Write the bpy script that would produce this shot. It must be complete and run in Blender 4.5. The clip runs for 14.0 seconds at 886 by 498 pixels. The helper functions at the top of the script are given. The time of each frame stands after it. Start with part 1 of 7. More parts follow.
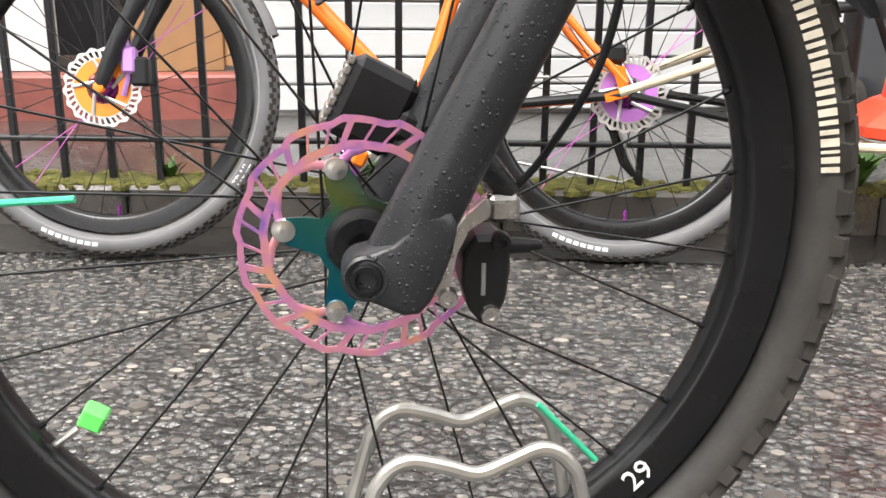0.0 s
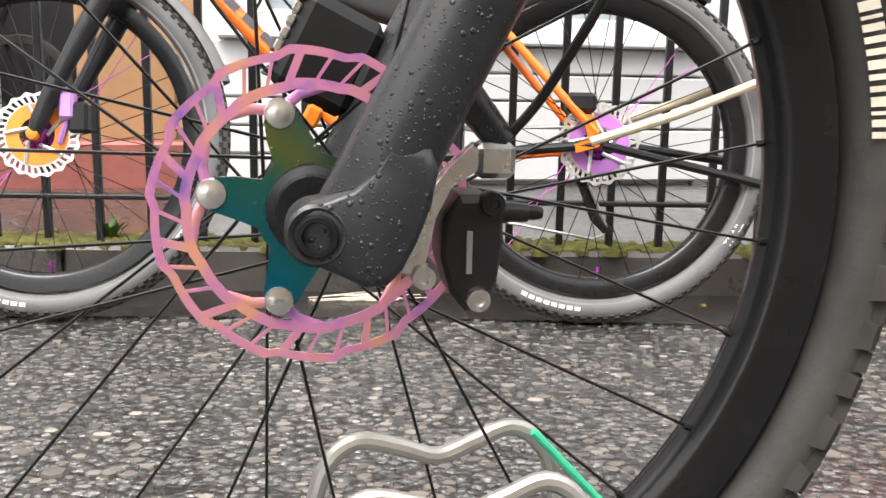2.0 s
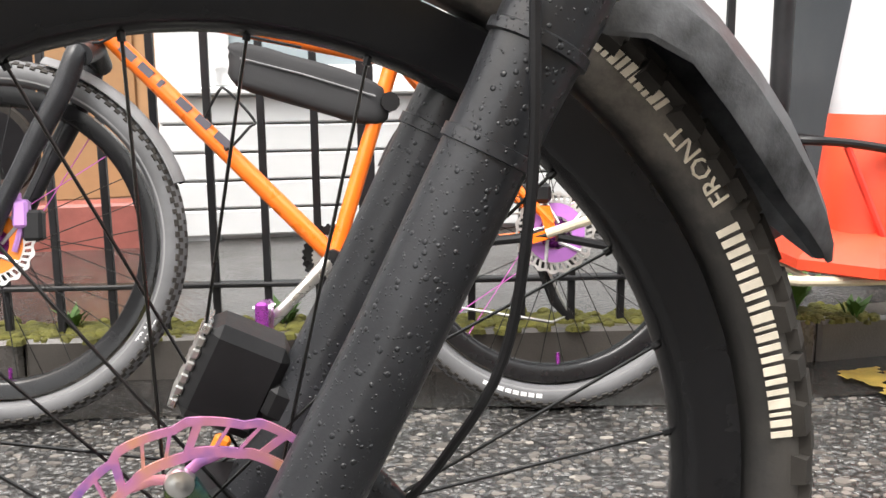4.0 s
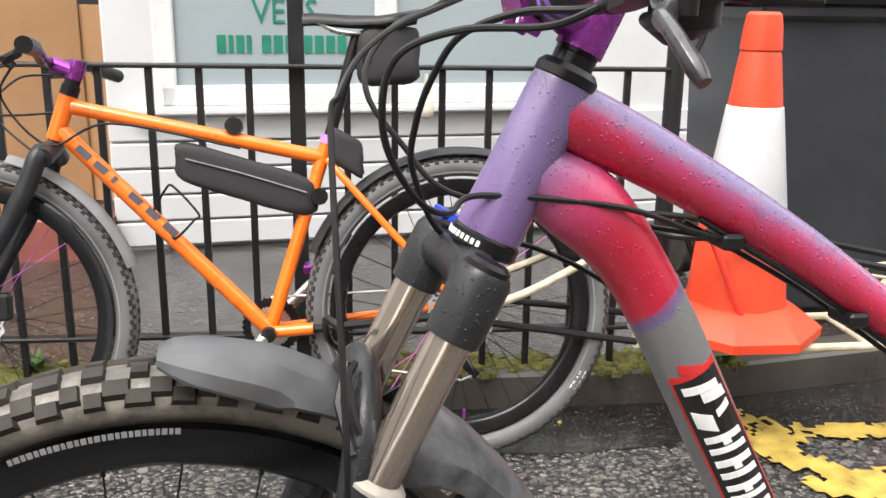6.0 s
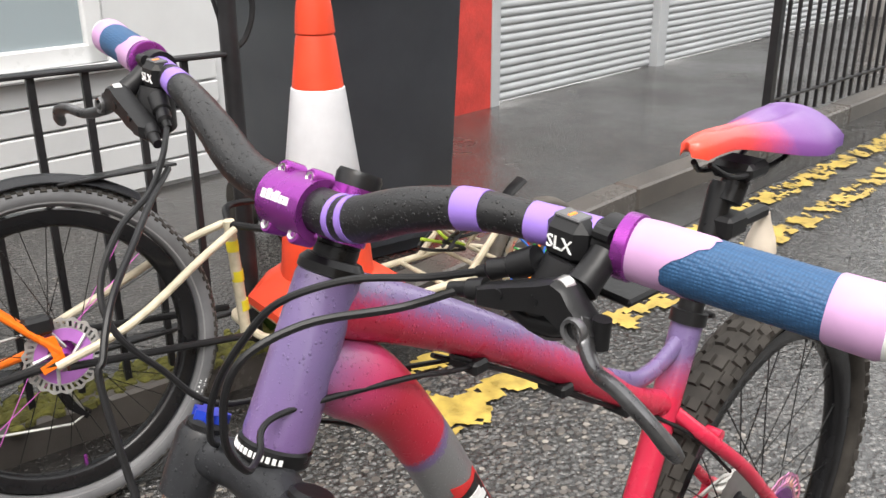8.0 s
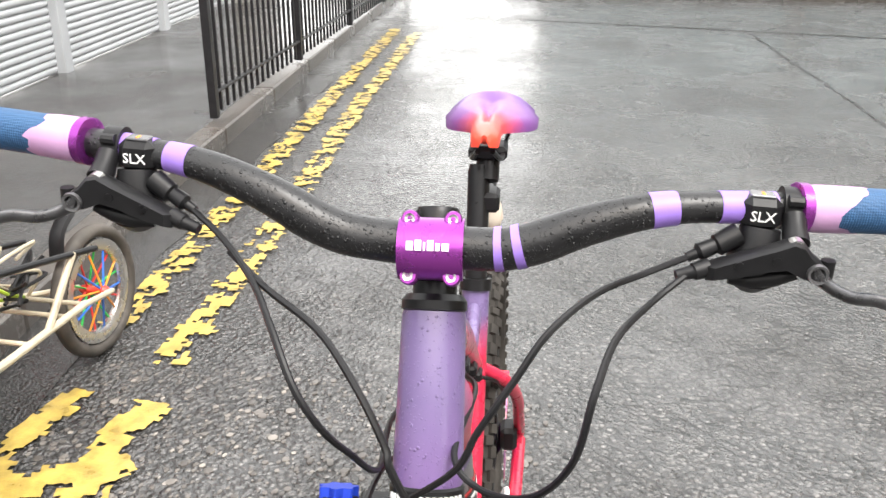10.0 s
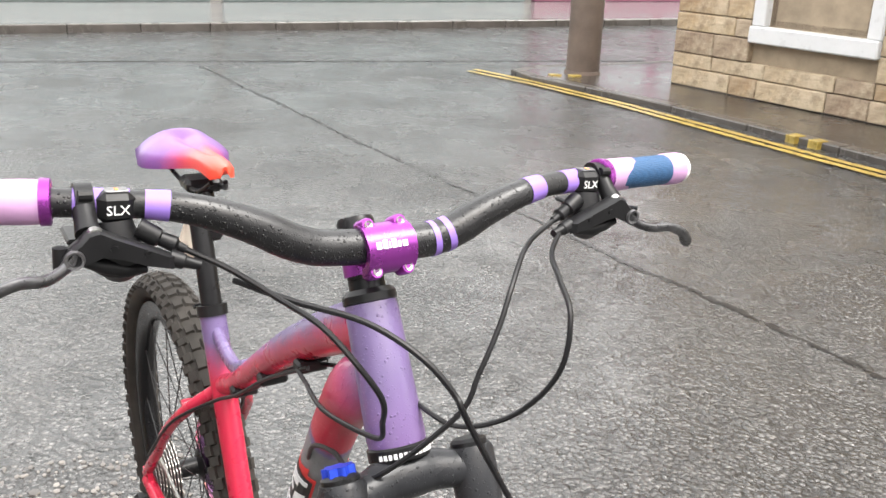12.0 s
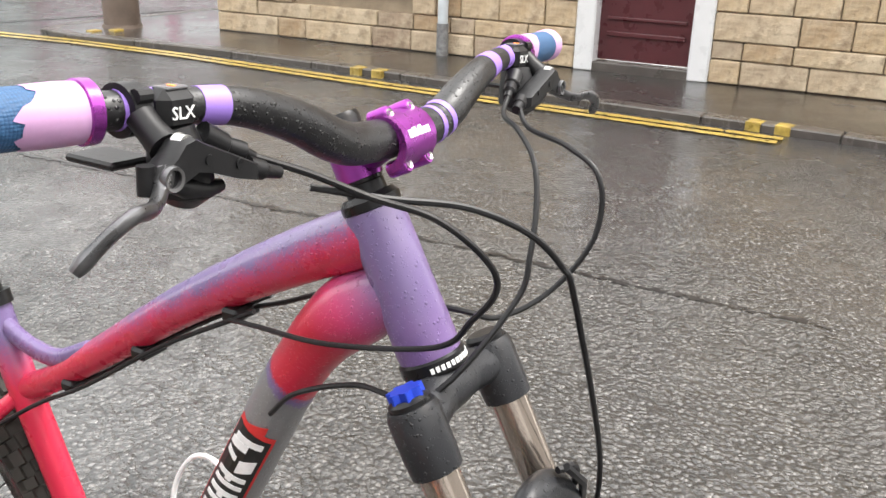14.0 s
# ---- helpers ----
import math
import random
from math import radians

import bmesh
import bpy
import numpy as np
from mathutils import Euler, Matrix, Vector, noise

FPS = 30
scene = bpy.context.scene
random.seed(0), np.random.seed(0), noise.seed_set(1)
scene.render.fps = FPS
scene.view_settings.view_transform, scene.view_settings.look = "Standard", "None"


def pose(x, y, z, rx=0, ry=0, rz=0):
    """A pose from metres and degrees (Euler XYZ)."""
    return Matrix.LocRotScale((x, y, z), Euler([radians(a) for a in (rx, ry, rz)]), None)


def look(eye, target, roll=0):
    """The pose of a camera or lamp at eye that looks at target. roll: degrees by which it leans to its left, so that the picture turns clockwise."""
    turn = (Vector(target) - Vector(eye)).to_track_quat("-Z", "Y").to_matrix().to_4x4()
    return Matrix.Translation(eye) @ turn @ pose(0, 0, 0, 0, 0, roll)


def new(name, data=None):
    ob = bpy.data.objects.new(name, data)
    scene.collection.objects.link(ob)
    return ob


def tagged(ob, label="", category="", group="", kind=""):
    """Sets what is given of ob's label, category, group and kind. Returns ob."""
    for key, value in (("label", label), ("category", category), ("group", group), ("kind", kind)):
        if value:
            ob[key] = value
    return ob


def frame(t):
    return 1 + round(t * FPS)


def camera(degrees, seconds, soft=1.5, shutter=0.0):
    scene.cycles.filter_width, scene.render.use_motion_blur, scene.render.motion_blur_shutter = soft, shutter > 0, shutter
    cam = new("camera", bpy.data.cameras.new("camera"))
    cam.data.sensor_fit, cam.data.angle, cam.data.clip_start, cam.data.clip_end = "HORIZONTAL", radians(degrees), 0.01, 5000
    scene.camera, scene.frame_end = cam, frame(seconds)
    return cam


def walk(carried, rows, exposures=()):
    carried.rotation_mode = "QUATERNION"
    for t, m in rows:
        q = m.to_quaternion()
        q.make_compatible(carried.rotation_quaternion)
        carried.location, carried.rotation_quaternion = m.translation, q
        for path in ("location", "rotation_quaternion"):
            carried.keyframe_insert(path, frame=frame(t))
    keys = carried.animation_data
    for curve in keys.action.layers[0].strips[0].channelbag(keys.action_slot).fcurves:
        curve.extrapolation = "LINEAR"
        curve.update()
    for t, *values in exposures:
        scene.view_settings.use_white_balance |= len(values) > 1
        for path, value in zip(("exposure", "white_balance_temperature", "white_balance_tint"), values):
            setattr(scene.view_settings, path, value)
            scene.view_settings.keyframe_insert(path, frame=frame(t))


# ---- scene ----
cam = camera(52.2, 14.0)
PATH = [
    (0, (0.102, -0.494, 0.575), (0.083, 1.427, 0.022), 0.6),
    (0.5, (0.097, -0.410, 0.504), (0.098, 1.526, 0.003), 0.7),
    (1, (0.085, -0.385, 0.475), (0.091, 1.563, 0.028), 1.0),
    (1.5, (0.091, -0.384, 0.477), (0.133, 1.575, 0.091), 1.2),
    (2, (0.093, -0.383, 0.477), (0.166, 1.581, 0.122), 1.1),
    (2.2, (0.095, -0.384, 0.479), (0.172, 1.580, 0.133), 1.1),
    (4.5, (0.148, -0.357, 0.756), (0.271, 1.604, 0.386), -0.8),
    (5, (0.156, -0.401, 0.852), (0.297, 1.547, 0.428), -0.4),
    (5.5, (0.172, -0.460, 0.938), (0.338, 1.473, 0.457), 0.3),
    (6, (0.200, -0.560, 1.061), (0.413, 1.358, 0.536), 0.9),
    (6.5, (0.207, -0.635, 1.184), (0.588, 1.240, 0.602), 0.7),
    (7, (0.132, -0.635, 1.256), (0.839, 1.124, 0.617), 1.1),
    (7.5, (0.040, -0.549, 1.263), (0.972, 1.086, 0.588), 0.4),
    (8, (0.051, -0.409, 1.265), (1.201, 1.058, 0.542), -0.2),
    (8.5, (-0.017, -0.298, 1.271), (1.428, 0.872, 0.532), 0.6),
    (8.7, (-0.061, -0.248, 1.272), (1.476, 0.797, 0.533), 0.4),
    (10.8, (-0.299, 0.128, 1.323), (1.562, 0.072, 0.598), 1.7),
    (11, (-0.310, 0.166, 1.319), (1.548, -0.022, 0.603), 2.3),
    (11.5, (-0.360, 0.265, 1.317), (1.462, -0.202, 0.631), 2.1),
    (12, (-0.362, 0.393, 1.329), (1.357, -0.387, 0.667), 1.9),
    (12.5, (-0.316, 0.548, 1.329), (1.266, -0.484, 0.670), 1.6),
    (13, (-0.240, 0.584, 1.331), (1.279, -0.529, 0.657), 1.1),
    (13.5, (-0.144, 0.649, 1.323), (1.175, -0.691, 0.632), 1.0),
    (14, (-0.085, 0.672, 1.241), (0.994, -0.849, 0.518), 1.6),
]
walk(cam, [(t, look(eye, target, roll)) for t, eye, target, roll in PATH],
     [(0.0, 2.0), (2.2, 2.05), (4.5, 1.97), (5.5, 1.79), (6.2, 1.68), (7.5, 1.42), (8.7, 1.5), (10.8, 1.97), (14.0, 1.95)])

# ---- world and light: overcast, wet day ----
W = bpy.data.worlds.new("world")
scene.world = W
W.use_nodes = True
wn = W.node_tree
sky = wn.nodes.new("ShaderNodeTexSky")
sky.sky_type, sky.sun_disc = "NISHITA", False
sky.sun_elevation, sky.sun_rotation = radians(55), radians(250)
sky.air_density, sky.dust_density, sky.ozone_density = 1.0, 6.0, 1.0
mixw = wn.nodes.new("ShaderNodeMix")
mixw.data_type = "RGBA"
mixw.inputs[0].default_value = 0.75
mixw.inputs[7].default_value = (9.45, 9.3, 8.95, 1)
wn.links.new(sky.outputs[0], mixw.inputs[6])
bgn = wn.nodes["Background"]
wn.links.new(mixw.outputs[2], bgn.inputs[0])
bgn.inputs[1].default_value = 0.112
sun = new("sun", bpy.data.lights.new("sun", "SUN"))
sun.data.energy, sun.data.angle, sun.data.color = 1.3, radians(30), (1, 0.97, 0.93)
sun.matrix_world = look((0, 0, 0), (0.35, 0.55, -1.2))


# ---- materials ----
def nodes_of(name):
    m = bpy.data.materials.new(name)
    m.use_nodes = True
    nt = m.node_tree
    return m, nt, nt.nodes["Principled BSDF"]


def ramp_node(nt, stops, fac):
    r = nt.nodes.new("ShaderNodeValToRGB")
    e = r.color_ramp.elements
    while len(e) < len(stops):
        e.new(0.5)
    for k, (p, c) in zip(e, stops):
        k.position, k.color = p, (*c, 1)
    nt.links.new(fac, r.inputs[0])
    return r.outputs[0]


def noise_node(nt, scale, detail=6, rough=0.6, vec=None):
    n = nt.nodes.new("ShaderNodeTexNoise")
    n.inputs["Scale"].default_value, n.inputs["Detail"].default_value, n.inputs["Roughness"].default_value = scale, detail, rough
    if vec is None:
        tc = nt.nodes.new("ShaderNodeTexCoord")
        vec = tc.outputs["Object"]
    nt.links.new(vec, n.inputs["Vector"])
    return n.outputs["Fac"]


def math_node(nt, op, a, b):
    n = nt.nodes.new("ShaderNodeMath")
    n.operation = op
    for i, v in ((0, a), (1, b)):
        if isinstance(v, (int, float)):
            n.inputs[i].default_value = v
        else:
            nt.links.new(v, n.inputs[i])
    return n.outputs[0]


def mix_node(nt, fac, a, b, blend="MIX"):
    n = nt.nodes.new("ShaderNodeMix")
    n.data_type, n.blend_type = "RGBA", blend
    if isinstance(fac, (int, float)):
        n.inputs[0].default_value = fac
    else:
        nt.links.new(fac, n.inputs[0])
    for i, v in ((6, a), (7, b)):
        if isinstance(v, tuple):
            n.inputs[i].default_value = (*v, 1)
        else:
            nt.links.new(v, n.inputs[i])
    return n.outputs[2]


def bump_node(nt, bsdf, height, strength, dist):
    b = nt.nodes.new("ShaderNodeBump")
    b.inputs["Strength"].default_value, b.inputs["Distance"].default_value = strength, dist
    nt.links.new(height, b.inputs["Height"])
    nt.links.new(b.outputs[0], bsdf.inputs["Normal"])


def surf(name, col, rough=0.5, metal=0.0, vary=0.25, scale=9.0, fine=120.0, bump=0.25, depth=0.0006, coat=0.0, wet=0.0):
    """Paint, plastic, rubber or metal with soft stains, fine grain and uneven gloss."""
    m, nt, b = nodes_of(name)
    big, small = noise_node(nt, scale), noise_node(nt, fine, 3)
    dark = tuple(c * (1 - vary) for c in col)
    lite = tuple(min(1, c * (1 + vary * 0.6)) for c in col)
    c1 = ramp_node(nt, [(0.3, dark), (0.72, lite)], big)
    c2 = mix_node(nt, math_node(nt, "MULTIPLY", small, 0.35 * vary), c1, tuple(c * 0.5 for c in col))
    nt.links.new(c2, b.inputs["Base Color"])
    r = math_node(nt, "ADD", math_node(nt, "MULTIPLY", big, 0.3), rough - 0.15)
    if wet:
        r = math_node(nt, "SUBTRACT", r, math_node(nt, "MULTIPLY", noise_node(nt, scale * 0.5, 4), wet))
    nt.links.new(r, b.inputs["Roughness"])
    b.inputs["Metallic"].default_value = metal
    b.inputs["Coat Weight"].default_value = coat
    b.inputs["Coat Roughness"].default_value = 0.15
    bump_node(nt, b, small, bump, depth)
    return m


def fade(name, axis, stops, rough=0.35, wob=0.03):
    """Spray-faded paint along one direction of the thing, with a speckled edge."""
    m, nt, b = nodes_of(name)
    tc = nt.nodes.new("ShaderNodeTexCoord")
    d = nt.nodes.new("ShaderNodeVectorMath")
    d.operation = "DOT_PRODUCT"
    d.inputs[1].default_value = axis
    nt.links.new(tc.outputs["Object"], d.inputs[0])
    n1 = noise_node(nt, 25, 5)
    n2 = noise_node(nt, 420, 2)
    v = math_node(nt, "ADD", d.outputs["Value"], math_node(nt, "MULTIPLY", math_node(nt, "SUBTRACT", n1, 0.5), wob))
    v = math_node(nt, "ADD", v, math_node(nt, "MULTIPLY", math_node(nt, "SUBTRACT", n2, 0.5), wob))
    lo, hi = stops[0][0], stops[-1][0]
    v = math_node(nt, "DIVIDE", math_node(nt, "SUBTRACT", v, lo), hi - lo)
    col = ramp_node(nt, [((p - lo) / (hi - lo), c) for p, c in stops], v)
    nt.links.new(col, b.inputs["Base Color"])
    nt.links.new(math_node(nt, "ADD", math_node(nt, "MULTIPLY", n1, 0.25), rough - 0.17), b.inputs["Roughness"])
    b.inputs["Coat Weight"].default_value, b.inputs["Coat Roughness"].default_value = 0.25, 0.12
    vor = nt.nodes.new("ShaderNodeTexVoronoi")
    vor.inputs["Scale"].default_value = 170
    nt.links.new(tc.outputs["Object"], vor.inputs["Vector"])
    drops = ramp_node(nt, [(0.0, (1, 1, 1)), (0.16, (0, 0, 0))], vor.outputs["Distance"])
    bump_node(nt, b, drops, 0.5, 0.0012)
    return m


def wet_ground(name, base, light, gloss, stone=55.0, relief=1.0):
    """Wet asphalt: bound stones of many greys, worn patches, puddled gloss."""
    m, nt, b = nodes_of(name)
    tc = nt.nodes.new("ShaderNodeTexCoord")
    vec = tc.outputs["Object"]
    v = nt.nodes.new("ShaderNodeTexVoronoi")
    v.inputs["Scale"].default_value = stone
    nt.links.new(vec, v.inputs["Vector"])
    v2 = nt.nodes.new("ShaderNodeTexVoronoi")
    v2.inputs["Scale"].default_value = stone * 2.3
    nt.links.new(vec, v2.inputs["Vector"])
    sep = nt.nodes.new("ShaderNodeSeparateColor")
    nt.links.new(v.outputs["Color"], sep.inputs[0])
    grey = ramp_node(nt, [(0.0, base), (0.55, tuple(c * 1.5 for c in base)), (0.88, light), (1.0, tuple(min(1, c * 1.5) for c in light))], sep.outputs[0])
    gap = ramp_node(nt, [(0.25, (0, 0, 0)), (0.62, (1, 1, 1))], v.outputs["Distance"])
    c = mix_node(nt, gap, grey, tuple(k * 0.4 for k in base))
    patch = noise_node(nt, 0.55, 6, 0.62, vec)
    c = mix_node(nt, ramp_node(nt, [(0.4, (0, 0, 0)), (0.7, (0.55, 0.55, 0.55))], patch), c, tuple(k * 0.7 for k in base))
    dust = noise_node(nt, 7, 8, 0.7, vec)
    c = mix_node(nt, ramp_node(nt, [(0.52, (0, 0, 0)), (0.8, (0.5, 0.5, 0.5))], dust), c, light)
    # thin dark flaking lines where the wet surface has lifted
    wv = nt.nodes.new("ShaderNodeVectorMath")
    wv.operation = "ADD"
    wn = nt.nodes.new("ShaderNodeTexNoise")
    wn.inputs["Scale"].default_value = 9
    wn.inputs["Detail"].default_value = 5
    ws = nt.nodes.new("ShaderNodeVectorMath")
    ws.operation = "SCALE"
    ws.inputs["Scale"].default_value = 0.16
    nt.links.new(vec, wn.inputs["Vector"])
    nt.links.new(wn.outputs["Color"], ws.inputs[0])
    nt.links.new(vec, wv.inputs[0])
    nt.links.new(ws.outputs[0], wv.inputs[1])
    v3 = nt.nodes.new("ShaderNodeTexVoronoi")
    v3.feature = "DISTANCE_TO_EDGE"
    v3.inputs["Scale"].default_value = 10.0
    nt.links.new(wv.outputs[0], v3.inputs["Vector"])
    line = ramp_node(nt, [(0.0, (1, 1, 1)), (0.085, (0, 0, 0))], v3.outputs["Distance"])
    some = ramp_node(nt, [(0.45, (0, 0, 0)), (0.58, (1, 1, 1))], noise_node(nt, 4.5, 4, 0.6, vec))
    flake = math_node(nt, "MULTIPLY", line, some)
    c = mix_node(nt, math_node(nt, "MULTIPLY", flake, 0.75), c, tuple(k * 0.2 for k in base))
    nt.links.new(c, b.inputs["Base Color"])
    film = ramp_node(nt, [(0.38, (0.15, 0.15, 0.15)), (0.62, (0.95, 0.95, 0.95))], noise_node(nt, 0.8, 6, 0.65, vec))
    nt.links.new(film, b.inputs["Coat Weight"])
    b.inputs["Coat IOR"].default_value = 1.33
    b.inputs["Coat Roughness"].default_value = 0.16
    cb = nt.nodes.new("ShaderNodeBump")
    cb.inputs["Strength"].default_value = 0.5
    cb.inputs["Distance"].default_value = 0.008 * relief
    nt.links.new(math_node(nt, "SUBTRACT", noise_node(nt, 10, 5, 0.65, vec), math_node(nt, "MULTIPLY", flake, 0.5)), cb.inputs["Height"])
    nt.links.new(cb.outputs[0], b.inputs["Coat Normal"])
    r = ramp_node(nt, [(0.36, (gloss,) * 3), (0.68, (gloss + 0.30,) * 3)], noise_node(nt, 1.3, 7, 0.65, vec))
    nt.links.new(r, b.inputs["Roughness"])
    b.inputs["Specular IOR Level"].default_value = 0.6
    h = math_node(nt, "SUBTRACT", math_node(nt, "MULTIPLY", noise_node(nt, 14, 5, 0.7, vec), 0.7), v.outputs["Distance"])
    h = math_node(nt, "SUBTRACT", h, math_node(nt, "MULTIPLY", v2.outputs["Distance"], 0.3))
    h = math_node(nt, "ADD", h, math_node(nt, "MULTIPLY", noise_node(nt, 3.2, 4, 0.6, vec), 2.2))
    bump_node(nt, b, h, 0.9, 0.010 * relief)
    return m


ASPHALT = wet_ground("wet_asphalt", (0.052, 0.051, 0.050), (0.130, 0.126, 0.121), 0.12, 62.0, 1.3)
PAVE = wet_ground("wet_pavement", (0.050, 0.046, 0.043), (0.105, 0.097, 0.090), 0.05, 80.0, 0.3)
KERB = surf("kerb_stone", (0.085, 0.076, 0.068), 0.45, vary=0.4, scale=4, fine=160, bump=0.5, depth=0.002, wet=0.3)
FARP = surf("far_wet_paving", (0.15, 0.145, 0.14), 0.35, vary=0.3, scale=2, fine=60, bump=0.4, depth=0.002, wet=0.3)
CONC = surf("pale_concrete", (0.36, 0.35, 0.34), 0.55, vary=0.3, scale=3, fine=90, bump=0.4, depth=0.002, wet=0.35)
MOSSM = surf("moss", (0.13, 0.125, 0.025), 0.9, vary=0.6, scale=30, fine=300, bump=0.8, depth=0.003)
YELLOW = surf("yellow_road_paint", (0.46, 0.33, 0.075), 0.32, vary=0.5, scale=16, fine=130, bump=0.5, depth=0.002)
IRON = surf("black_iron_paint", (0.02, 0.02, 0.022), 0.4, vary=0.4, scale=14, bump=0.4, depth=0.001)
WHITEP = surf("white_painted_board", (0.58, 0.585, 0.59), 0.45, vary=0.08, scale=2.5, fine=60, bump=0.2)
UPVC = surf("white_frame", (0.64, 0.645, 0.65), 0.3, vary=0.05)
REDW = surf("red_painted_render", (0.50, 0.045, 0.035), 0.55, vary=0.35, scale=7, fine=60, bump=0.6, depth=0.004)
SHUT = surf("grey_shutter_metal", (0.42, 0.435, 0.45), 0.45, 0.2, vary=0.1, scale=3)
BINM = surf("dark_grey_bin_plastic", (0.035, 0.038, 0.045), 0.42, vary=0.2, scale=5, fine=200, bump=0.3)
CONEO = surf("orange_cone_rubber", (0.72, 0.058, 0.018), 0.5, vary=0.25, scale=6, bump=0.3)
CONEW = surf("white_cone_sleeve", (0.64, 0.64, 0.67), 0.4, vary=0.12, scale=8)
CARD = surf("cardboard", (0.36, 0.20, 0.095), 0.8, vary=0.15, scale=6)
GREENL = surf("green_vinyl_letter", (0.02, 0.20, 0.13), 0.4)
BRICKR = surf("red_brown_step", (0.25, 0.075, 0.06), 0.6, vary=0.4, scale=6, bump=0.5, depth=0.003, wet=0.2)
STEEL = surf("galvanised_steel", (0.50, 0.49, 0.46), 0.38, 0.85, vary=0.25, scale=20)
SILVER = surf("bare_alloy", (0.62, 0.61, 0.59), 0.28, 0.95, vary=0.15, scale=20)
BLACK = surf("black_anodised", (0.013, 0.013, 0.014), 0.3, 0.2, vary=0.3, scale=25)
BLKPL = surf("black_plastic", (0.011, 0.011, 0.012), 0.40, vary=0.3, scale=20, fine=260)
def beaded(m, scale=230.0, share=0.66, depth=0.0010):
    """Rain beads standing on a painted surface, a few of many sizes."""
    nt = m.node_tree
    b = next(n for n in nt.nodes if n.type == "BSDF_PRINCIPLED")
    tc = nt.nodes.new("ShaderNodeTexCoord")
    h = None
    for sc in (scale, scale * 2.1):
        v = nt.nodes.new("ShaderNodeTexVoronoi")
        v.inputs["Scale"].default_value = sc
        nt.links.new(tc.outputs["Object"], v.inputs["Vector"])
        sp = nt.nodes.new("ShaderNodeSeparateColor")
        nt.links.new(v.outputs["Color"], sp.inputs[0])
        on = math_node(nt, "GREATER_THAN", sp.outputs[0], share)
        dome = ramp_node(nt, [(0.0, (1, 1, 1)), (0.22, (0.75, 0.75, 0.75)), (0.34, (0, 0, 0))], v.outputs["Distance"])
        d = math_node(nt, "MULTIPLY", on, dome)
        h = d if h is None else math_node(nt, "ADD", h, math_node(nt, "MULTIPLY", d, 0.5))
    bp = nt.nodes.new("ShaderNodeBump")
    bp.inputs["Strength"].default_value = 0.9
    bp.inputs["Distance"].default_value = depth
    old = b.inputs["Normal"].links
    if old:
        nt.links.new(old[0].from_socket, bp.inputs["Normal"])
    nt.links.new(h, bp.inputs["Height"])
    nt.links.new(bp.outputs[0], b.inputs["Normal"])
    return m


for m_ in (BLACK, BLKPL, BINM, IRON, SHUT):
    m_.node_tree.nodes["Principled BSDF"].inputs["Specular IOR Level"].default_value = 0.28
FORKB = beaded(surf("satin_black_fork_paint", (0.023, 0.024, 0.027), 0.33, vary=0.35, scale=14, fine=240, bump=0.3, depth=0.0005))
FORKB.node_tree.nodes["Principled BSDF"].inputs["Specular IOR Level"].default_value = 0.32
GUARDM = surf("black_guard_plastic", (0.070, 0.072, 0.077), 0.42, vary=0.5, scale=16, fine=200, bump=0.15, depth=0.0005)
GUARDT = surf("scuffed_guard_plastic", (0.10, 0.103, 0.11), 0.5, vary=0.9, scale=30, fine=140, bump=0.7, depth=0.001)
RUBBER = surf("muddy_tyre_rubber", (0.080, 0.070, 0.060), 0.7, vary=0.6, scale=13, fine=90, bump=0.5, depth=0.001)
RUBK = surf("tyre_knob_rubber", (0.042, 0.038, 0.034), 0.75, vary=0.6, scale=18, fine=120, bump=0.4)
RUBK.node_tree.nodes["Principled BSDF"].inputs["Specular IOR Level"].default_value = 0.2
RIMB = surf("black_rim", (0.009, 0.009, 0.010), 0.22, vary=0.3, scale=10, fine=200, bump=0.2)
RIMB.node_tree.nodes["Principled BSDF"].inputs["Specular IOR Level"].default_value = 0.3
GREYW = surf("grey_sidewall", (0.20, 0.20, 0.205), 0.6, vary=0.3, scale=10)
CREAMT = surf("cream_print", (0.75, 0.68, 0.56), 0.5, vary=0.2, scale=60)
WHITET = surf("white_print", (0.82, 0.82, 0.82), 0.5, vary=0.15, scale=60)
STANCH = surf("bronze_stanchion", (0.50, 0.43, 0.37), 0.16, 0.9, vary=0.12, scale=6, fine=200, bump=0.08)
SPOKEM = surf("black_spoke", (0.012, 0.012, 0.012), 0.3, 0.5)
ORANGE = surf("orange_frame_paint", (0.88, 0.17, 0.008), 0.3, vary=0.12, scale=12, coat=0.4)
PURPLE = surf("purple_anodised", (0.30, 0.05, 0.33), 0.28, 0.75, vary=0.15, scale=30)
PURPLT = surf("purple_band", (0.27, 0.16, 0.55), 0.45, vary=0.1)
PINKR, pnt, pb = nodes_of("oil_slick_pink")
pnt.links.new(ramp_node(pnt, [(0.28, (0.30, 0.16, 0.52)), (0.42, (0.66, 0.26, 0.50)), (0.56, (0.72, 0.30, 0.40)), (0.70, (0.80, 0.38, 0.24)), (0.85, (0.60, 0.26, 0.55))], noise_node(pnt, 42, 3, 0.5)), pb.inputs["Base Color"])
pb.inputs["Metallic"].default_value, pb.inputs["Roughness"].default_value = 0.6, 0.26
bump_node(pnt, pb, noise_node(pnt, 500, 2), 0.1, 0.0003)
LILAC = surf("lilac_ano", (0.50, 0.25, 0.62), 0.35, 0.3, vary=0.15)
BLUEK = surf("blue_ano", (0.02, 0.06, 0.55), 0.3, 0.5)
GREENS = surf("mint_green_plastic", (0.05, 0.55, 0.30), 0.5, vary=0.15, scale=60)
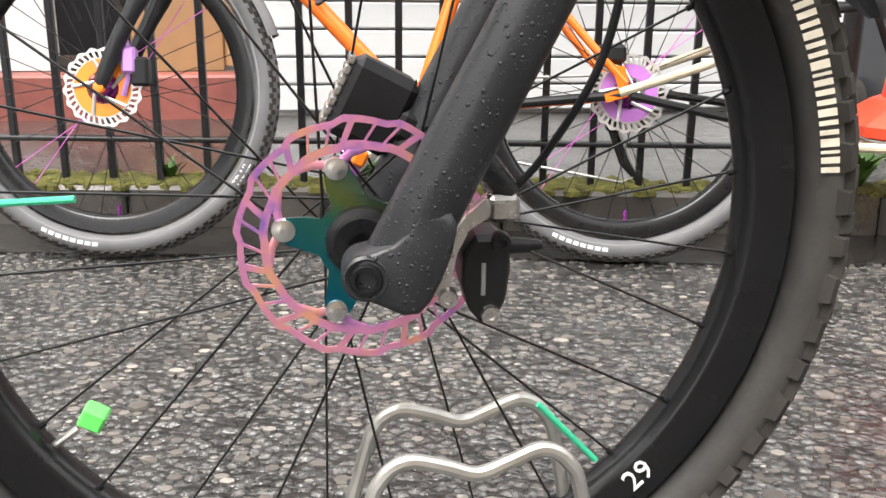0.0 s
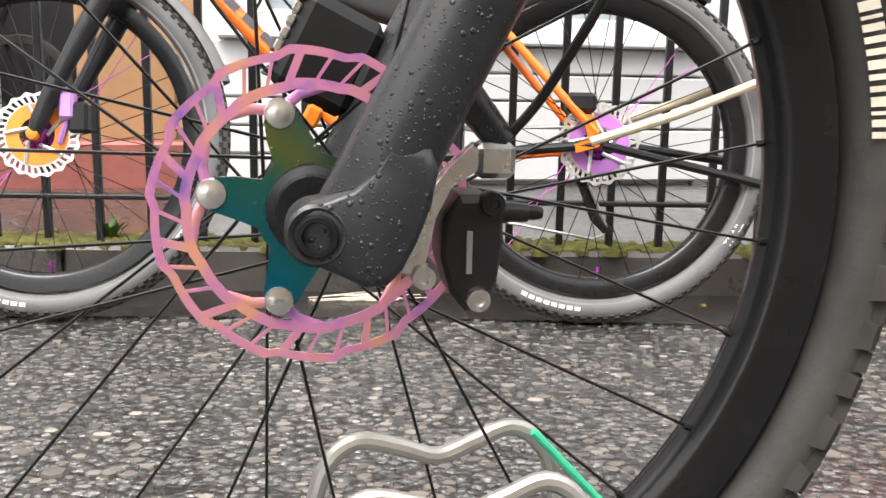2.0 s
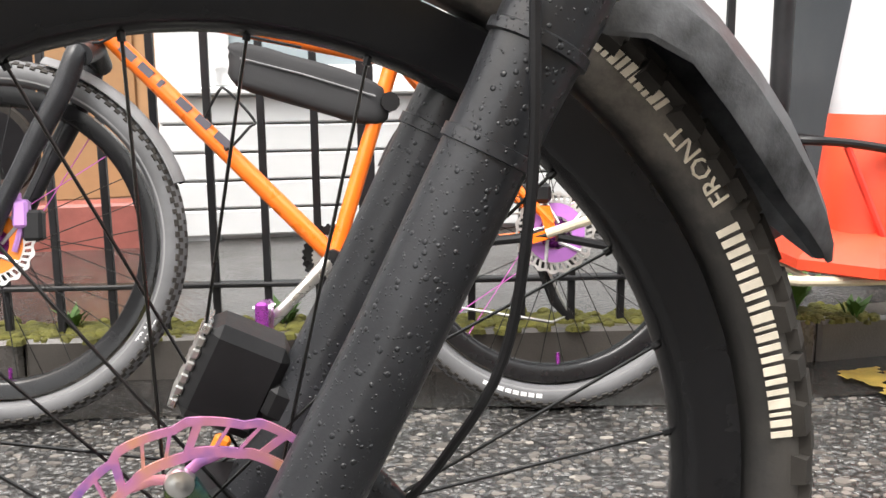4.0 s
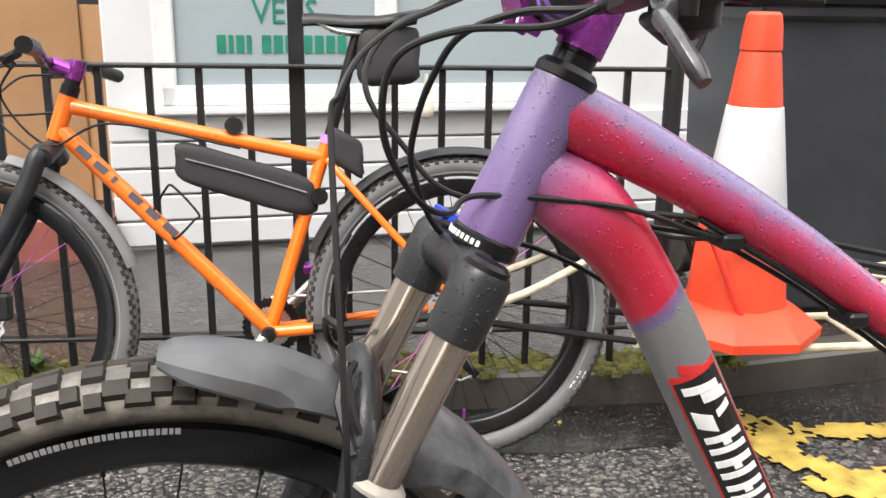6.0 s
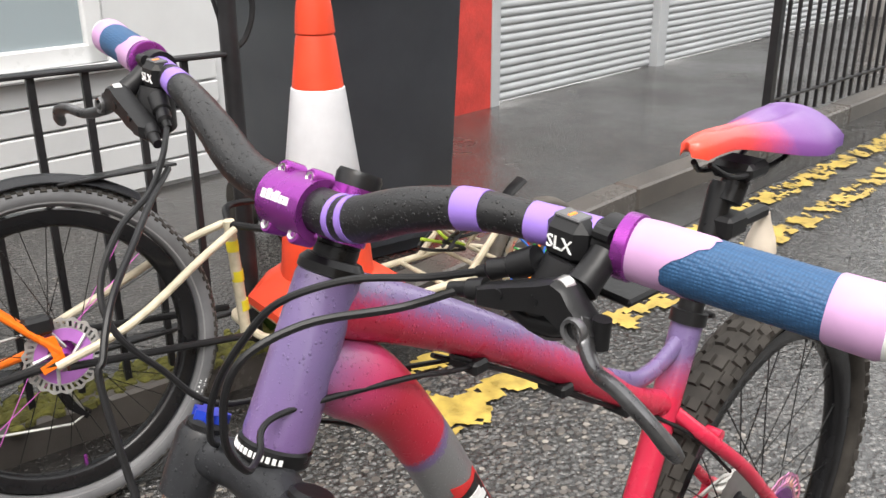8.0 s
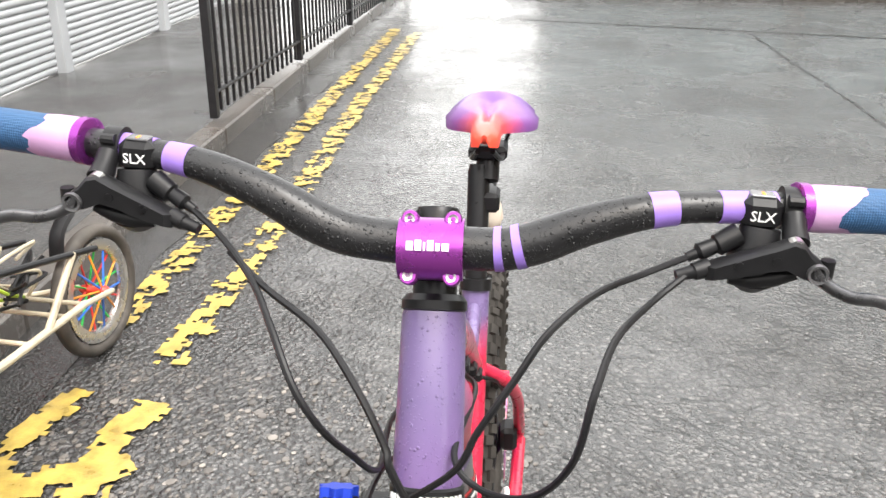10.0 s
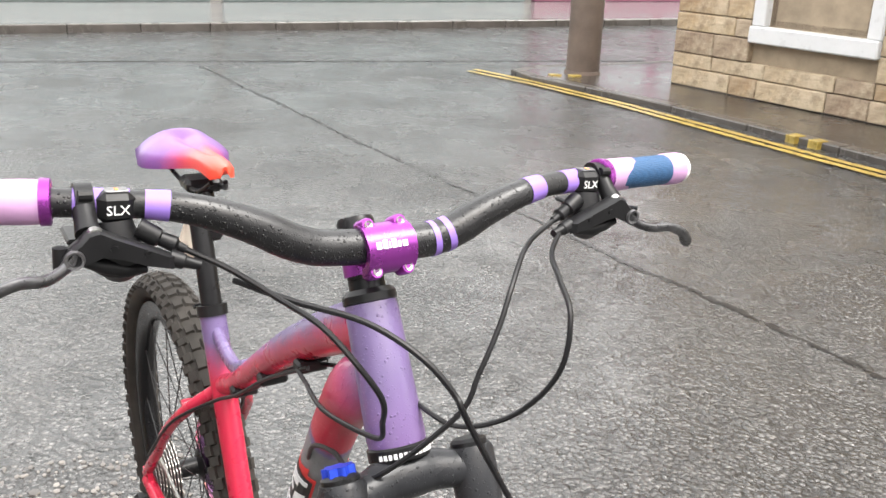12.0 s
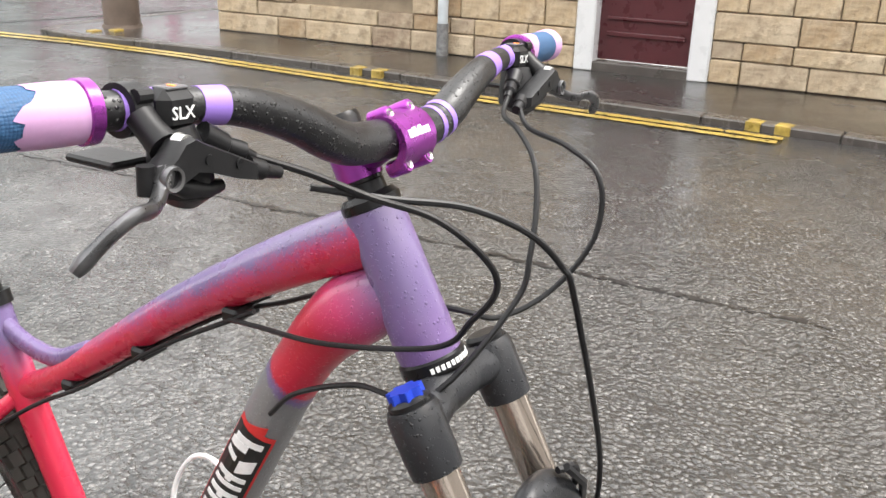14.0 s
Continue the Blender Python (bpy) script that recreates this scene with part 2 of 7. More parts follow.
NEON = surf("green_valve_dice", (0.12, 0.62, 0.12), 0.5, vary=0.2)
CREAM = surf("cream_trailer_paint", (0.52, 0.46, 0.34), 0.4, vary=0.35, scale=18)
REDP = surf("red_reflector", (0.80, 0.05, 0.03), 0.4)
TAN = surf("pale_rubber", (0.66, 0.58, 0.48), 0.55, vary=0.15)
PINKS = surf("pink_spoke", (0.62, 0.14, 0.55), 0.4, 0.2)
ROTW = surf("rotor_steel", (0.62, 0.61, 0.60), 0.35, 0.6, vary=0.2, scale=40)
ROTO = surf("orange_rotor_core", (0.90, 0.25, 0.02), 0.4)
ROTP = surf("purple_rotor_core", (0.42, 0.16, 0.50), 0.4)
BAGM = surf("black_bag_cloth", (0.018, 0.018, 0.02), 0.75, vary=0.3, scale=16, fine=400, bump=0.6)
DOORM = surf("maroon_door_paint", (0.075, 0.018, 0.022), 0.3, vary=0.2)
LEAFM = surf("green_leaf", (0.07, 0.16, 0.025), 0.6, vary=0.4)
SHOPT = surf("teal_shopfront", (0.20, 0.25, 0.26), 0.5, vary=0.2)
SHOPP = surf("plum_shopfront", (0.22, 0.06, 0.12), 0.5, vary=0.2)
WOODP = surf("weathered_pole_wood", (0.16, 0.12, 0.095), 0.7, vary=0.45, scale=3, fine=60, bump=0.6, depth=0.004)
PIPEM = surf("pale_grey_pipe", (0.50, 0.54, 0.57), 0.4, vary=0.2, scale=5)

PUR, PNK, RED, GRY = (0.140, 0.100, 0.225), (0.46, 0.030, 0.10), (0.47, 0.014, 0.042), (0.17, 0.17, 0.175)
# the frame fades from lilac at the head tube to pink and red, lilac again along the top
TT_PAINT = fade("lilac_to_red_fade", (0.557, 0, 1.0), [(1.13, (0.46, 0.012, 0.036)), (1.186, (0.50, 0.020, 0.058)), (1.200, (0.38, 0.045, 0.13)), (1.214, PUR), (1.26, PUR)], 0.33)
HT_PAINT = fade("lilac_paint", (0, 0, 1), [(0.8, (0.24, 0.12, 0.33)), (0.95, PUR), (1.2, PUR)], 0.36)
DT_PAINT = fade("pink_to_grey_fade", (0.70, 0, -0.714), [(-0.425, PUR), (-0.375, (0.50, 0.045, 0.14)), (-0.335, RED), (-0.262, RED), (-0.258, PUR), (-0.252, PUR), (-0.248, GRY), (0.5, GRY)], 0.38, 0.012)
ST_PAINT = fade("red_to_lilac_fade", (0, 0, 1), [(0.2, RED), (0.69, (0.52, 0.020, 0.058)), (0.75, PUR), (0.9, PUR)], 0.33)
SADDLE_PAINT = fade("orange_to_purple_fade", (1, 0, 0), [(0.84, (0.82, 0.070, 0.03)), (0.955, (0.68, 0.055, 0.06)), (1.02, (0.17, 0.055, 0.24)), (1.2, (0.085, 0.050, 0.23))], 0.45)
for m_ in (HT_PAINT, DT_PAINT, TT_PAINT):
    beaded(m_, 230.0, 0.72, 0.0009)
GRIP_PAINT, grt, grb = nodes_of("blue_rubber_grip")
gtc, gvo = grt.nodes.new("ShaderNodeTexCoord"), grt.nodes.new("ShaderNodeTexVoronoi")
gvo.inputs["Scale"].default_value, gvo.inputs["Randomness"].default_value = 520, 0.2
grt.links.new(gtc.outputs["Object"], gvo.inputs["Vector"])
grt.links.new(mix_node(grt, math_node(grt, "MULTIPLY", gvo.outputs["Distance"], 0.9), (0.028, 0.105, 0.23), (0.008, 0.035, 0.10)), grb.inputs["Base Color"])
grb.inputs["Roughness"].default_value = 0.6
bump_node(grt, grb, math_node(grt, "MULTIPLY", gvo.outputs["Distance"], -1.0), 0.8, 0.0008)
GRIPP = surf("pink_rubber_grip", (0.50, 0.29, 0.50), 0.55, vary=0.12, scale=25)
SPIDER = fade("oil_slick_spider", (0.6, 0, 0.8), [(0.24, (0.25, 0.02, 0.30)), (0.28, (0.02, 0.05, 0.30)), (0.32, (0.0, 0.14, 0.20)), (0.36, (0.03, 0.17, 0.13)), (0.375, (0.16, 0.20, 0.05)), (0.40, (0.02, 0.12, 0.16)), (0.47, (0.03, 0.03, 0.16))], 0.22, 0.02)
for mt in (SPIDER,):
    mt.node_tree.nodes["Principled BSDF"].inputs["Metallic"].default_value = 0.85
GLASS, gnt, gb = nodes_of("window_glass")
gb.inputs["Base Color"].default_value = (0.30, 0.35, 0.37, 1)
gb.inputs["Roughness"].default_value = 0.08
gb.inputs["Specular IOR Level"].default_value = 0.7


def stone_mat():
    m, nt, b = nodes_of("sandstone_block")
    oi = nt.nodes.new("ShaderNodeObjectInfo")
    c = ramp_node(nt, [(0.0, (0.40, 0.27, 0.15)), (0.3, (0.52, 0.38, 0.22)), (0.6, (0.58, 0.45, 0.29)), (0.85, (0.48, 0.38, 0.27)), (1.0, (0.30, 0.21, 0.14))], oi.outputs["Random"])
    n = noise_node(nt, 9, 8, 0.7)
    c = mix_node(nt, ramp_node(nt, [(0.35, (0.5, 0.5, 0.5)), (0.7, (0, 0, 0))], n), c, (0.13, 0.10, 0.075))
    nt.links.new(c, b.inputs["Base Color"])
    b.inputs["Roughness"].default_value = 0.75
    c2 = mix_node(nt, ramp_node(nt, [(0.44, (0, 0, 0)), (0.66, (0.8, 0.8, 0.8))], noise_node(nt, 3.2, 7, 0.7)), c, (0.60, 0.50, 0.36))
    c2 = mix_node(nt, ramp_node(nt, [(0.52, (0, 0, 0)), (0.70, (0.7, 0.7, 0.7))], noise_node(nt, 5.5, 8, 0.75)), c2, (0.17, 0.115, 0.07))
    nt.links.new(c2, b.inputs["Base Color"])
    bump_node(nt, b, math_node(nt, "ADD", n, math_node(nt, "MULTIPLY", noise_node(nt, 2.5, 4), 1.5)), 1.0, 0.030)
    return m


def muddy_tyre():
    """Black rubber near the rim, dried mud over the outer sidewall."""
    m, nt, b = nodes_of("mud_stained_tyre")
    tc = nt.nodes.new("ShaderNodeTexCoord")
    mu = nt.nodes.new("ShaderNodeVectorMath")
    mu.operation = "MULTIPLY"
    mu.inputs[1].default_value = (1, 0, 1)
    nt.links.new(tc.outputs["Object"], mu.inputs[0])
    ln = nt.nodes.new("ShaderNodeVectorMath")
    ln.operation = "LENGTH"
    nt.links.new(mu.outputs[0], ln.inputs[0])
    n1, n2 = noise_node(nt, 22, 6, 0.7), noise_node(nt, 160, 4)
    v = math_node(nt, "ADD", ln.outputs["Value"], math_node(nt, "MULTIPLY", math_node(nt, "SUBTRACT", n1, 0.5), 0.045))
    v = math_node(nt, "DIVIDE", math_node(nt, "SUBTRACT", v, 0.31), 0.07)
    c = ramp_node(nt, [(0.0, (0.012, 0.012, 0.012)), (0.20, (0.024, 0.022, 0.020)), (0.36, (0.17, 0.150, 0.128)), (0.62, (0.27, 0.240, 0.205)), (0.80, (0.10, 0.09, 0.08)), (1.0, (0.05, 0.045, 0.04))], v)
    c = mix_node(nt, ramp_node(nt, [(0.50, (0, 0, 0)), (0.70, (0.65, 0.65, 0.65))], noise_node(nt, 34, 7, 0.72)), c, (0.022, 0.020, 0.018))
    c = mix_node(nt, math_node(nt, "MULTIPLY", n2, 0.3), c, (0.03, 0.028, 0.026))
    up_ = nt.nodes.new("ShaderNodeVectorMath")
    up_.operation = "DOT_PRODUCT"
    up_.inputs[1].default_value = (-0.45, 0, 0.9)
    nt.links.new(tc.outputs["Object"], up_.inputs[0])
    dry = math_node(nt, "ADD", up_.outputs["Value"], math_node(nt, "MULTIPLY", math_node(nt, "SUBTRACT", n1, 0.5), 0.25))
    c = mix_node(nt, ramp_node(nt, [(0.02, (0.85, 0.85, 0.85)), (0.22, (0, 0, 0))], dry), c, (0.026, 0.025, 0.024))
    nt.links.new(c, b.inputs["Base Color"])
    nt.links.new(math_node(nt, "ADD", math_node(nt, "MULTIPLY", n1, 0.4), 0.35), b.inputs["Roughness"])
    bump_node(nt, b, n2, 0.5, 0.001)
    return m


MUDT = muddy_tyre()
STONE = stone_mat()
MORTAR = surf("grey_mortar", (0.34, 0.27, 0.19), 0.8, vary=0.3, scale=6, bump=0.5, depth=0.004)


# ---- mesh helpers ----
def grid_faces(rings, n, closed_n=True, loop=False):
    f = []
    rr = rings if loop else rings - 1
    cc = n if closed_n else n - 1
    for i in range(rr):
        a, b = i * n, ((i + 1) % rings) * n
        for j in range(cc):
            k = (j + 1) % n
            f.append((a + j, a + k, b + k, b + j))
    return f


def smooth_path(pts, per=6):
    """A soft curve through the points."""
    p = [Vector(q) for q in pts]
    p = [p[0] * 2 - p[1], *p, p[-1] * 2 - p[-2]]
    out = []
    for i in range(1, len(p) - 2):
        for k in range(per):
            t = k / per
            a, b, c, d = p[i - 1:i + 3]
            out.append(0.5 * (2 * b + (c - a) * t + (2 * a - 5 * b + 4 * c - d) * t * t + (3 * b - a - 3 * c + d) * t ** 3))
    out.append(p[-2])
    return out


def sweep(path, rad, n=10, flat=1.0, caps=True, loop=False, side=None):
    """A tube along a path; rad: one radius or one for each point; flat: its width across `side`."""
    P = [Vector(q) for q in path]
    m = len(P)
    R = rad if isinstance(rad, (list, tuple)) else [rad] * m
    V, up = [], None
    for i, q in enumerate(P):
        if loop:
            d = P[(i + 1) % m] - P[i - 1]
        else:
            d = P[min(i + 1, m - 1)] - P[max(i - 1, 0)]
        d.normalize()
        if up is None:
            up = Vector(side) if side else (Vector((0, 1, 0)) if abs(d.y) < 0.9 else Vector((0, 0, 1)))
        if side:
            up = Vector(side)
        up = (up - d * up.dot(d)).normalized()
        w = d.cross(up)
        for j in range(n):
            a = 2 * math.pi * j / n
            V.append(q + up * (math.cos(a) * R[i] * flat) + w * (math.sin(a) * R[i]))
    F = grid_faces(m, n, True, loop)
    if caps and not loop:
        F += [tuple(range(n - 1, -1, -1)), tuple((m - 1) * n + j for j in range(n))]
    return V, F


def tube(a, b, r, r2=None, n=12, flat=1.0, side=None):
    return sweep([a, b], [r, r2 or r], n, flat, True, False, side)


def lathe(profile, n=48, closed=False, m=None):
    """Turns (radius, y) points round the y axis."""
    V = []
    for r, y in profile:
        for j in range(n):
            a = 2 * math.pi * j / n
            V.append(Vector((r * math.cos(a), y, r * math.sin(a))))
    F = grid_faces(len(profile), n, True, closed)
    if not closed:
        F += [tuple(range(n)), tuple((len(profile) - 1) * n + j for j in range(n - 1, -1, -1))]
    return at(m, (V, F)) if m else (V, F)


def at(m, vf):
    return [m @ Vector(v) for v in vf[0]], vf[1]


def box(x0, x1, y0, y1, z0, z1, c=0.004):
    """A block with chamfered edges."""
    c = min(c, (x1 - x0) / 3, (y1 - y0) / 3, (z1 - z0) / 3)
    b = bmesh.new()
    bmesh.ops.create_cube(b, size=1)
    for v in b.verts:
        v.co = Vector((x0 if v.co.x < 0 else x1, y0 if v.co.y < 0 else y1, z0 if v.co.z < 0 else z1))
    if c > 0:
        bmesh.ops.bevel(b, geom=list(b.edges), offset=c, segments=1, affect="EDGES", profile=0.5)
    b.verts.index_update()
    out = [v.co.copy() for v in b.verts], [tuple(v.index for v in f.verts) for f in b.faces]
    b.free()
    return out


def prism(poly, y0, y1):
    """A flat outline in x and z, given thickness along y."""
    n = len(poly)
    V = [Vector((x, y0, z)) for x, z in poly] + [Vector((x, y1, z)) for x, z in poly]
    return V, [tuple(range(n)), tuple(range(2 * n - 1, n - 1, -1))] + [(i, i + n, (i + 1) % n + n, (i + 1) % n) for i in range(n)]


def join(*parts):
    V, F = [], []
    for v, f in parts:
        k = len(V)
        V += v
        F += [tuple(i + k for i in q) for q in f]
    return V, F


def mesh(name, vf, mat, sharp=35):
    me = bpy.data.meshes.new(name)
    me.from_pydata([tuple(v) for v in vf[0]], [], vf[1])
    b = bmesh.new()
    b.from_mesh(me)
    bmesh.ops.recalc_face_normals(b, faces=b.faces)
    b.to_mesh(me)
    b.free()
    me.shade_smooth()
    me.set_sharp_from_angle(angle=radians(sharp))
    me.materials.append(mat)
    return me


def part(name, vf, mat, parent, label="", sharp=35):
    ob = new(name, vf if isinstance(vf, bpy.types.Mesh) else mesh(name, vf, mat, sharp))
    ob.parent = parent
    return tagged(ob, label)


def thing(name, m, label, category, group="", kind=""):
    ob = new(name)
    ob.empty_display_size = 0.1
    ob.matrix_world = m
    return tagged(ob, label, category, group, kind)


def solid(name, vf, mat, label, category, kind="", m=None, sharp=35):
    ob = new(name, mesh(name, vf, mat, sharp))
    if m:
        ob.matrix_world = m
    return tagged(ob, label, category, "", kind)


def letters(text, size, depth=0.0006):
    """Outlines of a text in the x-z plane, as a thin mesh standing at its left foot, facing -y."""
    cu = bpy.data.curves.new("t", "FONT")
    cu.body, cu.size, cu.extrude, cu.resolution_u = text, size, depth, 2
    ob = bpy.data.objects.new("t", cu)
    scene.collection.objects.link(ob)
    dg = bpy.context.evaluated_depsgraph_get()
    me = ob.evaluated_get(dg).to_mesh()
    V = [Vector((v.co.x, -v.co.z, v.co.y)) for v in me.vertices]
    F = [tuple(p.vertices) for p in me.polygons]
    ob.evaluated_get(dg).to_mesh_clear()
    bpy.data.objects.remove(ob)
    bpy.data.curves.remove(cu)
    return V, F


def on_ring(vf, r, start, y, up=1):
    """Bends a flat mark (x along, z across) round the y axis at radius r, from the angle start (degrees, from +x towards +z)."""
    out = []
    for v in vf[0]:
        a = radians(start) - up * v.x / r
        rr = r + up * v.z
        out.append(Vector((rr * math.cos(a), y + v.y, rr * math.sin(a))))
    return out, vf[1]


# ---- wheels ----
def rim_profile(r, w):
    return [(r - 0.033, -w * 0.32), (r - 0.026, -w * 0.5), (r + 0.002, -w * 0.52), (r + 0.002, w * 0.52), (r - 0.026, w * 0.5), (r - 0.033, w * 0.32), (r - 0.036, 0)]


def tyre_profile(R, rb, w, n=14):
    """Tyre cross-section from bead to bead."""
    c, hr = (R + rb) / 2 + 0.002, (R - rb) / 2 - 0.002
    pts = []
    for i in range(n + 1):
        a = radians(-148 + 296 * i / n)
        pts.append((c + hr * math.cos(a), w / 2 * math.sin(a)))
    return pts


def knob_set(R, w, count, kw, kl, kh, chevron=True):
    """Blocks of tread: rows across the crown and along both shoulders."""
    parts = []
    rows = [(-0.36, 0), (0.36, 0), (-0.13, 0.5), (0.13, 0.5), (-0.44, 0.5), (0.44, 0.5)] if chevron else [(-0.3, 0), (0, 0.5), (0.3, 0)]
    for i in range(count):
        for f, off in rows:
            a = 2 * math.pi * (i + off) / count
            y = f * w
            sag = (abs(f) * 2) ** 2.6 * 0.017 * (w / 0.06)
            rr = R - sag - 0.002
            tilt = math.asin(max(-0.95, min(0.95, f * 1.75)))
            er = Vector((math.cos(a), 0, math.sin(a)))
            et = Vector((-math.sin(a), 0, math.cos(a)))
            ey = Vector((0, 1, 0))
            out = (er * math.cos(tilt) + ey * math.sin(tilt)).normalized()
            acr = (ey * math.cos(tilt) - er * math.sin(tilt)).normalized()
            p = er * rr + ey * y
            kw2 = kw * (0.85 if abs(f) > 0.42 else 1.0)
            l = kl * (0.8 + 0.35 * ((i * 7 + int(f * 100)) % 3) / 2)
            q = []
            for h, s in ((-0.004, 1.15), (kh, 0.88)):
                for u, v in ((-1, -1), (1, -1), (1, 1), (-1, 1)):
                    q.append(p + out * h + et * (u * l / 2 * s) + acr * (v * kw2 / 2 * s))
            parts.append((q, [(0, 1, 5, 4), (1, 2, 6, 5), (2, 3, 7, 6), (3, 0, 4, 7), (4, 5, 6, 7)]))
    return join(*parts)


def spokes(parent, count, rh, rr, half, mat, start=0.0, mats=None):
    me = {}
    for i in range(count):
        a = radians(start) + 2 * math.pi * i / count
        s = -1 if i % 2 else 1
        lean = (1 if (i // 2) % 2 else -1) * radians(62)
        p0 = Vector((rh * math.cos(a + lean), s * half, rh * math.sin(a + lean)))
        p1 = Vector((rr * math.cos(a), s * 0.004, rr * math.sin(a)))
        m = mats[i % len(mats)] if mats else mat
        sp = part("spoke", tube(p0, p1, 0.0011, n=5), m, parent)
        d = (p0 - p1).normalized()
        part("nipple", tube(p1, p1 + d * 0.014, 0.0024, n=6), BLACK, sp)


def bike_empty(name, m, label, category="bicycle"):
    return thing(name, m, label, category)


def ring_at(rows, m=None):
    return lathe(rows, 64, True, m)


def disc_rotor(parent, y, r, mat_ring, mat_core, wavy=0.003, teeth=24, slots=36):
    """A brake disc: outer band with slots and a scalloped edge, inner band and slanted bridges."""
    rotor = part("rotor", wave_band(r - 0.006, r, y, 0.0018, wavy, teeth), mat_ring, parent, "thin steel brake disc with slotted band")
    part("inner_band", wave_band(r - 0.024, r - 0.0185, y, 0.0018, 0.001, teeth), mat_ring, rotor)
    for i in range(slots):
        a = 2 * math.pi * i / slots
        q = []
        for rr, da in ((r - 0.021, -0.03), (r - 0.021, 0.05), (r - 0.004, 0.12), (r - 0.004, 0.04)):
            q.append((rr * math.cos(a + da), rr * math.sin(a + da)))
        part("bridge", prism(q, y - 0.0009, y + 0.0009), mat_ring, rotor)
    return rotor


def wave_band(r0, r1, y, th, amp, teeth, n=192):
    V = []
    for k, (r, yy) in enumerate(((r0, -th / 2), (r1, -th / 2), (r1, th / 2), (r0, th / 2))):
        for j in range(n):
            a = 2 * math.pi * j / n
            rr = r + amp * math.sin(a * teeth) * (1 if r == r1 else 0.4)
            V.append(Vector((rr * math.cos(a), y + yy, rr * math.sin(a))))
    return V, grid_faces(4, n, True, True)


def saw_band(r0, r1, y, th, amp, teeth, n=288):
    """A flat ring whose outer edge climbs and drops in soft steps."""
    V = []
    for r, yy in ((r0, -th / 2), (r1, -th / 2), (r1, th / 2), (r0, th / 2)):
        for j in range(n):
            f = (j * teeth / n) % 1.0
            step = f / 0.8 if f < 0.8 else (1 - f) / 0.2
            rr = r + amp * (step - 0.5) * (1 if r == r1 else 0.85)
            a = 2 * math.pi * j / n
            V.append(Vector((rr * math.cos(a), y + yy, rr * math.sin(a))))
    return V, grid_faces(4, n, True, True)


def oil_rotor(parent, y, r):
    """An oil-slick brake disc: thin stepped outer rail, inner rail, slanted bridges with open windows between."""
    rotor = part("rotor", saw_band(r - 0.0045, r, y, 0.0018, 0.0030, 14), PINKR, parent, "thin oil-slick pink brake disc with open windows")
    part("inner_band", saw_band(r - 0.0215, r - 0.0160, y, 0.0018, 0.0012, 14), PINKR, rotor)
    for i in range(33):
        a = 2 * math.pi * i / 33
        wide = 0.026 if i % 3 else 0.060
        q = [(rr * math.cos(a + da), rr * math.sin(a + da)) for rr, da in ((r - 0.0175, 0.0), (r - 0.0175, wide * 1.2), (r - 0.0030, wide - 0.105), (r - 0.0030, -0.105))]
        part("bridge", prism(q, y - 0.0008, y + 0.0008), PINKR, rotor)
    return rotor


# ---- the mountain bike: x runs to its rear wheel, y to its right side, from below the front hub ----
MTB = bike_empty("mountain_bike", pose(-0.009, 0.091, 0, 0.4, 0, 7.5), "hardtail mountain bike in lilac and pink fade paint, in a rack")
R29, RB = 0.372, 0.316
FH, RH, BB = Vector((0.05, 0.040, 0.412)), Vector((1.165, 0, R29)), Vector((0.745, 0, 0.325))
AX = Vector((0.48, 0, 1)).normalized()          # steering axis
AXN = Vector((AX.z, 0, -AX.x))                   # square to it, rearward


def steer(d, f=0.0, y=0.0):
    """A point d metres up the steering axis from the head tube's foot, f metres to the rear, y to the right."""
    return Vector((0.331, y, 0.9026)) + AX * d + AXN * f


def mtb_wheel(parent, hub, front):
    w = new("front_wheel" if front else "rear_wheel")
    w.parent = parent
    w.location = hub
    tyre = part("tyre", lathe(tyre_profile(R29 - 0.006, RB, 0.060, 16), 96, True), MUDT if front else RUBK, w, "knobbly mud-stained tyre" if front else "knobbly black tyre", 60)
    part("tread", knob_set(R29 - 0.007, 0.060, 66, 0.015, 0.0185, 0.0072), RUBK, tyre, "square rubber tread knobs")
    part("rim", lathe(rim_profile(RB, 0.034), 96, True), RIMB, w, "deep black rim", 50)
    hubp = [(0.009, -0.058), (0.014, -0.054), (0.019, -0.036), (0.029, -0.030), (0.029, -0.027), (0.017, -0.02), (0.016, 0.02), (0.029, 0.027), (0.029, 0.030), (0.018, 0.036), (0.009, 0.056)]
    part("hub", lathe(hubp, 28), BLACK, w)
    return w, tyre


FW, FT = mtb_wheel(MTB, FH, True)
spokes(FW, 28, 0.027, 0.291, 0.028, SPOKEM, 7)
RW, RT = mtb_wheel(MTB, RH, False)
spokes(RW, 28, 0.027, 0.291, 0.028, SPOKEM, 3)

# front disc, oil-slick pink with a dark four-armed carrier
rot = oil_rotor(FW, -0.043, 0.0835)
ARMS = (108, 171, 250, 330, 30)
poly = []
for k in range(5):
    a0, a1 = ARMS[k], ARMS[(k + 1) % 5]
    a1 = a1 if a1 > a0 else a1 + 360
    for da, rr in ((-15, 0.042), (-10, 0.0515), (-4, 0.055), (4, 0.055), (10, 0.0515), (15, 0.042)):
        poly.append((rr * math.cos(radians(a0 + da)), rr * math.sin(radians(a0 + da))))
    mid = (a0 + a1) / 2
    for f in (0.35, 0.5, 0.65):
        a = a0 + (a1 - a0) * f
        poly.append((0.030 * math.cos(radians(a)), 0.030 * math.sin(radians(a))))
sp_vf = prism(poly, -0.046, -0.0425)
sp_vf = ([v + FH for v in sp_vf[0]], sp_vf[1])
spd = part("disc_carrier", sp_vf, SPIDER, MTB, "petrol-coloured star carrier of the brake disc")
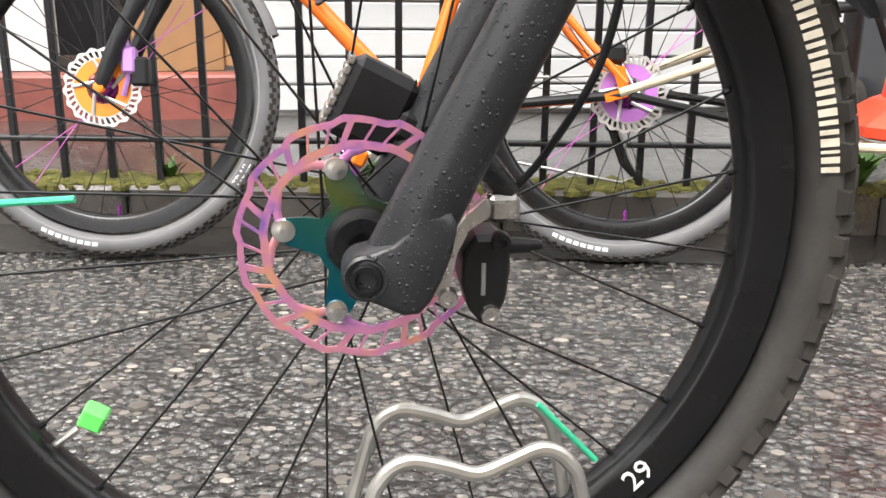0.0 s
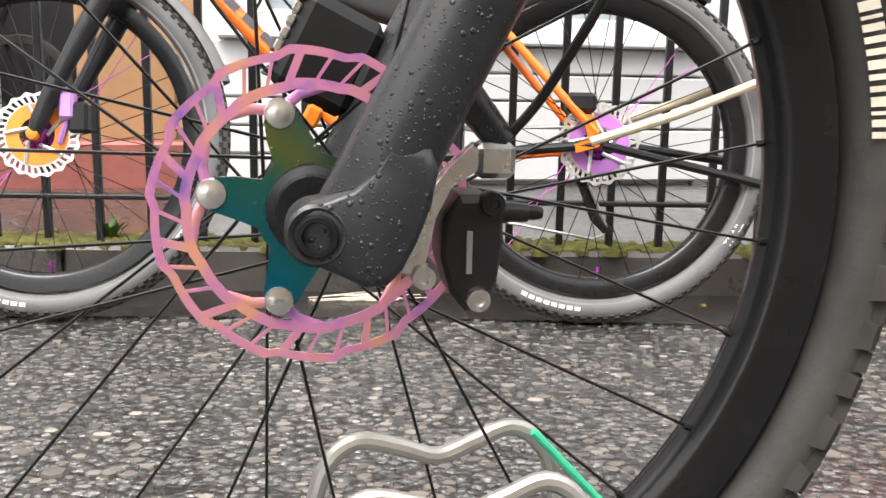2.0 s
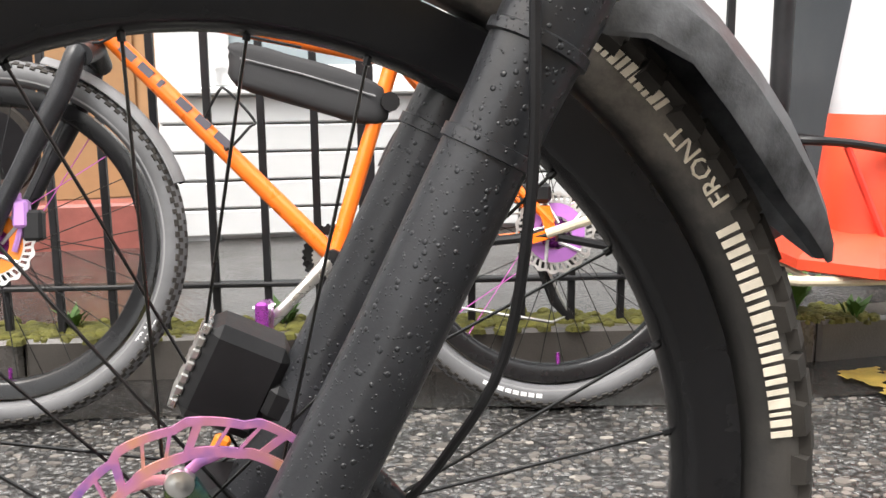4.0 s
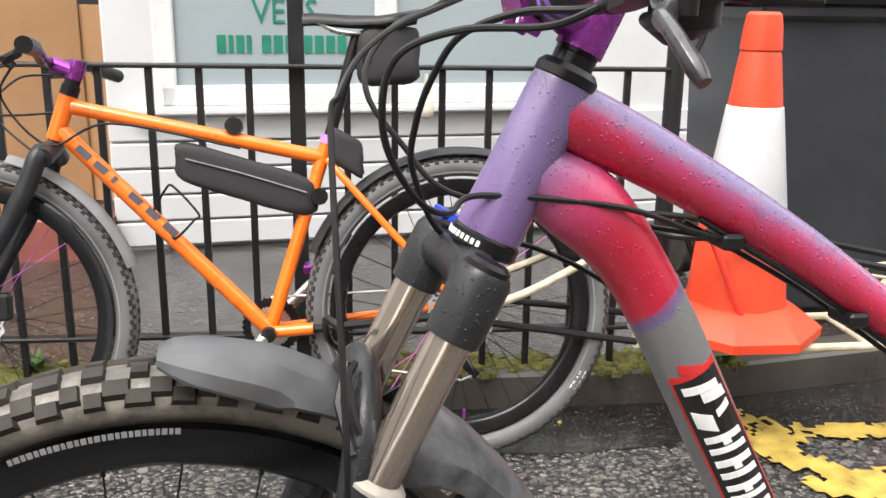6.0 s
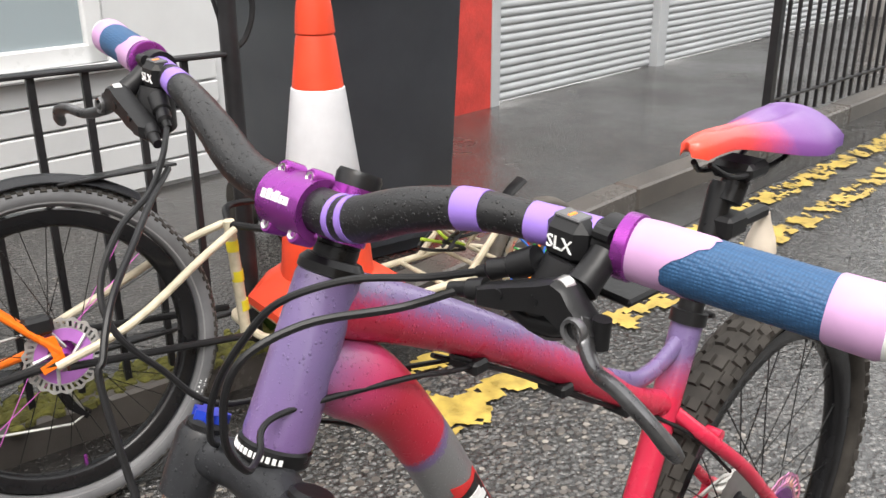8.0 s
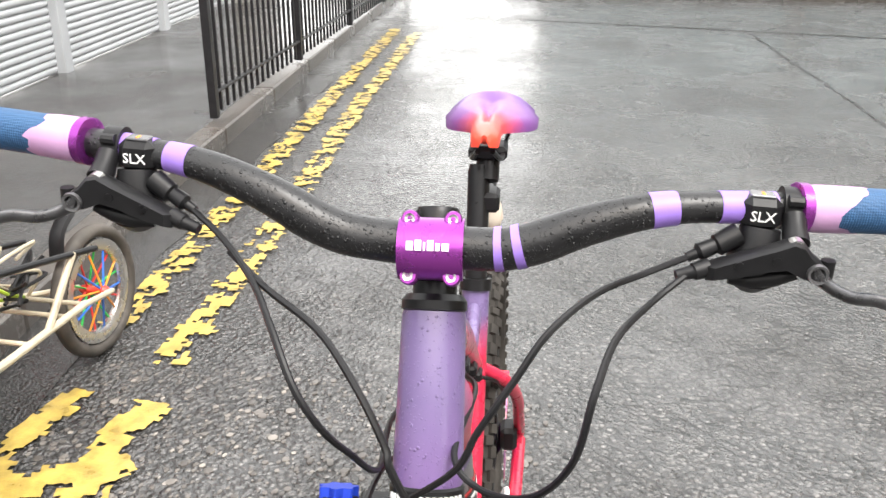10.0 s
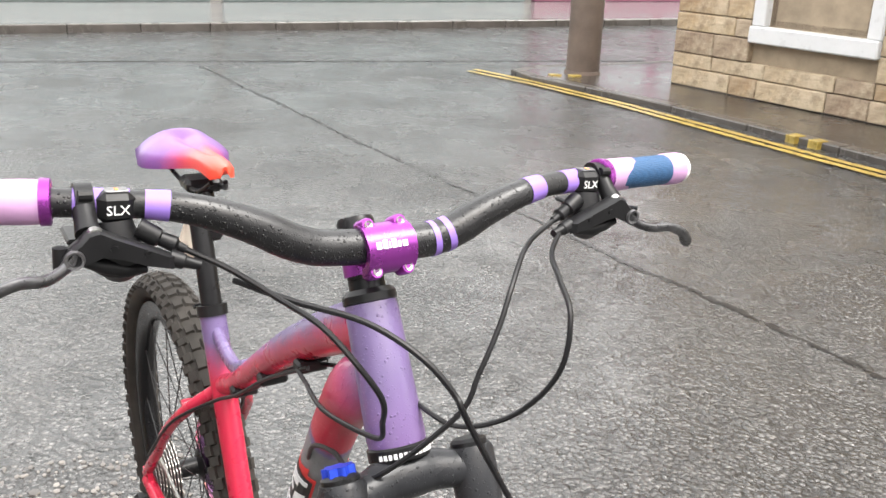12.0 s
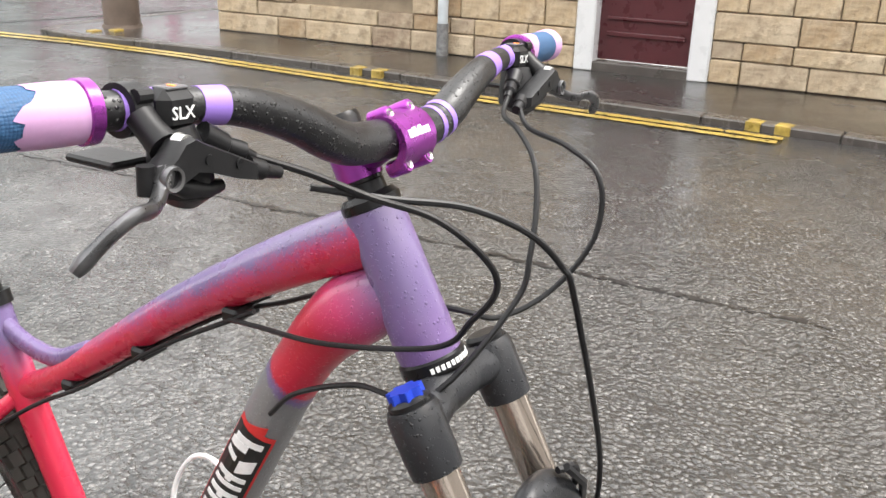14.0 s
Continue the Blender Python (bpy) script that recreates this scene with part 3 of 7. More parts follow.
for a in ARMS:
    c = Vector((0.0520 * math.cos(radians(a)), -0.045, 0.0520 * math.sin(radians(a)))) + FH
    part("rivet", lathe([(0.001, -0.003), (0.003, -0.003), (0.004, -0.0025), (0.0075, -0.002), (0.0082, 0), (0.0082, 0.003)], 20, False, Matrix.Translation(c)), SILVER, spd, "round silver rivet")
    arc = []
    for side_, w_ in ((-1, 0.0030), (1, 0.0030), (0, 0.0075)):
        a1 = radians(a)
        pts_ = [(0.0500, 0.0), (0.0560, 0.10), (0.0600, 0.22), (0.0645, 0.42)] if side_ else [(0.048, 0.0), (0.054, 0.0), (0.0575, 0.0)]
        arc.append(sweep([Vector((rr * math.cos(a1 + side_ * da), -0.0432, rr * math.sin(a1 + side_ * da))) for rr, da in pts_], w_, 8, 0.25, side=(0, 1, 0)))
    part("disc_bridge", join(*arc), PINKR, rot)
part("lock_ring", lathe([(0.012, -0.058), (0.0185, -0.058), (0.0195, -0.053), (0.0235, -0.051), (0.0245, -0.047), (0.0245, -0.044)], 32, False, Matrix.Translation(FH)), BLACK, MTB)

# valve with its green dice cap, green spoke sleeves
va = radians(216)
vd = Vector((math.cos(va), 0, math.sin(va)))
valve = part("valve", tube(vd * 0.288, vd * 0.258, 0.003, n=8), SILVER, FW)
part("valve_cap", at(Matrix.Translation(vd * 0.244) @ Matrix.Rotation(0.5, 4, "Y"), box(-0.009, 0.009, -0.009, 0.009, -0.008, 0.008, 0.002)), NEON, valve, "spotted green dice valve cap")


def sleeve(p0, p1):
    part("spoke_sleeve", tube(p0, p1, 0.0026, n=8), GREENS, FW, "mint-green plastic spoke sleeve")


sleeve(Vector((0.134, -0.012, -0.143)), Vector((0.184, -0.006, -0.197)))
sleeve(Vector((-0.265, -0.008, 0.02)), Vector((-0.190, -0.016, 0.025)))

# tyre print
for txt, a0, sz, r in (("FRONT", 32.5, 0.017, 0.348),):
    part("print", on_ring(letters(txt, sz), r, a0, -0.0306, -1), CREAMT, FT)


def bars(total, h, cuts, tilt=0.0):
    """Plain bars in place of lettering: widths along x, height h."""
    out, x = [], 0
    for wd, gap in cuts:
        out.append(prism([(x, 0), (x + wd, 0), (x + wd + tilt, h), (x + tilt, h)], -0.0004, 0.0004))
        x += wd + gap
    return join(*out)


part("maker_print", on_ring(bars(0.1, 0.014, [(0.0040, 0.0030), (0.0045, 0.0028), (0.0022, 0.0028), (0.0060, 0.0030), (0.0035, 0.0036), (0.0035, 0.0030), (0.0055, 0.0030), (0.0038, 0.0034)] * 2 + [(0.0045, 0.003)] * 4, 0.0015), 0.345, 6.5, -0.0306, -1), CREAMT, FT, "cream bars of maker's print")
part("maker_print", on_ring(bars(0.1, 0.009, [(0.003, 0.0016), (0.0045, 0.0018)] * 5, 0.002), 0.351, 43.5, -0.0302, -1), CREAMT, FT)
part("small_print", on_ring(bars(0.1, 0.005, [(0.003, 0.0014), (0.0042, 0.0014)] * 13), 0.318, 108, -0.0262), GREYW, FT)
n29 = letters("29", 0.026)
rim_mark = part("size_print", on_ring(n29, 0.306, -46, -0.0186, -1), WHITET, FW)

# fork
AXF = Vector((0.50, 0, 1)).normalized()
AXFN = Vector((AXF.z, 0, -AXF.x))


def fsteer(d, f=0.0, y=0.0):
    """The same along the fork's legs."""
    return Vector((0.3128, 0, 0.8777)) + AXF * (d + 0.03) + AXFN * f + Vector((0, y, 0))


def pebble(poly, y, half):
    """A forged plate: an outline in x and z with softly rounded rims."""
    n = len(poly)
    cx, cz = sum(p[0] for p in poly) / n, sum(p[1] for p in poly) / n
    rings = []
    for k in range(7):
        a = radians(-90 + 30 * k)
        f = 1 - 0.20 * (1 - math.cos(a) ** 0.6 if abs(k - 3) < 3 else 1)
        rings += [Vector((cx + (x - cx) * f, y + half * math.sin(a), cz + (z - cz) * f)) for x, z in poly]
    return rings, grid_faces(7, n) + [tuple(range(n)), tuple(6 * n + j for j in range(n - 1, -1, -1))]


# outline of the dropout from the axle
DROP = [(-0.013, 0.006), (-0.006, 0.0135), (0.004, 0.0165), (0.016, 0.021), (0.026, 0.030), (0.034, 0.042), (0.052, 0.040), (0.055, 0.028), (0.052, 0.012), (0.046, -0.004), (0.039, -0.018), (0.032, -0.025), (0.022, -0.026), (0.012, -0.021), (0.002, -0.0165), (-0.008, -0.012), (-0.0135, -0.003)]
fork = new("fork")
fork.parent = MTB
crown_top = fsteer(-0.012)
STY = 0.066
OFF = -0.008
for s in (-1, 1):
    top, seal = fsteer(-0.005, OFF, s * STY), fsteer(-0.217, OFF, s * STY)
    part("stanchion", tube(fsteer(-0.050, OFF, s * STY), fsteer(-0.27, OFF, s * STY), 0.0172, n=24), STANCH, fork, "bronze polished stanchion")
    leg = [fsteer(-0.220, OFF, s * STY), fsteer(-0.235, OFF, s * STY), fsteer(-0.28, OFF, s * STY), fsteer(-0.40, OFF, s * STY), fsteer(-0.51, OFF - 0.002, s * STY), fsteer(-0.552, OFF - 0.003, s * STY), fsteer(-0.570, OFF - 0.002, s * STY), fsteer(-0.577, OFF - 0.002, s * STY)]
    lw = part("lower_leg", sweep(leg, [0.0225, 0.0232, 0.0212, 0.0205, 0.0215, 0.0215, 0.019, 0.012], 24), FORKB, fork, "satin black fork leg with water drops")
    part("leg_ring", at(Matrix.Translation(fsteer(-0.253, OFF, s * STY)) @ Vector((0, 1, 0)).rotation_difference(AXF).to_matrix().to_4x4(), lathe([(0.021, -0.004), (0.0245, -0.003), (0.0245, 0.002), (0.021, 0.004)], 28)), FORKB, lw)
    part("leg_ring", at(Matrix.Translation(fsteer(-0.304, OFF, s * STY)) @ Vector((0, 1, 0)).rotation_difference(AXF).to_matrix().to_4x4(), lathe([(0.019, -0.004), (0.0225, -0.003), (0.0225, 0.003), (0.019, 0.004)], 28)), FORKB, lw)
    part("wiper_seal", at(Matrix.Translation(seal) @ Vector((0, 1, 0)).rotation_difference(AXF).to_matrix().to_4x4(), lathe([(0.0225, -0.004), (0.0245, -0.003), (0.0245, 0.000), (0.0215, 0.003), (0.018, 0.005)], 28)), surf("seal_grey", (0.34, 0.32, 0.28), 0.5, vary=0.3, scale=60) if s < 0 else bpy.data.materials["seal_grey"], fork, "pale grey wiper seal")
    part("dropout", pebble([(FH.x + dx, FH.z + dz) for dx, dz in DROP], s * (STY + 0.005), 0.017), FORKB, fork, "forged black dropout round the axle", 50)
    part("dropout_web", tube((FH.x + 0.006, s * (STY + 0.018), FH.z + 0.010), (FH.x + 0.036, s * (STY + 0.019), FH.z + 0.012), 0.0022, n=8), FORKB, fork)
    part("axle_boss", lathe([(0.0100, -0.0155), (0.0125, -0.0165), (0.0142, -0.015), (0.0142, 0.015), (0.0125, 0.0165), (0.0100, 0.0155)], 32, True, Matrix.Translation((FH.x, s * (STY + 0.006), FH.z))), FORKB, fork)
    part("axle_end", lathe([(0.0062, -0.004), (0.0068, -0.0065), (0.0088, -0.0065), (0.0098, -0.004), (0.0098, 0.012), (0.0062, 0.012)], 28, True, Matrix.Translation((FH.x, s * (STY + 0.019), FH.z)) @ (Matrix.Rotation(math.pi, 4, "Z") if s > 0 else Matrix.Identity(4))), BLACK, fork, "hollow black axle end")
    cap = fsteer(-0.034, OFF, s * STY)
    part("leg_cap", at(Matrix.Translation(cap) @ Vector((0, 1, 0)).rotation_difference(AXF).to_matrix().to_4x4(), lathe([(0.0175, -0.004), (0.0175, 0.002), (0.014, 0.005), (0.006, 0.005)], 28)), BLACK, fork)
    cs = [fsteer(-0.092, OFF, s * STY), fsteer(-0.075, OFF, s * STY), fsteer(-0.042, OFF, s * STY), fsteer(-0.036, OFF, s * STY)]
    part("crown_socket", sweep(cs, [0.0212, 0.0222, 0.0222, 0.0195], 24), FORKB, fork)
kn = fsteer(-0.025, OFF, STY)
kv = []
for j in range(40):
    rr = 0.0135 + 0.0020 * math.cos(j * 2 * math.pi / 40 * 7)
    kv.append((rr * math.cos(j * 2 * math.pi / 40), rr * math.sin(j * 2 * math.pi / 40)))
part("lockout_knob", at(Matrix.Translation(kn) @ Vector((0, 1, 0)).rotation_difference(AXF).to_matrix().to_4x4(), prism(kv, -0.009, 0.003)), BLUEK, fork, "blue anodised lockout knob")
cr = [fsteer(-0.056, OFF, -STY), fsteer(-0.052, OFF * 0.6, -STY * 0.62), fsteer(-0.048, 0, -0.018), fsteer(-0.048, 0, 0.018), fsteer(-0.052, OFF * 0.6, STY * 0.62), fsteer(-0.056, OFF, STY)]
part("crown", sweep(smooth_path(cr, 5), [0.017, 0.017, 0.017, 0.0175, 0.018, 0.018, 0.0185, 0.019, 0.0195, 0.020, 0.021, 0.0215, 0.022, 0.022, 0.0215, 0.021, 0.020, 0.0195, 0.019, 0.0185, 0.018, 0.018, 0.0175, 0.017, 0.017, 0.017], 18), FORKB, fork, "black forged fork crown")
ar = [fsteer(-0.235, OFF - 0.010, -STY), fsteer(-0.195, OFF - 0.022, -STY * 0.85), fsteer(-0.168, OFF - 0.028, -STY * 0.45), fsteer(-0.160, OFF - 0.030, 0), fsteer(-0.168, OFF - 0.028, STY * 0.45), fsteer(-0.195, OFF - 0.022, STY * 0.85), fsteer(-0.235, OFF - 0.010, STY)]
part("fork_arch", sweep(smooth_path(ar, 4), 0.0135, 14, 1.3), FORKB, fork, "thick black brake arch")
# disc caliper on the left leg
def slab(poly, y0, y1, c):
    """A plate of any outline with a chamfered rim."""
    n = len(poly)
    cx, cz = sum(p[0] for p in poly) / n, sum(p[1] for p in poly) / n
    inn = [(cx + (x - cx) * (1 - c), cz + (z - cz) * (1 - c)) for x, z in poly]
    rings = [(inn, y0), (poly, y0 + 0.003), (poly, y1 - 0.003), (inn, y1)]
    V = [Vector((x, y, z)) for p, y in rings for x, z in p]
    return V, grid_faces(4, n) + [tuple(range(n)), tuple(3 * n + k for k in range(n - 1, -1, -1))]


CAL = Vector((FH.x, 0.024, 0))
cal = part("caliper", join(slab([(0.064, 0.412), (0.072, 0.424), (0.086, 0.424), (0.094, 0.418), (0.095, 0.400), (0.092, 0.378), (0.086, 0.366), (0.076, 0.364), (0.068, 0.374), (0.063, 0.392)], -0.066, -0.030, 0.14), sweep([(0.085, -0.052, 0.412), (0.100, -0.052, 0.4135), (0.110, -0.052, 0.413)], [0.0065, 0.0055, 0.005], 12)), BLKPL, fork, "black hydraulic disc caliper")
cal.location = CAL
part("caliper_adapter", join(slab([(0.042, 0.384), (0.053, 0.381), (0.056, 0.392), (0.060, 0.412), (0.068, 0.428), (0.080, 0.436), (0.086, 0.446), (0.079, 0.450), (0.066, 0.438), (0.056, 0.424), (0.049, 0.400), (0.043, 0.395)], -0.064, -0.052, 0.05), box(0.080, 0.100, -0.066, -0.046, 0.432, 0.450, 0.003)), SILVER, fork, "bare alloy caliper mount").location = CAL
part("mount_lug", sweep([(0.072, -0.060, 0.475), (0.084, -0.058, 0.462), (0.094, -0.056, 0.450)], [0.010, 0.0085, 0.008], 12), FORKB, fork).location = CAL
for x, z in ((0.082, 0.371), (0.054, 0.383), (0.088, 0.420)):
    b0 = part("bolt", lathe([(0.0025, -0.002), (0.003, -0.004), (0.0058, -0.004), (0.0064, -0.001), (0.0064, 0.006)], 18, False, Matrix.Translation((x, -0.067, z))), SILVER if z < 0.4 else BLACK, cal)
part("caliper_print", box(0.0755, 0.0785, -0.0672, -0.0655, 0.384, 0.406, 0.0004), GREYW, cal, "plain bar of pale print")
part("hose_stub", sweep([(0.106, -0.052, 0.413), (0.114, -0.052, 0.4132), (0.118, -0.052, 0.413)], [0.0036, 0.0042, 0.003], 10), BLACK, cal)
hose = smooth_path([(0.336, 0.143, 1.065), (0.300, 0.108, 1.054), (0.262, 0.065, 1.043), (0.228, 0.035, 1.022), (0.208, 0.015, 0.994), (0.200, 0.002, 0.963), (0.196, -0.092, 0.78), (0.196, -0.094, 0.70), (0.196, -0.092, 0.62), (0.188, -0.076, 0.54), (0.166, -0.044, 0.48), (0.144, -0.032, 0.448)], 6)
part("brake_hose", sweep(hose, 0.0026, 8), BLKPL, MTB, "black hydraulic brake hose")

# lamp strapped to the right leg, its ribbed lens to the front
lm = Matrix.Translation(fsteer(-0.487, OFF - 0.045, STY + 0.010)) @ Vector((0, 0, 1)).rotation_difference(AXF).to_matrix().to_4x4()
lamp = part("front_lamp", at(lm, box(-0.026, 0.026, -0.024, 0.024, -0.030, 0.030, 0.007)), BLKPL, fork, "black battery lamp strapped to the fork leg")
for k in range(7):
    part("lens_rib", at(lm, box(-0.030, -0.025, -0.020, 0.020, -0.027 + 0.008 * k, -0.021 + 0.008 * k, 0.001)), SILVER, lamp)
part("lamp_strap", at(lm, box(0.02, 0.070, -0.028, 0.028, -0.012, 0.010, 0.004)), BLKPL, lamp)
part("lamp_tab", at(lm, box(0.002, 0.012, -0.028, -0.022, -0.042, -0.029, 0.002)), ROTO, lamp, "small orange tab")

# mudguard: a moulded blade ahead of the arch and a long tail behind
def guard(rows, lean=0.0, th=0.0028):
    """A moulded blade over the tyre; rows: angle round the hub, radius of ridge, crease and edge, half width, half width of the flat top."""
    n, V = 7, []
    for k in range(2):
        for a, ridge, crease, edge, w, flat in rows:
            ca, sa = math.cos(radians(a + lean)), math.sin(radians(a + lean))
            for u, r in ((-w, edge), (-w * 0.93, crease), (-flat, ridge - 0.002), (0, ridge), (flat, ridge - 0.002), (w * 0.93, crease), (w, edge)):
                r -= 0.003 + k * th
                V.append(Vector((FH.x + r * ca, 0.020 + u * (1 - 0.03 * k), FH.z + r * sa)))
    R = len(rows)
    F = [tuple(q + k * R * n for q in f) for k in range(2) for f in grid_faces(R, n, False)]
    o = R * n
    for i in range(R - 1):
        for j in (0, n - 1):
            q = i * n + j
            F.append((q, q + n, q + n + o, q + o))
    for i in (0, R - 1):
        for j in range(n - 1):
            q = i * n + j
            F.append((q, q + 1, q + 1 + o, q + o))
    return V, F


mg = part("mudguard", guard([(86.5, 0.391, 0.389, 0.385, 0.020, 0.015), (85.0, 0.395, 0.389, 0.382, 0.030, 0.019), (82.5, 0.396, 0.387, 0.377, 0.037, 0.021), (79.0, 0.396, 0.384, 0.373, 0.041, 0.022), (75.0, 0.396, 0.382, 0.370, 0.044, 0.022), (72.5, 0.395, 0.380, 0.368, 0.045, 0.023), (70.5, 0.393, 0.374, 0.371, 0.045, 0.024), (67.0, 0.390, 0.375, 0.371, 0.044, 0.026), (63.5, 0.386, 0.376, 0.371, 0.040, 0.026)], 1.2), GUARDM, MTB, "moulded black plastic front mudguard with a faceted blade", 16)
part("mudguard_tail", guard([(57.0, 0.396, 0.372, 0.342, 0.056, 0.030), (54.0, 0.398, 0.374, 0.346, 0.056, 0.030), (51.0, 0.399, 0.380, 0.358, 0.055, 0.030), (46.5, 0.400, 0.384, 0.366, 0.052, 0.028), (41.0, 0.400, 0.384, 0.366, 0.048, 0.026), (36.0, 0.400, 0.385, 0.367, 0.044, 0.024), (31.0, 0.400, 0.388, 0.371, 0.037, 0.020), (27.0, 0.400, 0.391, 0.380, 0.028, 0.015), (24.0, 0.399, 0.394, 0.388, 0.018, 0.010), (22.0, 0.397, 0.395, 0.394, 0.008, 0.004)]), GUARDT, mg, "long scuffed mudguard tail narrowing to a tip", 40)
for u_ in (-0.052, 0.100):
    part("zip_tie", sweep(smooth_path([fsteer(-0.150, OFF - 0.045, u_ * 0.5), fsteer(-0.158, OFF - 0.050, u_ * 0.9), fsteer(-0.185, OFF - 0.030, u_ * 1.25), fsteer(-0.190, OFF - 0.005, u_ * 1.2)], 4), 0.0035, 6), BLKPL, mg)
part("guard_strap", sweep([fsteer(-0.150, OFF - 0.052, -0.03), fsteer(-0.175, OFF - 0.05, -0.05), fsteer(-0.20, OFF - 0.03, -0.075)], 0.004, 6), BLKPL, mg)

# frame
frm = new("frame")
frm.parent = MTB
part("head_tube", sweep([steer(-0.020), steer(-0.014), steer(0.04), steer(0.108), steer(0.112)], [0.0265, 0.0275, 0.0262, 0.0250, 0.024], 28), HT_PAINT, frm, "lilac tapered head tube")
tt = [Vector((0.372, 0, 0.985)), Vector((0.47, 0, 0.937)), Vector((0.60, 0, 0.862)), Vector((0.735, 0, 0.770)), Vector((0.82, 0, 0.713)), Vector((0.889, 0, 0.678))]
part("top_tube", sweep(smooth_path(tt, 5), [0.0265, 0.0270] + [0.0270 - 0.0105 * min(1, i / 15) for i in range(24)], 20, 0.90), TT_PAINT, frm, "pink top tube fading to lilac along its top")
dt = [Vector((0.356, 0, 0.936)), Vector((0.415, 0, 0.893)), Vector((0.470, 0, 0.820)), Vector((0.560, 0, 0.650)), Vector((0.660, 0, 0.465)), Vector((0.745, 0, 0.325))]
part("down_tube", sweep(smooth_path(dt, 6), [0.0265, 0.0285, 0.031, 0.033, 0.034, 0.0335, 0.0325, 0.031, 0.030, 0.029, 0.028] + [0.0275] * 20, 22, 0.9), DT_PAINT, frm, "bent down tube, red above a grey lower half")
part("seat_tube", sweep([BB, Vector((0.82, 0, 0.52)), Vector((0.881, 0, 0.68)), Vector((0.917, 0, 0.785))], [0.019, 0.018, 0.0185, 0.0195], 20), ST_PAINT, frm, "red seat tube fading to lilac")
part("seat_gusset", sweep(smooth_path([(0.752, 0, 0.768), (0.808, 0, 0.742), (0.858, 0, 0.744), (0.897, 0, 0.760)], 4), 0.012, 12, 0.8), ST_PAINT, frm, "lilac brace to the seat tube")
part("bottom_bracket", lathe([(0.020, -0.040), (0.022, -0.038), (0.022, 0.038), (0.020, 0.040)], 24, False, Matrix.Translation(BB)), surf("pink_paint", RED, 0.35), frm)
for s in (-1, 1):
    st = smooth_path([(0.886, s * 0.012, 0.672), (0.915, s * 0.045, 0.636), (0.99, s * 0.062, 0.565), (1.08, s * 0.066, 0.47), (1.165, s * 0.068, 0.385)], 4)
    part("seat_stay", sweep(st, 0.0095, 12), ST_PAINT, frm, "red seat stay")
    cs = smooth_path([(0.745, s * 0.03, 0.325), (0.83, s * 0.045, 0.335), (1.0, s * 0.062, 0.355), (1.165, s * 0.068, 0.37)], 4)
    part("chain_stay", sweep(cs, 0.0115, 12), ST_PAINT, frm)
    part("rear_dropout", prism([(1.145, 0.395), (1.18, 0.39), (1.185, 0.36), (1.16, 0.345), (1.135, 0.36)], s * 0.068 - 0.005, s * 0.068 + 0.005), ST_PAINT, frm)
part("stay_bridge", tube((0.94, -0.05, 0.63), (0.94, 0.05, 0.63), 0.008), ST_PAINT, frm)
# maker's panel on the down tube: plain shapes in its colours
RDP, BKP = surf("red_decal", (0.62, 0.03, 0.03), 0.4), surf("black_decal", (0.01, 0.01, 0.01), 0.4)
dd = (Vector((0.660, 0, 0.465)) - Vector((0.470, 0, 0.820))).normalized()
dn = Vector((-dd.z, 0, dd.x))


def on_tube(poly, s, lift, depth=0.0005):
    """A decal: (along, across) laid round the down tube's side s."""
    base = Vector((0.470, 0, 0.820))
    n = len(poly)
    V = []
    for l in (0, depth):
        for u, v in poly:
            a = v / 0.0275
            V.append(base + dd * u + dn * (math.sin(a) * (0.0278 + lift + l)) + Vector((0, s * math.cos(a) * (0.0252 + lift + l), 0)))
    return V, [tuple(range(n)), tuple(range(2 * n - 1, n - 1, -1))] + [(i, i + n, (i + 1) % n + n, (i + 1) % n) for i in range(n)]


def strip(u0, u1, v0, v1, s, lift, cut=0.0):
    return join(*[on_tube([(u0 + cut * k / 5, v0 + (v1 - v0) * k / 5), (u1 + cut * k / 5, v0 + (v1 - v0) * k / 5), (u1 + cut * (k + 1) / 5, v0 + (v1 - v0) * (k + 1) / 5), (u0 + cut * (k + 1) / 5, v0 + (v1 - v0) * (k + 1) / 5)], s, lift) for k in range(5)])


for s in (-1, 1):
    dec = part("decal", strip(0.062, 0.34, -0.024, 0.024, s, 0.0004), RDP, frm, "red, black and white maker's panel")
    part("decal_field", strip(0.068, 0.335, -0.021, 0.021, s, 0.0012), BKP, dec)
    blocks = [strip(0.073, 0.081, -0.016, 0.014, s, 0.002, 0.006), strip(0.084, 0.094, -0.004, 0.017, s, 0.002, 0.004), strip(0.098, 0.116, -0.017, -0.002, s, 0.002, 0.010), strip(0.106, 0.113, 0.002, 0.016, s, 0.002, -0.004)]
    u = 0.128
    for wd in (0.024, 0.026, 0.022, 0.026, 0.026, 0.020):
        blocks += [strip(u, u + wd * 0.28, -0.016, 0.016, s, 0.002, 0.005), strip(u + wd * 0.55, u + wd * 0.80, -0.016, 0.016, s, 0.002, 0.005), strip(u + wd * 0.28, u + wd * 0.55, -0.003, 0.004, s, 0.002, 0.001)]
        u += wd * 1.12
    part("decal_flash", strip(0.050, 0.060, -0.012, 0.010, s, 0.0004, 0.012), RDP, dec)
    part("decal_shape", join(*blocks), WHITET, dec)

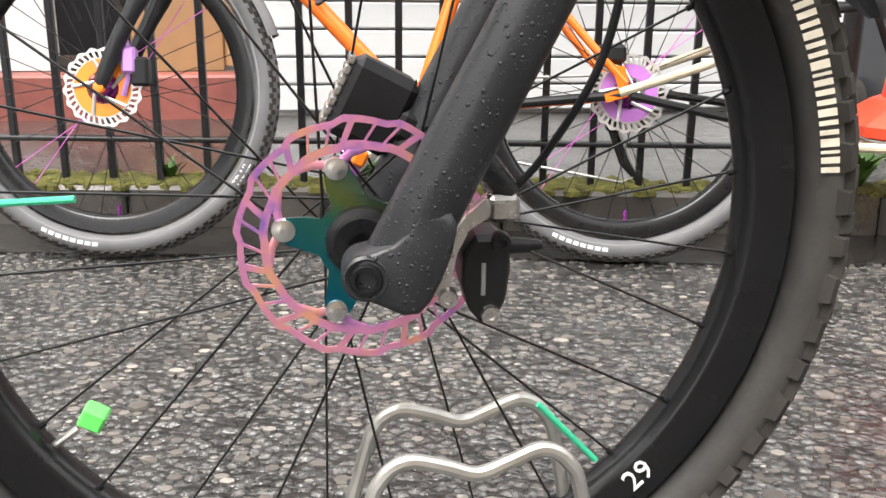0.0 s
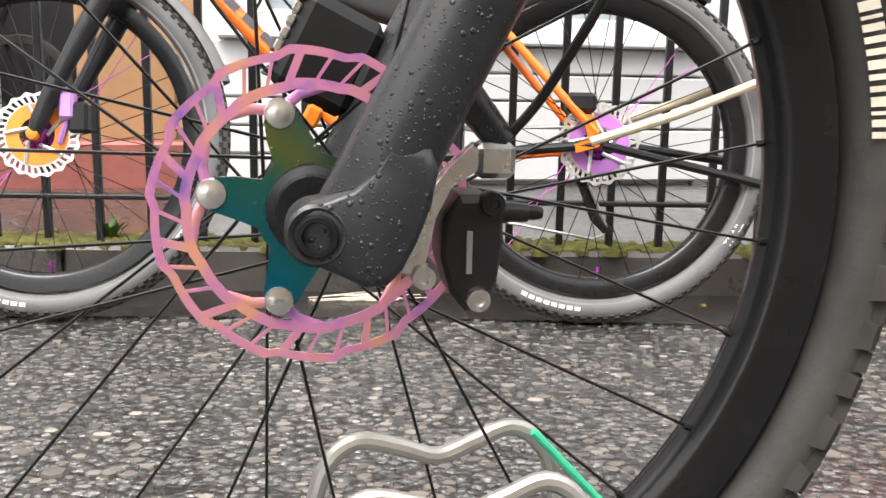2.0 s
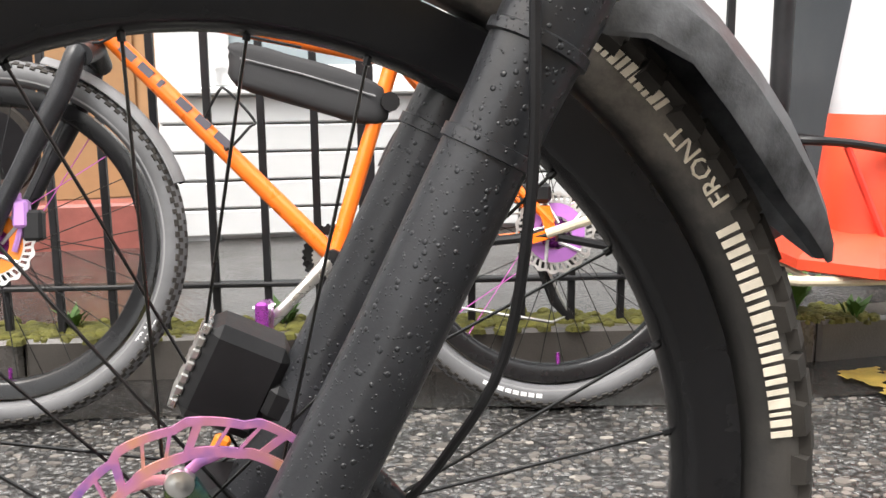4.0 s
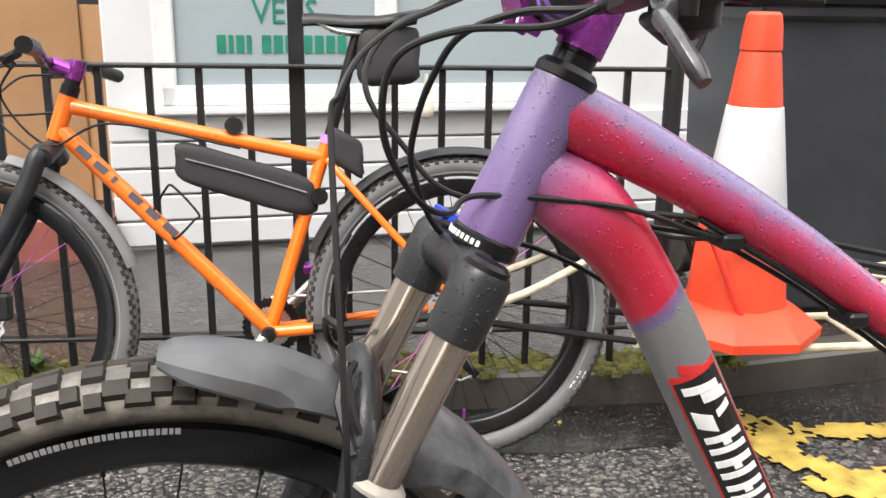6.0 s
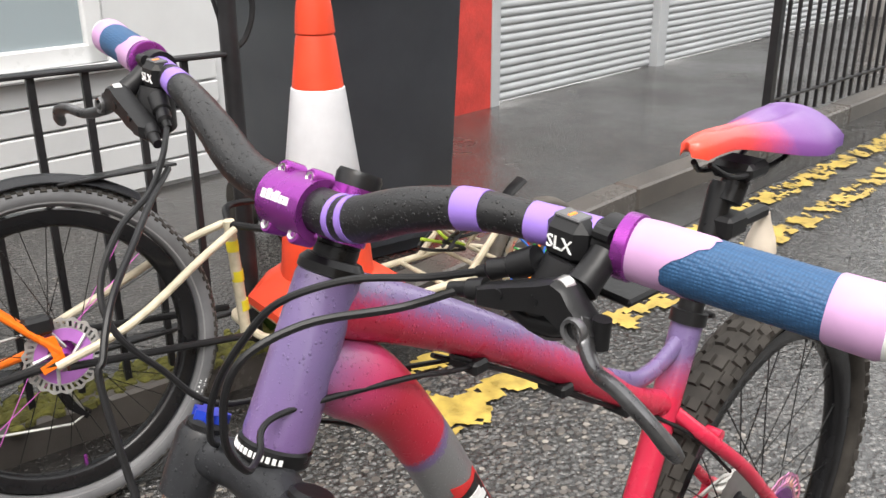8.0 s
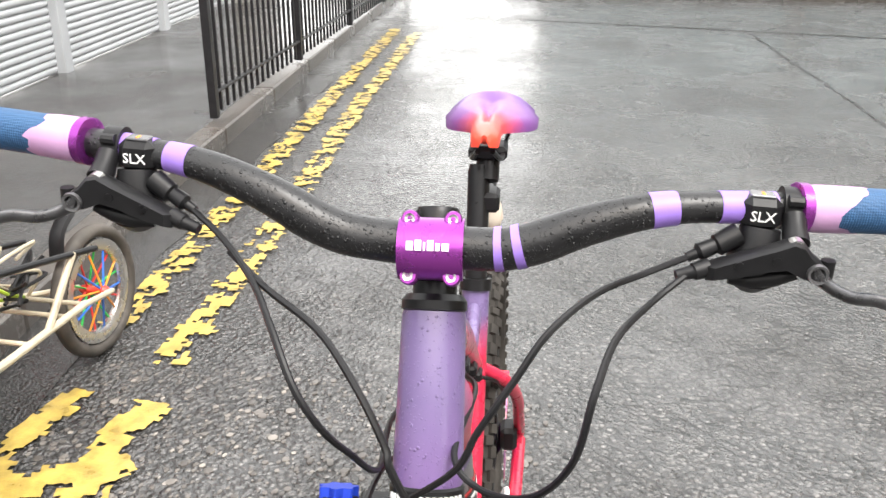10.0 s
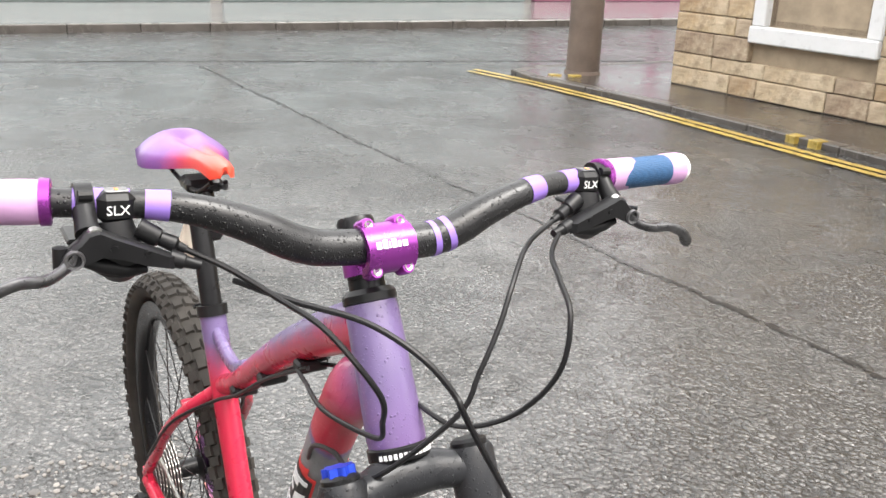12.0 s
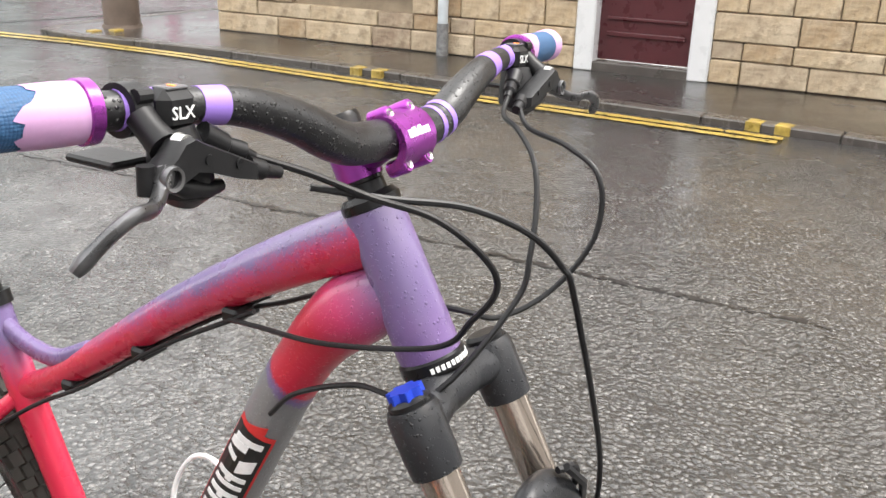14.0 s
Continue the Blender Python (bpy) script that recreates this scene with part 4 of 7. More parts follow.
# headset, spacers, stem
hs = part("headset", sweep([steer(-0.033), steer(-0.031), steer(-0.021), steer(-0.019)], [0.0275, 0.029, 0.029, 0.027], 28), BLACK, MTB, "black lower headset ring")
for k in range(14):
    a = radians(-62 + 9.4 * k)
    c0 = steer(-0.0290) - AXN * (0.0292 * math.cos(a)) + Vector((0, 0.0292 * math.sin(a), 0))
    tv = (AXN * math.sin(a) + Vector((0, math.cos(a), 0))) * 0.0015
    nv = (Vector((0, math.sin(a), 0)) - AXN * math.cos(a)) * 0.0006
    q = [c0 - tv + nv, c0 + tv + nv, c0 + tv + AX * 0.0045 + nv, c0 - tv + AX * 0.0045 + nv]
    part("ring_print", (q + [v - nv * 3 for v in q], [(0, 1, 2, 3), (7, 6, 5, 4), (0, 1, 5, 4), (1, 2, 6, 5), (2, 3, 7, 6), (3, 0, 4, 7)]), WHITET, hs)
part("headset_cup", sweep([steer(0.112), steer(0.113), steer(0.120), steer(0.125)], [0.0235, 0.0255, 0.0255, 0.0215], 28), BLACK, MTB)
part("steerer_spacer", sweep([steer(0.124), steer(0.134), steer(0.1345), steer(0.135), steer(0.168), steer(0.1685), steer(0.188), steer(0.192)], [0.0172, 0.0172, 0.0165, 0.0172, 0.0172, 0.0165, 0.0178, 0.016], 24), BLACK, MTB, "stacked black spacer and tall top cap")
BARC = steer(0.157, -0.046)
stem = part("stem", join(tube(steer(0.138), steer(0.180), 0.0195, n=24), sweep([steer(0.158, 0.0), steer(0.158, -0.02), BARC + Vector((0.012, 0, 0))], [0.018, 0.0165, 0.0175], 16)), PURPLE, MTB, "purple anodised stem")
FV, n = [], 13
for y in (-0.0235, 0.0235):
    for rr in (0.0162, 0.0228):
        for k in range(n):
            a = radians(90 - 180 * k / (n - 1))
            FV.append(BARC + AXN * (-rr * math.cos(a)) + AX * (rr * math.sin(a)) + Vector((0, y, 0)))
FF = []
for k in range(n - 1):
    FF += [(k, k + 1, n + k + 1, n + k), (2 * n + k, 2 * n + k + 1, 3 * n + k + 1, 3 * n + k), (n + k, n + k + 1, 3 * n + k + 1, 3 * n + k), (k, k + 1, 2 * n + k + 1, 2 * n + k)]
FF += [(0, n, 3 * n, 2 * n), (n - 1, 2 * n - 1, 4 * n - 1, 3 * n - 1)]
face = part("faceplate", (FV, FF), PURPLE, stem, "purple faceplate with four bolts")
for y in (-0.0155, 0.0155):
    for s in (-1, 1):
        c = BARC + AX * (s * 0.0205) + Vector((0, y, 0)) - AXN * 0.003
        m = Matrix.Translation(c) @ Vector((0, -1, 0)).rotation_difference(-AXN).to_matrix().to_4x4()
        part("bolt_boss", at(m, lathe([(0.0066, 0.008), (0.0066, -0.008), (0.0056, -0.0095)], 16)), PURPLE, face)
        part("bolt", at(m, lathe([(0.002, -0.0095), (0.0038, -0.0105), (0.0042, -0.008)], 14)), SILVER, face)
yb = 0.0165
for wd, hh in ((0.0048, 0.0065), (0.0045, 0.0075), (0.0014, 0.0060), (0.0045, 0.0075), (0.0030, 0.0055), (0.0050, 0.0055)):
    c0 = BARC - AXN * 0.0235 - AX * 0.003
    q = [c0 + Vector((0, yb, 0)), c0 + Vector((0, yb - wd, 0)), c0 + Vector((0, yb - wd, 0)) + AX * hh, c0 + Vector((0, yb, 0)) + AX * hh]
    part("face_print", (q + [v + AXN * 0.003 for v in q], [(0, 1, 2, 3), (7, 6, 5, 4), (0, 1, 5, 4), (1, 2, 6, 5), (2, 3, 7, 6), (3, 0, 4, 7)]), WHITET, face)
    yb -= wd + 0.0014

# handlebar, a little lower on the left
bar = new("handlebar_set")
bar.parent = MTB
bar.location = BARC + Vector((0, 0.006, 0.004))
bar.rotation_euler = (radians(3.2), 0, radians(-2.2))
BP = [(0.048, -0.388, 0.044), (0.036, -0.32, 0.045), (0.020, -0.225, 0.044), (0.009, -0.165, 0.040), (0.003, -0.115, 0.025), (0.0, -0.075, 0.007), (0, -0.04, 0), (0, 0.04, 0), (0.0, 0.075, 0.007), (0.003, 0.115, 0.025), (0.009, 0.165, 0.040), (0.020, 0.225, 0.044), (0.036, 0.32, 0.045), (0.048, 0.388, 0.044)]
bpth = smooth_path(BP, 5)
part("handlebar", sweep(bpth, [0.0112 + 0.0047 * max(0, min(1, (0.19 - abs(p.y)) / 0.10)) for p in bpth], 20), beaded(surf("drop_wet_black_bar", (0.012, 0.012, 0.013), 0.36, vary=0.4, scale=60, fine=330, bump=0.3, depth=0.0005), 260, 0.5, 0.0012), bar, "riser handlebar, black with lilac bands, beaded with rain")


def bar_point(y):
    for a, b in zip(bpth, bpth[1:]):
        if a.y <= y <= b.y:
            f = (y - a.y) / (b.y - a.y)
            return a.lerp(b, f), (b - a).normalized()
    return bpth[-1], Vector((0, 1, 0))


def band(y0, y1, mat, grow, name="band", label=""):
    pts = [bar_point(y0 + (y1 - y0) * k / 4)[0] for k in range(5)]
    rad = [0.0112 + 0.0047 * max(0, min(1, (0.19 - abs(p.y)) / 0.10)) + grow for p in pts]
    return part(name, sweep(pts, rad, 20), mat, bar, label)


for y0, y1 in ((-0.176, -0.158), (0.176, 0.194), (-0.245, -0.205), (0.205, 0.245)):
    band(y0, y1, PURPLT, 0.0005, "band", "lilac bar graphic")
band(-0.072, -0.066, PURPLT, 0.0005)
band(-0.058, -0.052, PURPLT, 0.0005)


def along_bar(y):
    p, d = bar_point(y)
    return Matrix.Translation(p) @ Vector((0, 1, 0)).rotation_difference(d).to_matrix().to_4x4()


for s in (-1, 1):
    m = along_bar(s * 0.321) @ (Matrix.Rotation(math.pi, 4, "Z") if s < 0 else Matrix.Identity(4))
    g = part("grip", at(m, lathe([(0.0155, -0.050), (0.0163, -0.045), (0.0163, 0.045), (0.0158, 0.048)], 36)), GRIP_PAINT, bar, "dark blue rubber grip with dimples")
    part("grip_collar", at(m, lathe([(0.0165, -0.063), (0.0182, -0.062), (0.0182, -0.055), (0.0165, -0.054)], 32)), PURPLE, g, "purple lock-on collar")
    V = []
    nn = 48
    rg = random.Random(31 if s < 0 else 32)
    edge_ = [rg.uniform(-0.006, 0.006) for _ in range(12)]
    for k, (y, r) in enumerate(((-0.055, 0.0168), (-0.044, 0.0172), (-0.022, 0.0168))):
        for j in range(nn):
            lobe = edge_[j // 4] + 0.009 * math.sin(2 * math.pi * j / nn * 2 + s)
            V.append(m @ Vector((r * math.cos(2 * math.pi * j / nn), y + (lobe if k == 2 else 0), r * math.sin(2 * math.pi * j / nn))))
    part("grip_inner", (V, grid_faces(3, nn)), GRIPP, g, "pink camouflage grip end")
    part("grip_outer", at(m, lathe([(0.0160, 0.042), (0.0172, 0.044), (0.0176, 0.066), (0.0165, 0.0685), (0.012, 0.070)], 36)), GRIPP, g, "pink grip end")
    plug = part("bar_plug", at(m, lathe([(0.0165, 0.068), (0.0160, 0.0735), (0.013, 0.0755), (0.001, 0.076)], 32)), WHITET, g, "white bar end plug")
    pm = surf("plum_logo", (0.10, 0.01, 0.12), 0.4) if s < 0 else bpy.data.materials["plum_logo"]
    part("plug_mark", at(m, join(*[box(x0, x1, 0.0755, 0.0765, z0, z1, 0.0003) for x0, x1, z0, z1 in ((-0.005, -0.003, -0.006, 0.005), (0.003, 0.005, -0.006, 0.002), (-0.005, 0.005, -0.007, -0.005), (-0.005, 0.001, 0.004, 0.006))])), pm, plug)
    # brake lever and shifter
    def L(x, y, z):
        p, d = bar_point(s * (0.256 if s < 0 else 0.238))
        return p + Vector((x, s * y, z))
    def plate(poly, x0, x1, c=0.10):
        n_ = len(poly)
        cy, cz = sum(p[0] for p in poly) / n_, sum(p[1] for p in poly) / n_
        V_ = []
        for xx, f_ in ((x0, 1 - c), (x0 + 0.0035, 1), (x1 - 0.0035, 1), (x1, 1 - c)):
            V_ += [L(xx, cy + (yy - cy) * f_, cz + (zz - cz) * f_) for yy, zz in poly]
        return V_, grid_faces(4, n_) + [tuple(range(n_)), tuple(3 * n_ + j_ for j_ in range(n_ - 1, -1, -1))]

    lv = part("brake_lever", join(plate([(-0.058, -0.033), (-0.040, -0.025), (-0.014, -0.014), (-0.004, -0.009), (0.004, -0.011), (0.010, -0.018), (0.018, -0.024), (0.022, -0.030), (0.018, -0.036), (0.008, -0.035), (-0.006, -0.029), (-0.020, -0.032), (-0.040, -0.039), (-0.058, -0.043)], -0.048, -0.031),
                                  sweep([L(-0.030, 0.001, -0.016), L(-0.020, 0.001, -0.009), L(-0.012, 0.001, -0.002)], [0.0095, 0.0085, 0.0085], 14)), BLKPL, bar, "black hydraulic brake lever body")
    part("bar_clamp", join(tube(L(0, -0.0065, 0), L(0, 0.0065, 0), 0.0155, n=24), tube(L(-0.013, -0.005, 0.009), L(-0.013, 0.005, 0.009), 0.0045, n=10)), BLKPL, lv, "black clamp round the bar")
    part("pivot_ring", at(Matrix.Translation(L(-0.0485, 0.0135, -0.029)) @ Matrix.Rotation(radians(90), 4, "Z"), lathe([(0.0050, -0.002), (0.0068, -0.0025), (0.0075, 0.0), (0.0068, 0.0025), (0.0050, 0.002)], 24, True)), surf("worn_pivot_alloy", (0.16, 0.16, 0.165), 0.35, 0.6) if s < 0 else bpy.data.materials["worn_pivot_alloy"], lv, "worn bare ring round the pivot")
    part("reservoir", sweep([L(-0.034, 0.004, -0.036), L(-0.033, -0.010, -0.041), L(-0.032, -0.026, -0.045), L(-0.031, -0.040, -0.045)], [0.004, 0.0062, 0.0062, 0.004], 12), BLKPL, lv)
    front = Matrix.Rotation(radians(-90), 4, "Z")
    part("clamp_bolt", lathe([(0.002, -0.003), (0.0058, -0.003), (0.0064, 0.004)], 18, False, Matrix.Translation(L(-0.041, -0.002, -0.014)) @ front), SILVER, lv)
    for yy, zz in ((-0.014, -0.023), (-0.038, -0.029)):
        part("bolt", lathe([(0.001, -0.003), (0.003, -0.003), (0.0036, 0.004)], 12, False, Matrix.Translation(L(-0.046, yy, zz)) @ front), BLACK, lv)
    part("lever_print", box(*sorted((L(-0.0468, 0, 0).x, L(-0.0455, 0, 0).x)), *sorted((L(0, -0.033, 0).y, L(0, -0.018, 0).y)), L(0, 0, -0.0275).z, L(0, 0, -0.0245).z, 0.0002), GREYW, lv, "plain bar of pale print")
    blade = smooth_path([L(-0.040, 0.012, -0.028), L(-0.047, 0.021, -0.036), L(-0.056, 0.035, -0.040), L(-0.063, 0.052, -0.038), L(-0.064, 0.070, -0.045), L(-0.058, 0.085, -0.060)], 5)
    part("lever_blade", sweep(blade, [0.0090, 0.0085, 0.0078, 0.0070, 0.0064] + [0.0056] * 16 + [0.0055, 0.0058, 0.0062, 0.0060, 0.0045], 12, 0.72), surf("worn_grey_lever", (0.15, 0.15, 0.155), 0.3, 0.8, vary=0.5, scale=60) if s < 0 else bpy.data.materials["worn_grey_lever"], lv, "worn grey alloy lever blade")
    part("pivot", tube(L(-0.038, 0.022, -0.038), L(-0.038, 0.022, -0.022), 0.0050, n=16), BLKPL, lv)
    part("hose_boot", sweep([L(-0.038, -0.056, -0.036), L(-0.041, -0.066, -0.039), L(-0.0415, -0.067, -0.0392), L(-0.044, -0.078, -0.042)], [0.0068, 0.0062, 0.0048, 0.0040], 12), BLKPL, lv)
    pod = part("shifter", join(box(*sorted((L(-0.021, 0, 0).x, L(-0.002, 0, 0).x)), *sorted((L(0, -0.008, 0).y, L(0, -0.036, 0).y)), L(0, 0, -0.014).z, L(0, 0, 0.012).z, 0.006),
                               sweep([L(-0.012, -0.02, -0.012), L(-0.018, -0.022, -0.036), L(-0.018, -0.022, -0.047), L(-0.016, -0.022, -0.052)], [0.014, 0.019, 0.019, 0.012], 18)), BLKPL, bar, "black gear shifter pod")
    part("gear_window", box(*sorted((L(-0.0170, 0, 0).x, L(-0.005, 0, 0).x)), *sorted((L(0, -0.014, 0).y, L(0, -0.031, 0).y)), L(0, 0, 0.0105).z, L(0, 0, 0.0128).z, 0.001), surf("smoked_window", (0.09, 0.09, 0.095), 0.2) if s < 0 else bpy.data.materials["smoked_window"], pod, "smoked gear display with an orange pointer")
    part("gear_pointer", box(*sorted((L(-0.0150, 0, 0).x, L(-0.0090, 0, 0).x)), *sorted((L(0, -0.021, 0).y, L(0, -0.0235, 0).y)), L(0, 0, 0.0110).z, L(0, 0, 0.0133).z, 0.0004), ROTO, pod)
    part("barrel_adjuster", sweep([L(-0.020, -0.036, -0.016), L(-0.024, -0.050, -0.024), L(-0.0245, -0.052, -0.0245), L(-0.028, -0.062, -0.029), L(-0.0285, -0.064, -0.030), L(-0.030, -0.070, -0.033)], [0.0085, 0.0080, 0.0058, 0.0066, 0.0040, 0.0036], 12), BLKPL, pod)
    tx = letters("SLX", 0.0105, 0.0004)
    tw_ = max(v.x for v in tx[0])
    part("pod_print", ([Vector((L(-0.0215, 0, 0).x + v.y, L(0, -0.022, 0).y - (v.x - tw_ / 2), L(0, 0, -0.005).z + v.z)) for v in tx[0]], tx[1]), WHITET, pod)
    part("paddle", join(box(*sorted((L(0.0, 0, 0).x, L(0.040, 0, 0).x)), *sorted((L(0, -0.018, 0).y, L(0, 0.012, 0).y)), L(0, 0, -0.034).z, L(0, 0, -0.029).z, 0.002)), BLKPL, pod)

# cables: from the levers in wide loops to the frame
def cable(pts, r=0.0025, label="black cable housing"):
    part("cable", sweep(smooth_path(pts, 8), r, 8), BLKPL, MTB, label)


def bar_set(s, x, y, z):
    m = Matrix.Translation(bar.location) @ Matrix.Rotation(radians(-2.2), 4, "Z") @ Matrix.Rotation(radians(3.2), 4, "X")
    return m @ (bar_point(s * (0.256 if s < 0 else 0.238))[0] + Vector((x, s * y, z)))


cable([bar_set(1, -0.030, -0.068, -0.032), (0.334, 0.146, 1.075), (0.305, 0.119, 1.057), (0.268, 0.098, 1.043), (0.240, 0.078, 1.014), (0.238, 0.061, 0.985), (0.262, 0.048, 0.951), (0.300, 0.034, 0.912), (0.40, 0.038, 0.890), (0.49, 0.020, 0.876), (0.53, 0.012, 0.870)])
cable([bar_set(-1, -0.030, -0.068, -0.032), (0.334, -0.149, 1.060), (0.305, -0.115, 1.057), (0.276, -0.084, 1.042), (0.262, -0.063, 1.014), (0.255, -0.040, 0.978), (0.258, -0.020, 0.939), (0.300, 0.042, 0.872), (0.37, 0.042, 0.862), (0.44, 0.032, 0.828), (0.478, 0.022, 0.79)])
cable([bar_set(-1, -0.043, -0.070, -0.040), (0.310, -0.153, 1.050), (0.262, -0.125, 1.046), (0.226, -0.110, 1.027), (0.222, -0.099, 0.979), (0.248, -0.076, 0.933), (0.280, -0.042, 0.913), (0.310, -0.021, 0.921), (0.42, -0.032, 0.910), (0.49, -0.020, 0.885), (0.53, -0.012, 0.872)])
for k, pts in enumerate(([(0.50, -0.012, 0.893), (0.62, -0.012, 0.822), (0.74, -0.012, 0.742), (0.84, -0.015, 0.685), (0.90, -0.05, 0.64), (0.99, -0.06, 0.55)], [(0.50, 0.012, 0.885), (0.62, 0.012, 0.818), (0.74, 0.012, 0.738), (0.84, 0.015, 0.68), (0.93, 0.055, 0.61), (1.05, 0.066, 0.49)])):
    cable(pts, 0.0026, "cable run below the top tube")
for x, z in ((0.53, 0.872), (0.66, 0.795), (0.78, 0.720)):
    part("cable_guide", box(x - 0.010, x + 0.010, -0.018, 0.018, z - 0.006, z + 0.008, 0.003), BLKPL, frm)

# seat post and saddle
SP0, SPD = Vector((0.903, 0, 0.744)), Vector((0.31, 0, 1)).normalized()
sp1 = SP0 + SPD * 0.215
part("seat_post", sweep([SP0, sp1 - SPD * 0.01, sp1], [0.0155, 0.0155, 0.013], 20), BLACK, MTB, "black seat post")
cl = Vector((0.917, 0, 0.789))
part("seat_clamp", join(tube(cl - SPD * 0.008, cl + SPD * 0.008, 0.0225, n=24), tube(cl + Vector((0.022, -0.022, 0)), cl + Vector((0.022, 0.022, 0)), 0.004, n=8)), BLACK, MTB, "black quick seat clamp")
sad = new("saddle")
sad.parent = MTB
sad.location = (0, -0.012, -0.003)
SX, SZ = 0.855, 1.014
V, rows, n = [], 16, 13
for k in range(2):
    for i in range(rows):
        f = i / (rows - 1)
        w = (0.019 + 0.052 * (1 / (1 + math.exp(-(f - 0.60) * 13)))) * math.sqrt(min(1, f / 0.09 + 0.12))
        if f > 0.93:
            w *= 0.9
        zc = 0.006 + 0.030 * max(0, f - 0.62) ** 1.3 + 0.010 * (1 - f) - 0.007 * max(0, 0.16 - f) / 0.16
        for j in range(n):
            u = j / (n - 1) * 2 - 1
            drop = (0.010 + 0.022 * min(1, max(0, (f - 0.3) / 0.5))) * abs(u) ** 2.4
            cut = 0.009 * max(0, 1 - abs(u) * 3.2) * (1 if 0.25 < f < 0.9 else 0)
            tail = 0.018 * max(0, (f - 0.85) / 0.15) * (1 - abs(u) ** 2) 
            V.append(Vector((SX + 0.258 * f - tail * 0.8, u * w, SZ + zc - drop - cut - k * (0.013 + 0.006 * (1 - abs(u))) * min(1, f / 0.10 + 0.45))))
F = []
for k in range(2):
    for i in range(rows - 1):
        for j in range(n - 1):
            q = k * rows * n + i * n + j
            F.append((q, q + 1, q + n + 1, q + n))
o = rows * n
for i in range(rows - 1):
    for j in (0, n - 1):
        q = i * n + j
        F.append((q, q + n, q + n + o, q + o))
for i in (0, rows - 1):
    for j in range(n - 1):
        q = i * n + j
        F.append((q, q + 1, q + 1 + o, q + o))
part("saddle_shell", (V, F), SADDLE_PAINT, sad, "saddle fading from orange nose to purple tail", 70)
for s in (-1, 1):
    part("saddle_rail", sweep(smooth_path([(SX + 0.035, s * 0.010, SZ - 0.022), (SX + 0.075, s * 0.020, SZ - 0.042), (SX + 0.165, s * 0.022, SZ - 0.044), (SX + 0.225, s * 0.035, SZ - 0.018)], 4), 0.0036, 8), BLACK, sad)
part("rail_clamp", join(box(SX + 0.10, SX + 0.15, -0.027, 0.027, SZ - 0.055, SZ - 0.034, 0.006), tube((SX + 0.125, 0, SZ - 0.05), sp1 - SPD * 0.02, 0.017, 0.016)), BLACK, sad)
part("light_bracket", join(box(0.940, 0.984, -0.018, 0.018, 0.889, 0.917, 0.005), box(0.973, 1.055, -0.010, 0.010, 0.891, 0.907, 0.004)), BLKPL, sad)
part("rubber_pouch", at(Matrix.Translation((1.060, 0, 0.860)), (lambda vf: ([Vector((v.x, v.z, v.y)) for v in vf[0]], vf[1]))(lathe([(0.003, -0.042), (0.015, -0.036), (0.021, -0.018), (0.018, 0.0), (0.010, 0.022), (0.007, 0.035)], 18))), TAN, sad, "pale pear-shaped rubber light hanging below the saddle", 70)

# drivetrain
crank = new("crankset")
crank.parent = MTB
teeth = []
for j in range(128):
    rr = 0.062 + (0.004 if j % 4 < 2 else 0)
    teeth.append((BB.x + rr * math.cos(2 * math.pi * j / 128), BB.z + rr * math.sin(2 * math.pi * j / 128)))
part("chainring", prism(teeth, 0.047, 0.050), SILVER, crank, "silver chainring")
part("ring_guard", at(Matrix.Translation((BB.x, 0.052, BB.z)), lathe([(0.035, -0.001), (0.050, -0.001), (0.050, 0.001), (0.035, 0.001)], 40, True)), BLACK, crank)
for s, ca in ((-1, 205), (1, 25)):
    e = BB + Vector((0.170 * math.cos(radians(ca)), s * 0.078, 0.170 * math.sin(radians(ca))))
    part("crank_arm", sweep([BB + Vector((0, s * 0.060, 0)), BB.lerp(e, 0.5) + Vector((0, s * 0.03, 0)), e], [0.016, 0.012, 0.011], 12, 0.7), BLACK, crank)
    ped = part("pedal", join(box(e.x - 0.05, e.x + 0.05, *sorted((e.y + s * 0.012, e.y + s * 0.105)), e.z - 0.007, e.z + 0.007, 0.004)), BLKPL, crank, "black flat pedal")
cas = new("cassette")
cas.parent = MTB
for k in range(9):
    r = 0.025 + 0.0055 * k
    tp = [((r + (0.003 if j % 4 < 2 else 0)) * math.cos(2 * math.pi * j / 96), (r + (0.003 if j % 4 < 2 else 0)) * math.sin(2 * math.pi * j / 96)) for j in range(96)]
    part("sprocket", ([v + RH + Vector((0, 0.056 - 0.0042 * k, 0)) for v in prism(tp, 0, 0.0018)[0]], prism(tp, 0, 0.0018)[1]), STEEL, cas)
part("derailleur", join(box(1.155, 1.190, 0.070, 0.095, 0.255, 0.335, 0.008), sweep([(1.172, 0.078, 0.27), (1.150, 0.072, 0.21), (1.135, 0.070, 0.165)], 0.010, 10, 0.5)), BLKPL, MTB, "black rear derailleur")
part("chain", sweep([(0.75, 0.049, BB.z + 0.066), (0.95, 0.048, 0.405), (1.165, 0.046, R29 + 0.04), (1.20, 0.046, R29 + 0.02), (1.205, 0.046, R29 - 0.02), (1.165, 0.06, 0.28), (1.13, 0.07, 0.16), (1.10, 0.066, 0.185), (0.9, 0.05, 0.245), (0.75, 0.049, BB.z - 0.066)], 0.0035, 6), STEEL, MTB, "steel chain")
rr2 = oil_rotor(RW, -0.043, 0.080)
part("rear_disc_carrier", lathe([(0.018, -0.0445), (0.056, -0.0435), (0.056, -0.0425), (0.018, -0.0415)], 40, False), SPIDER, rr2)
part("rear_caliper", box(1.085, 1.130, -0.064, -0.035, 0.395, 0.440, 0.007), BLKPL, MTB, "black rear caliper")

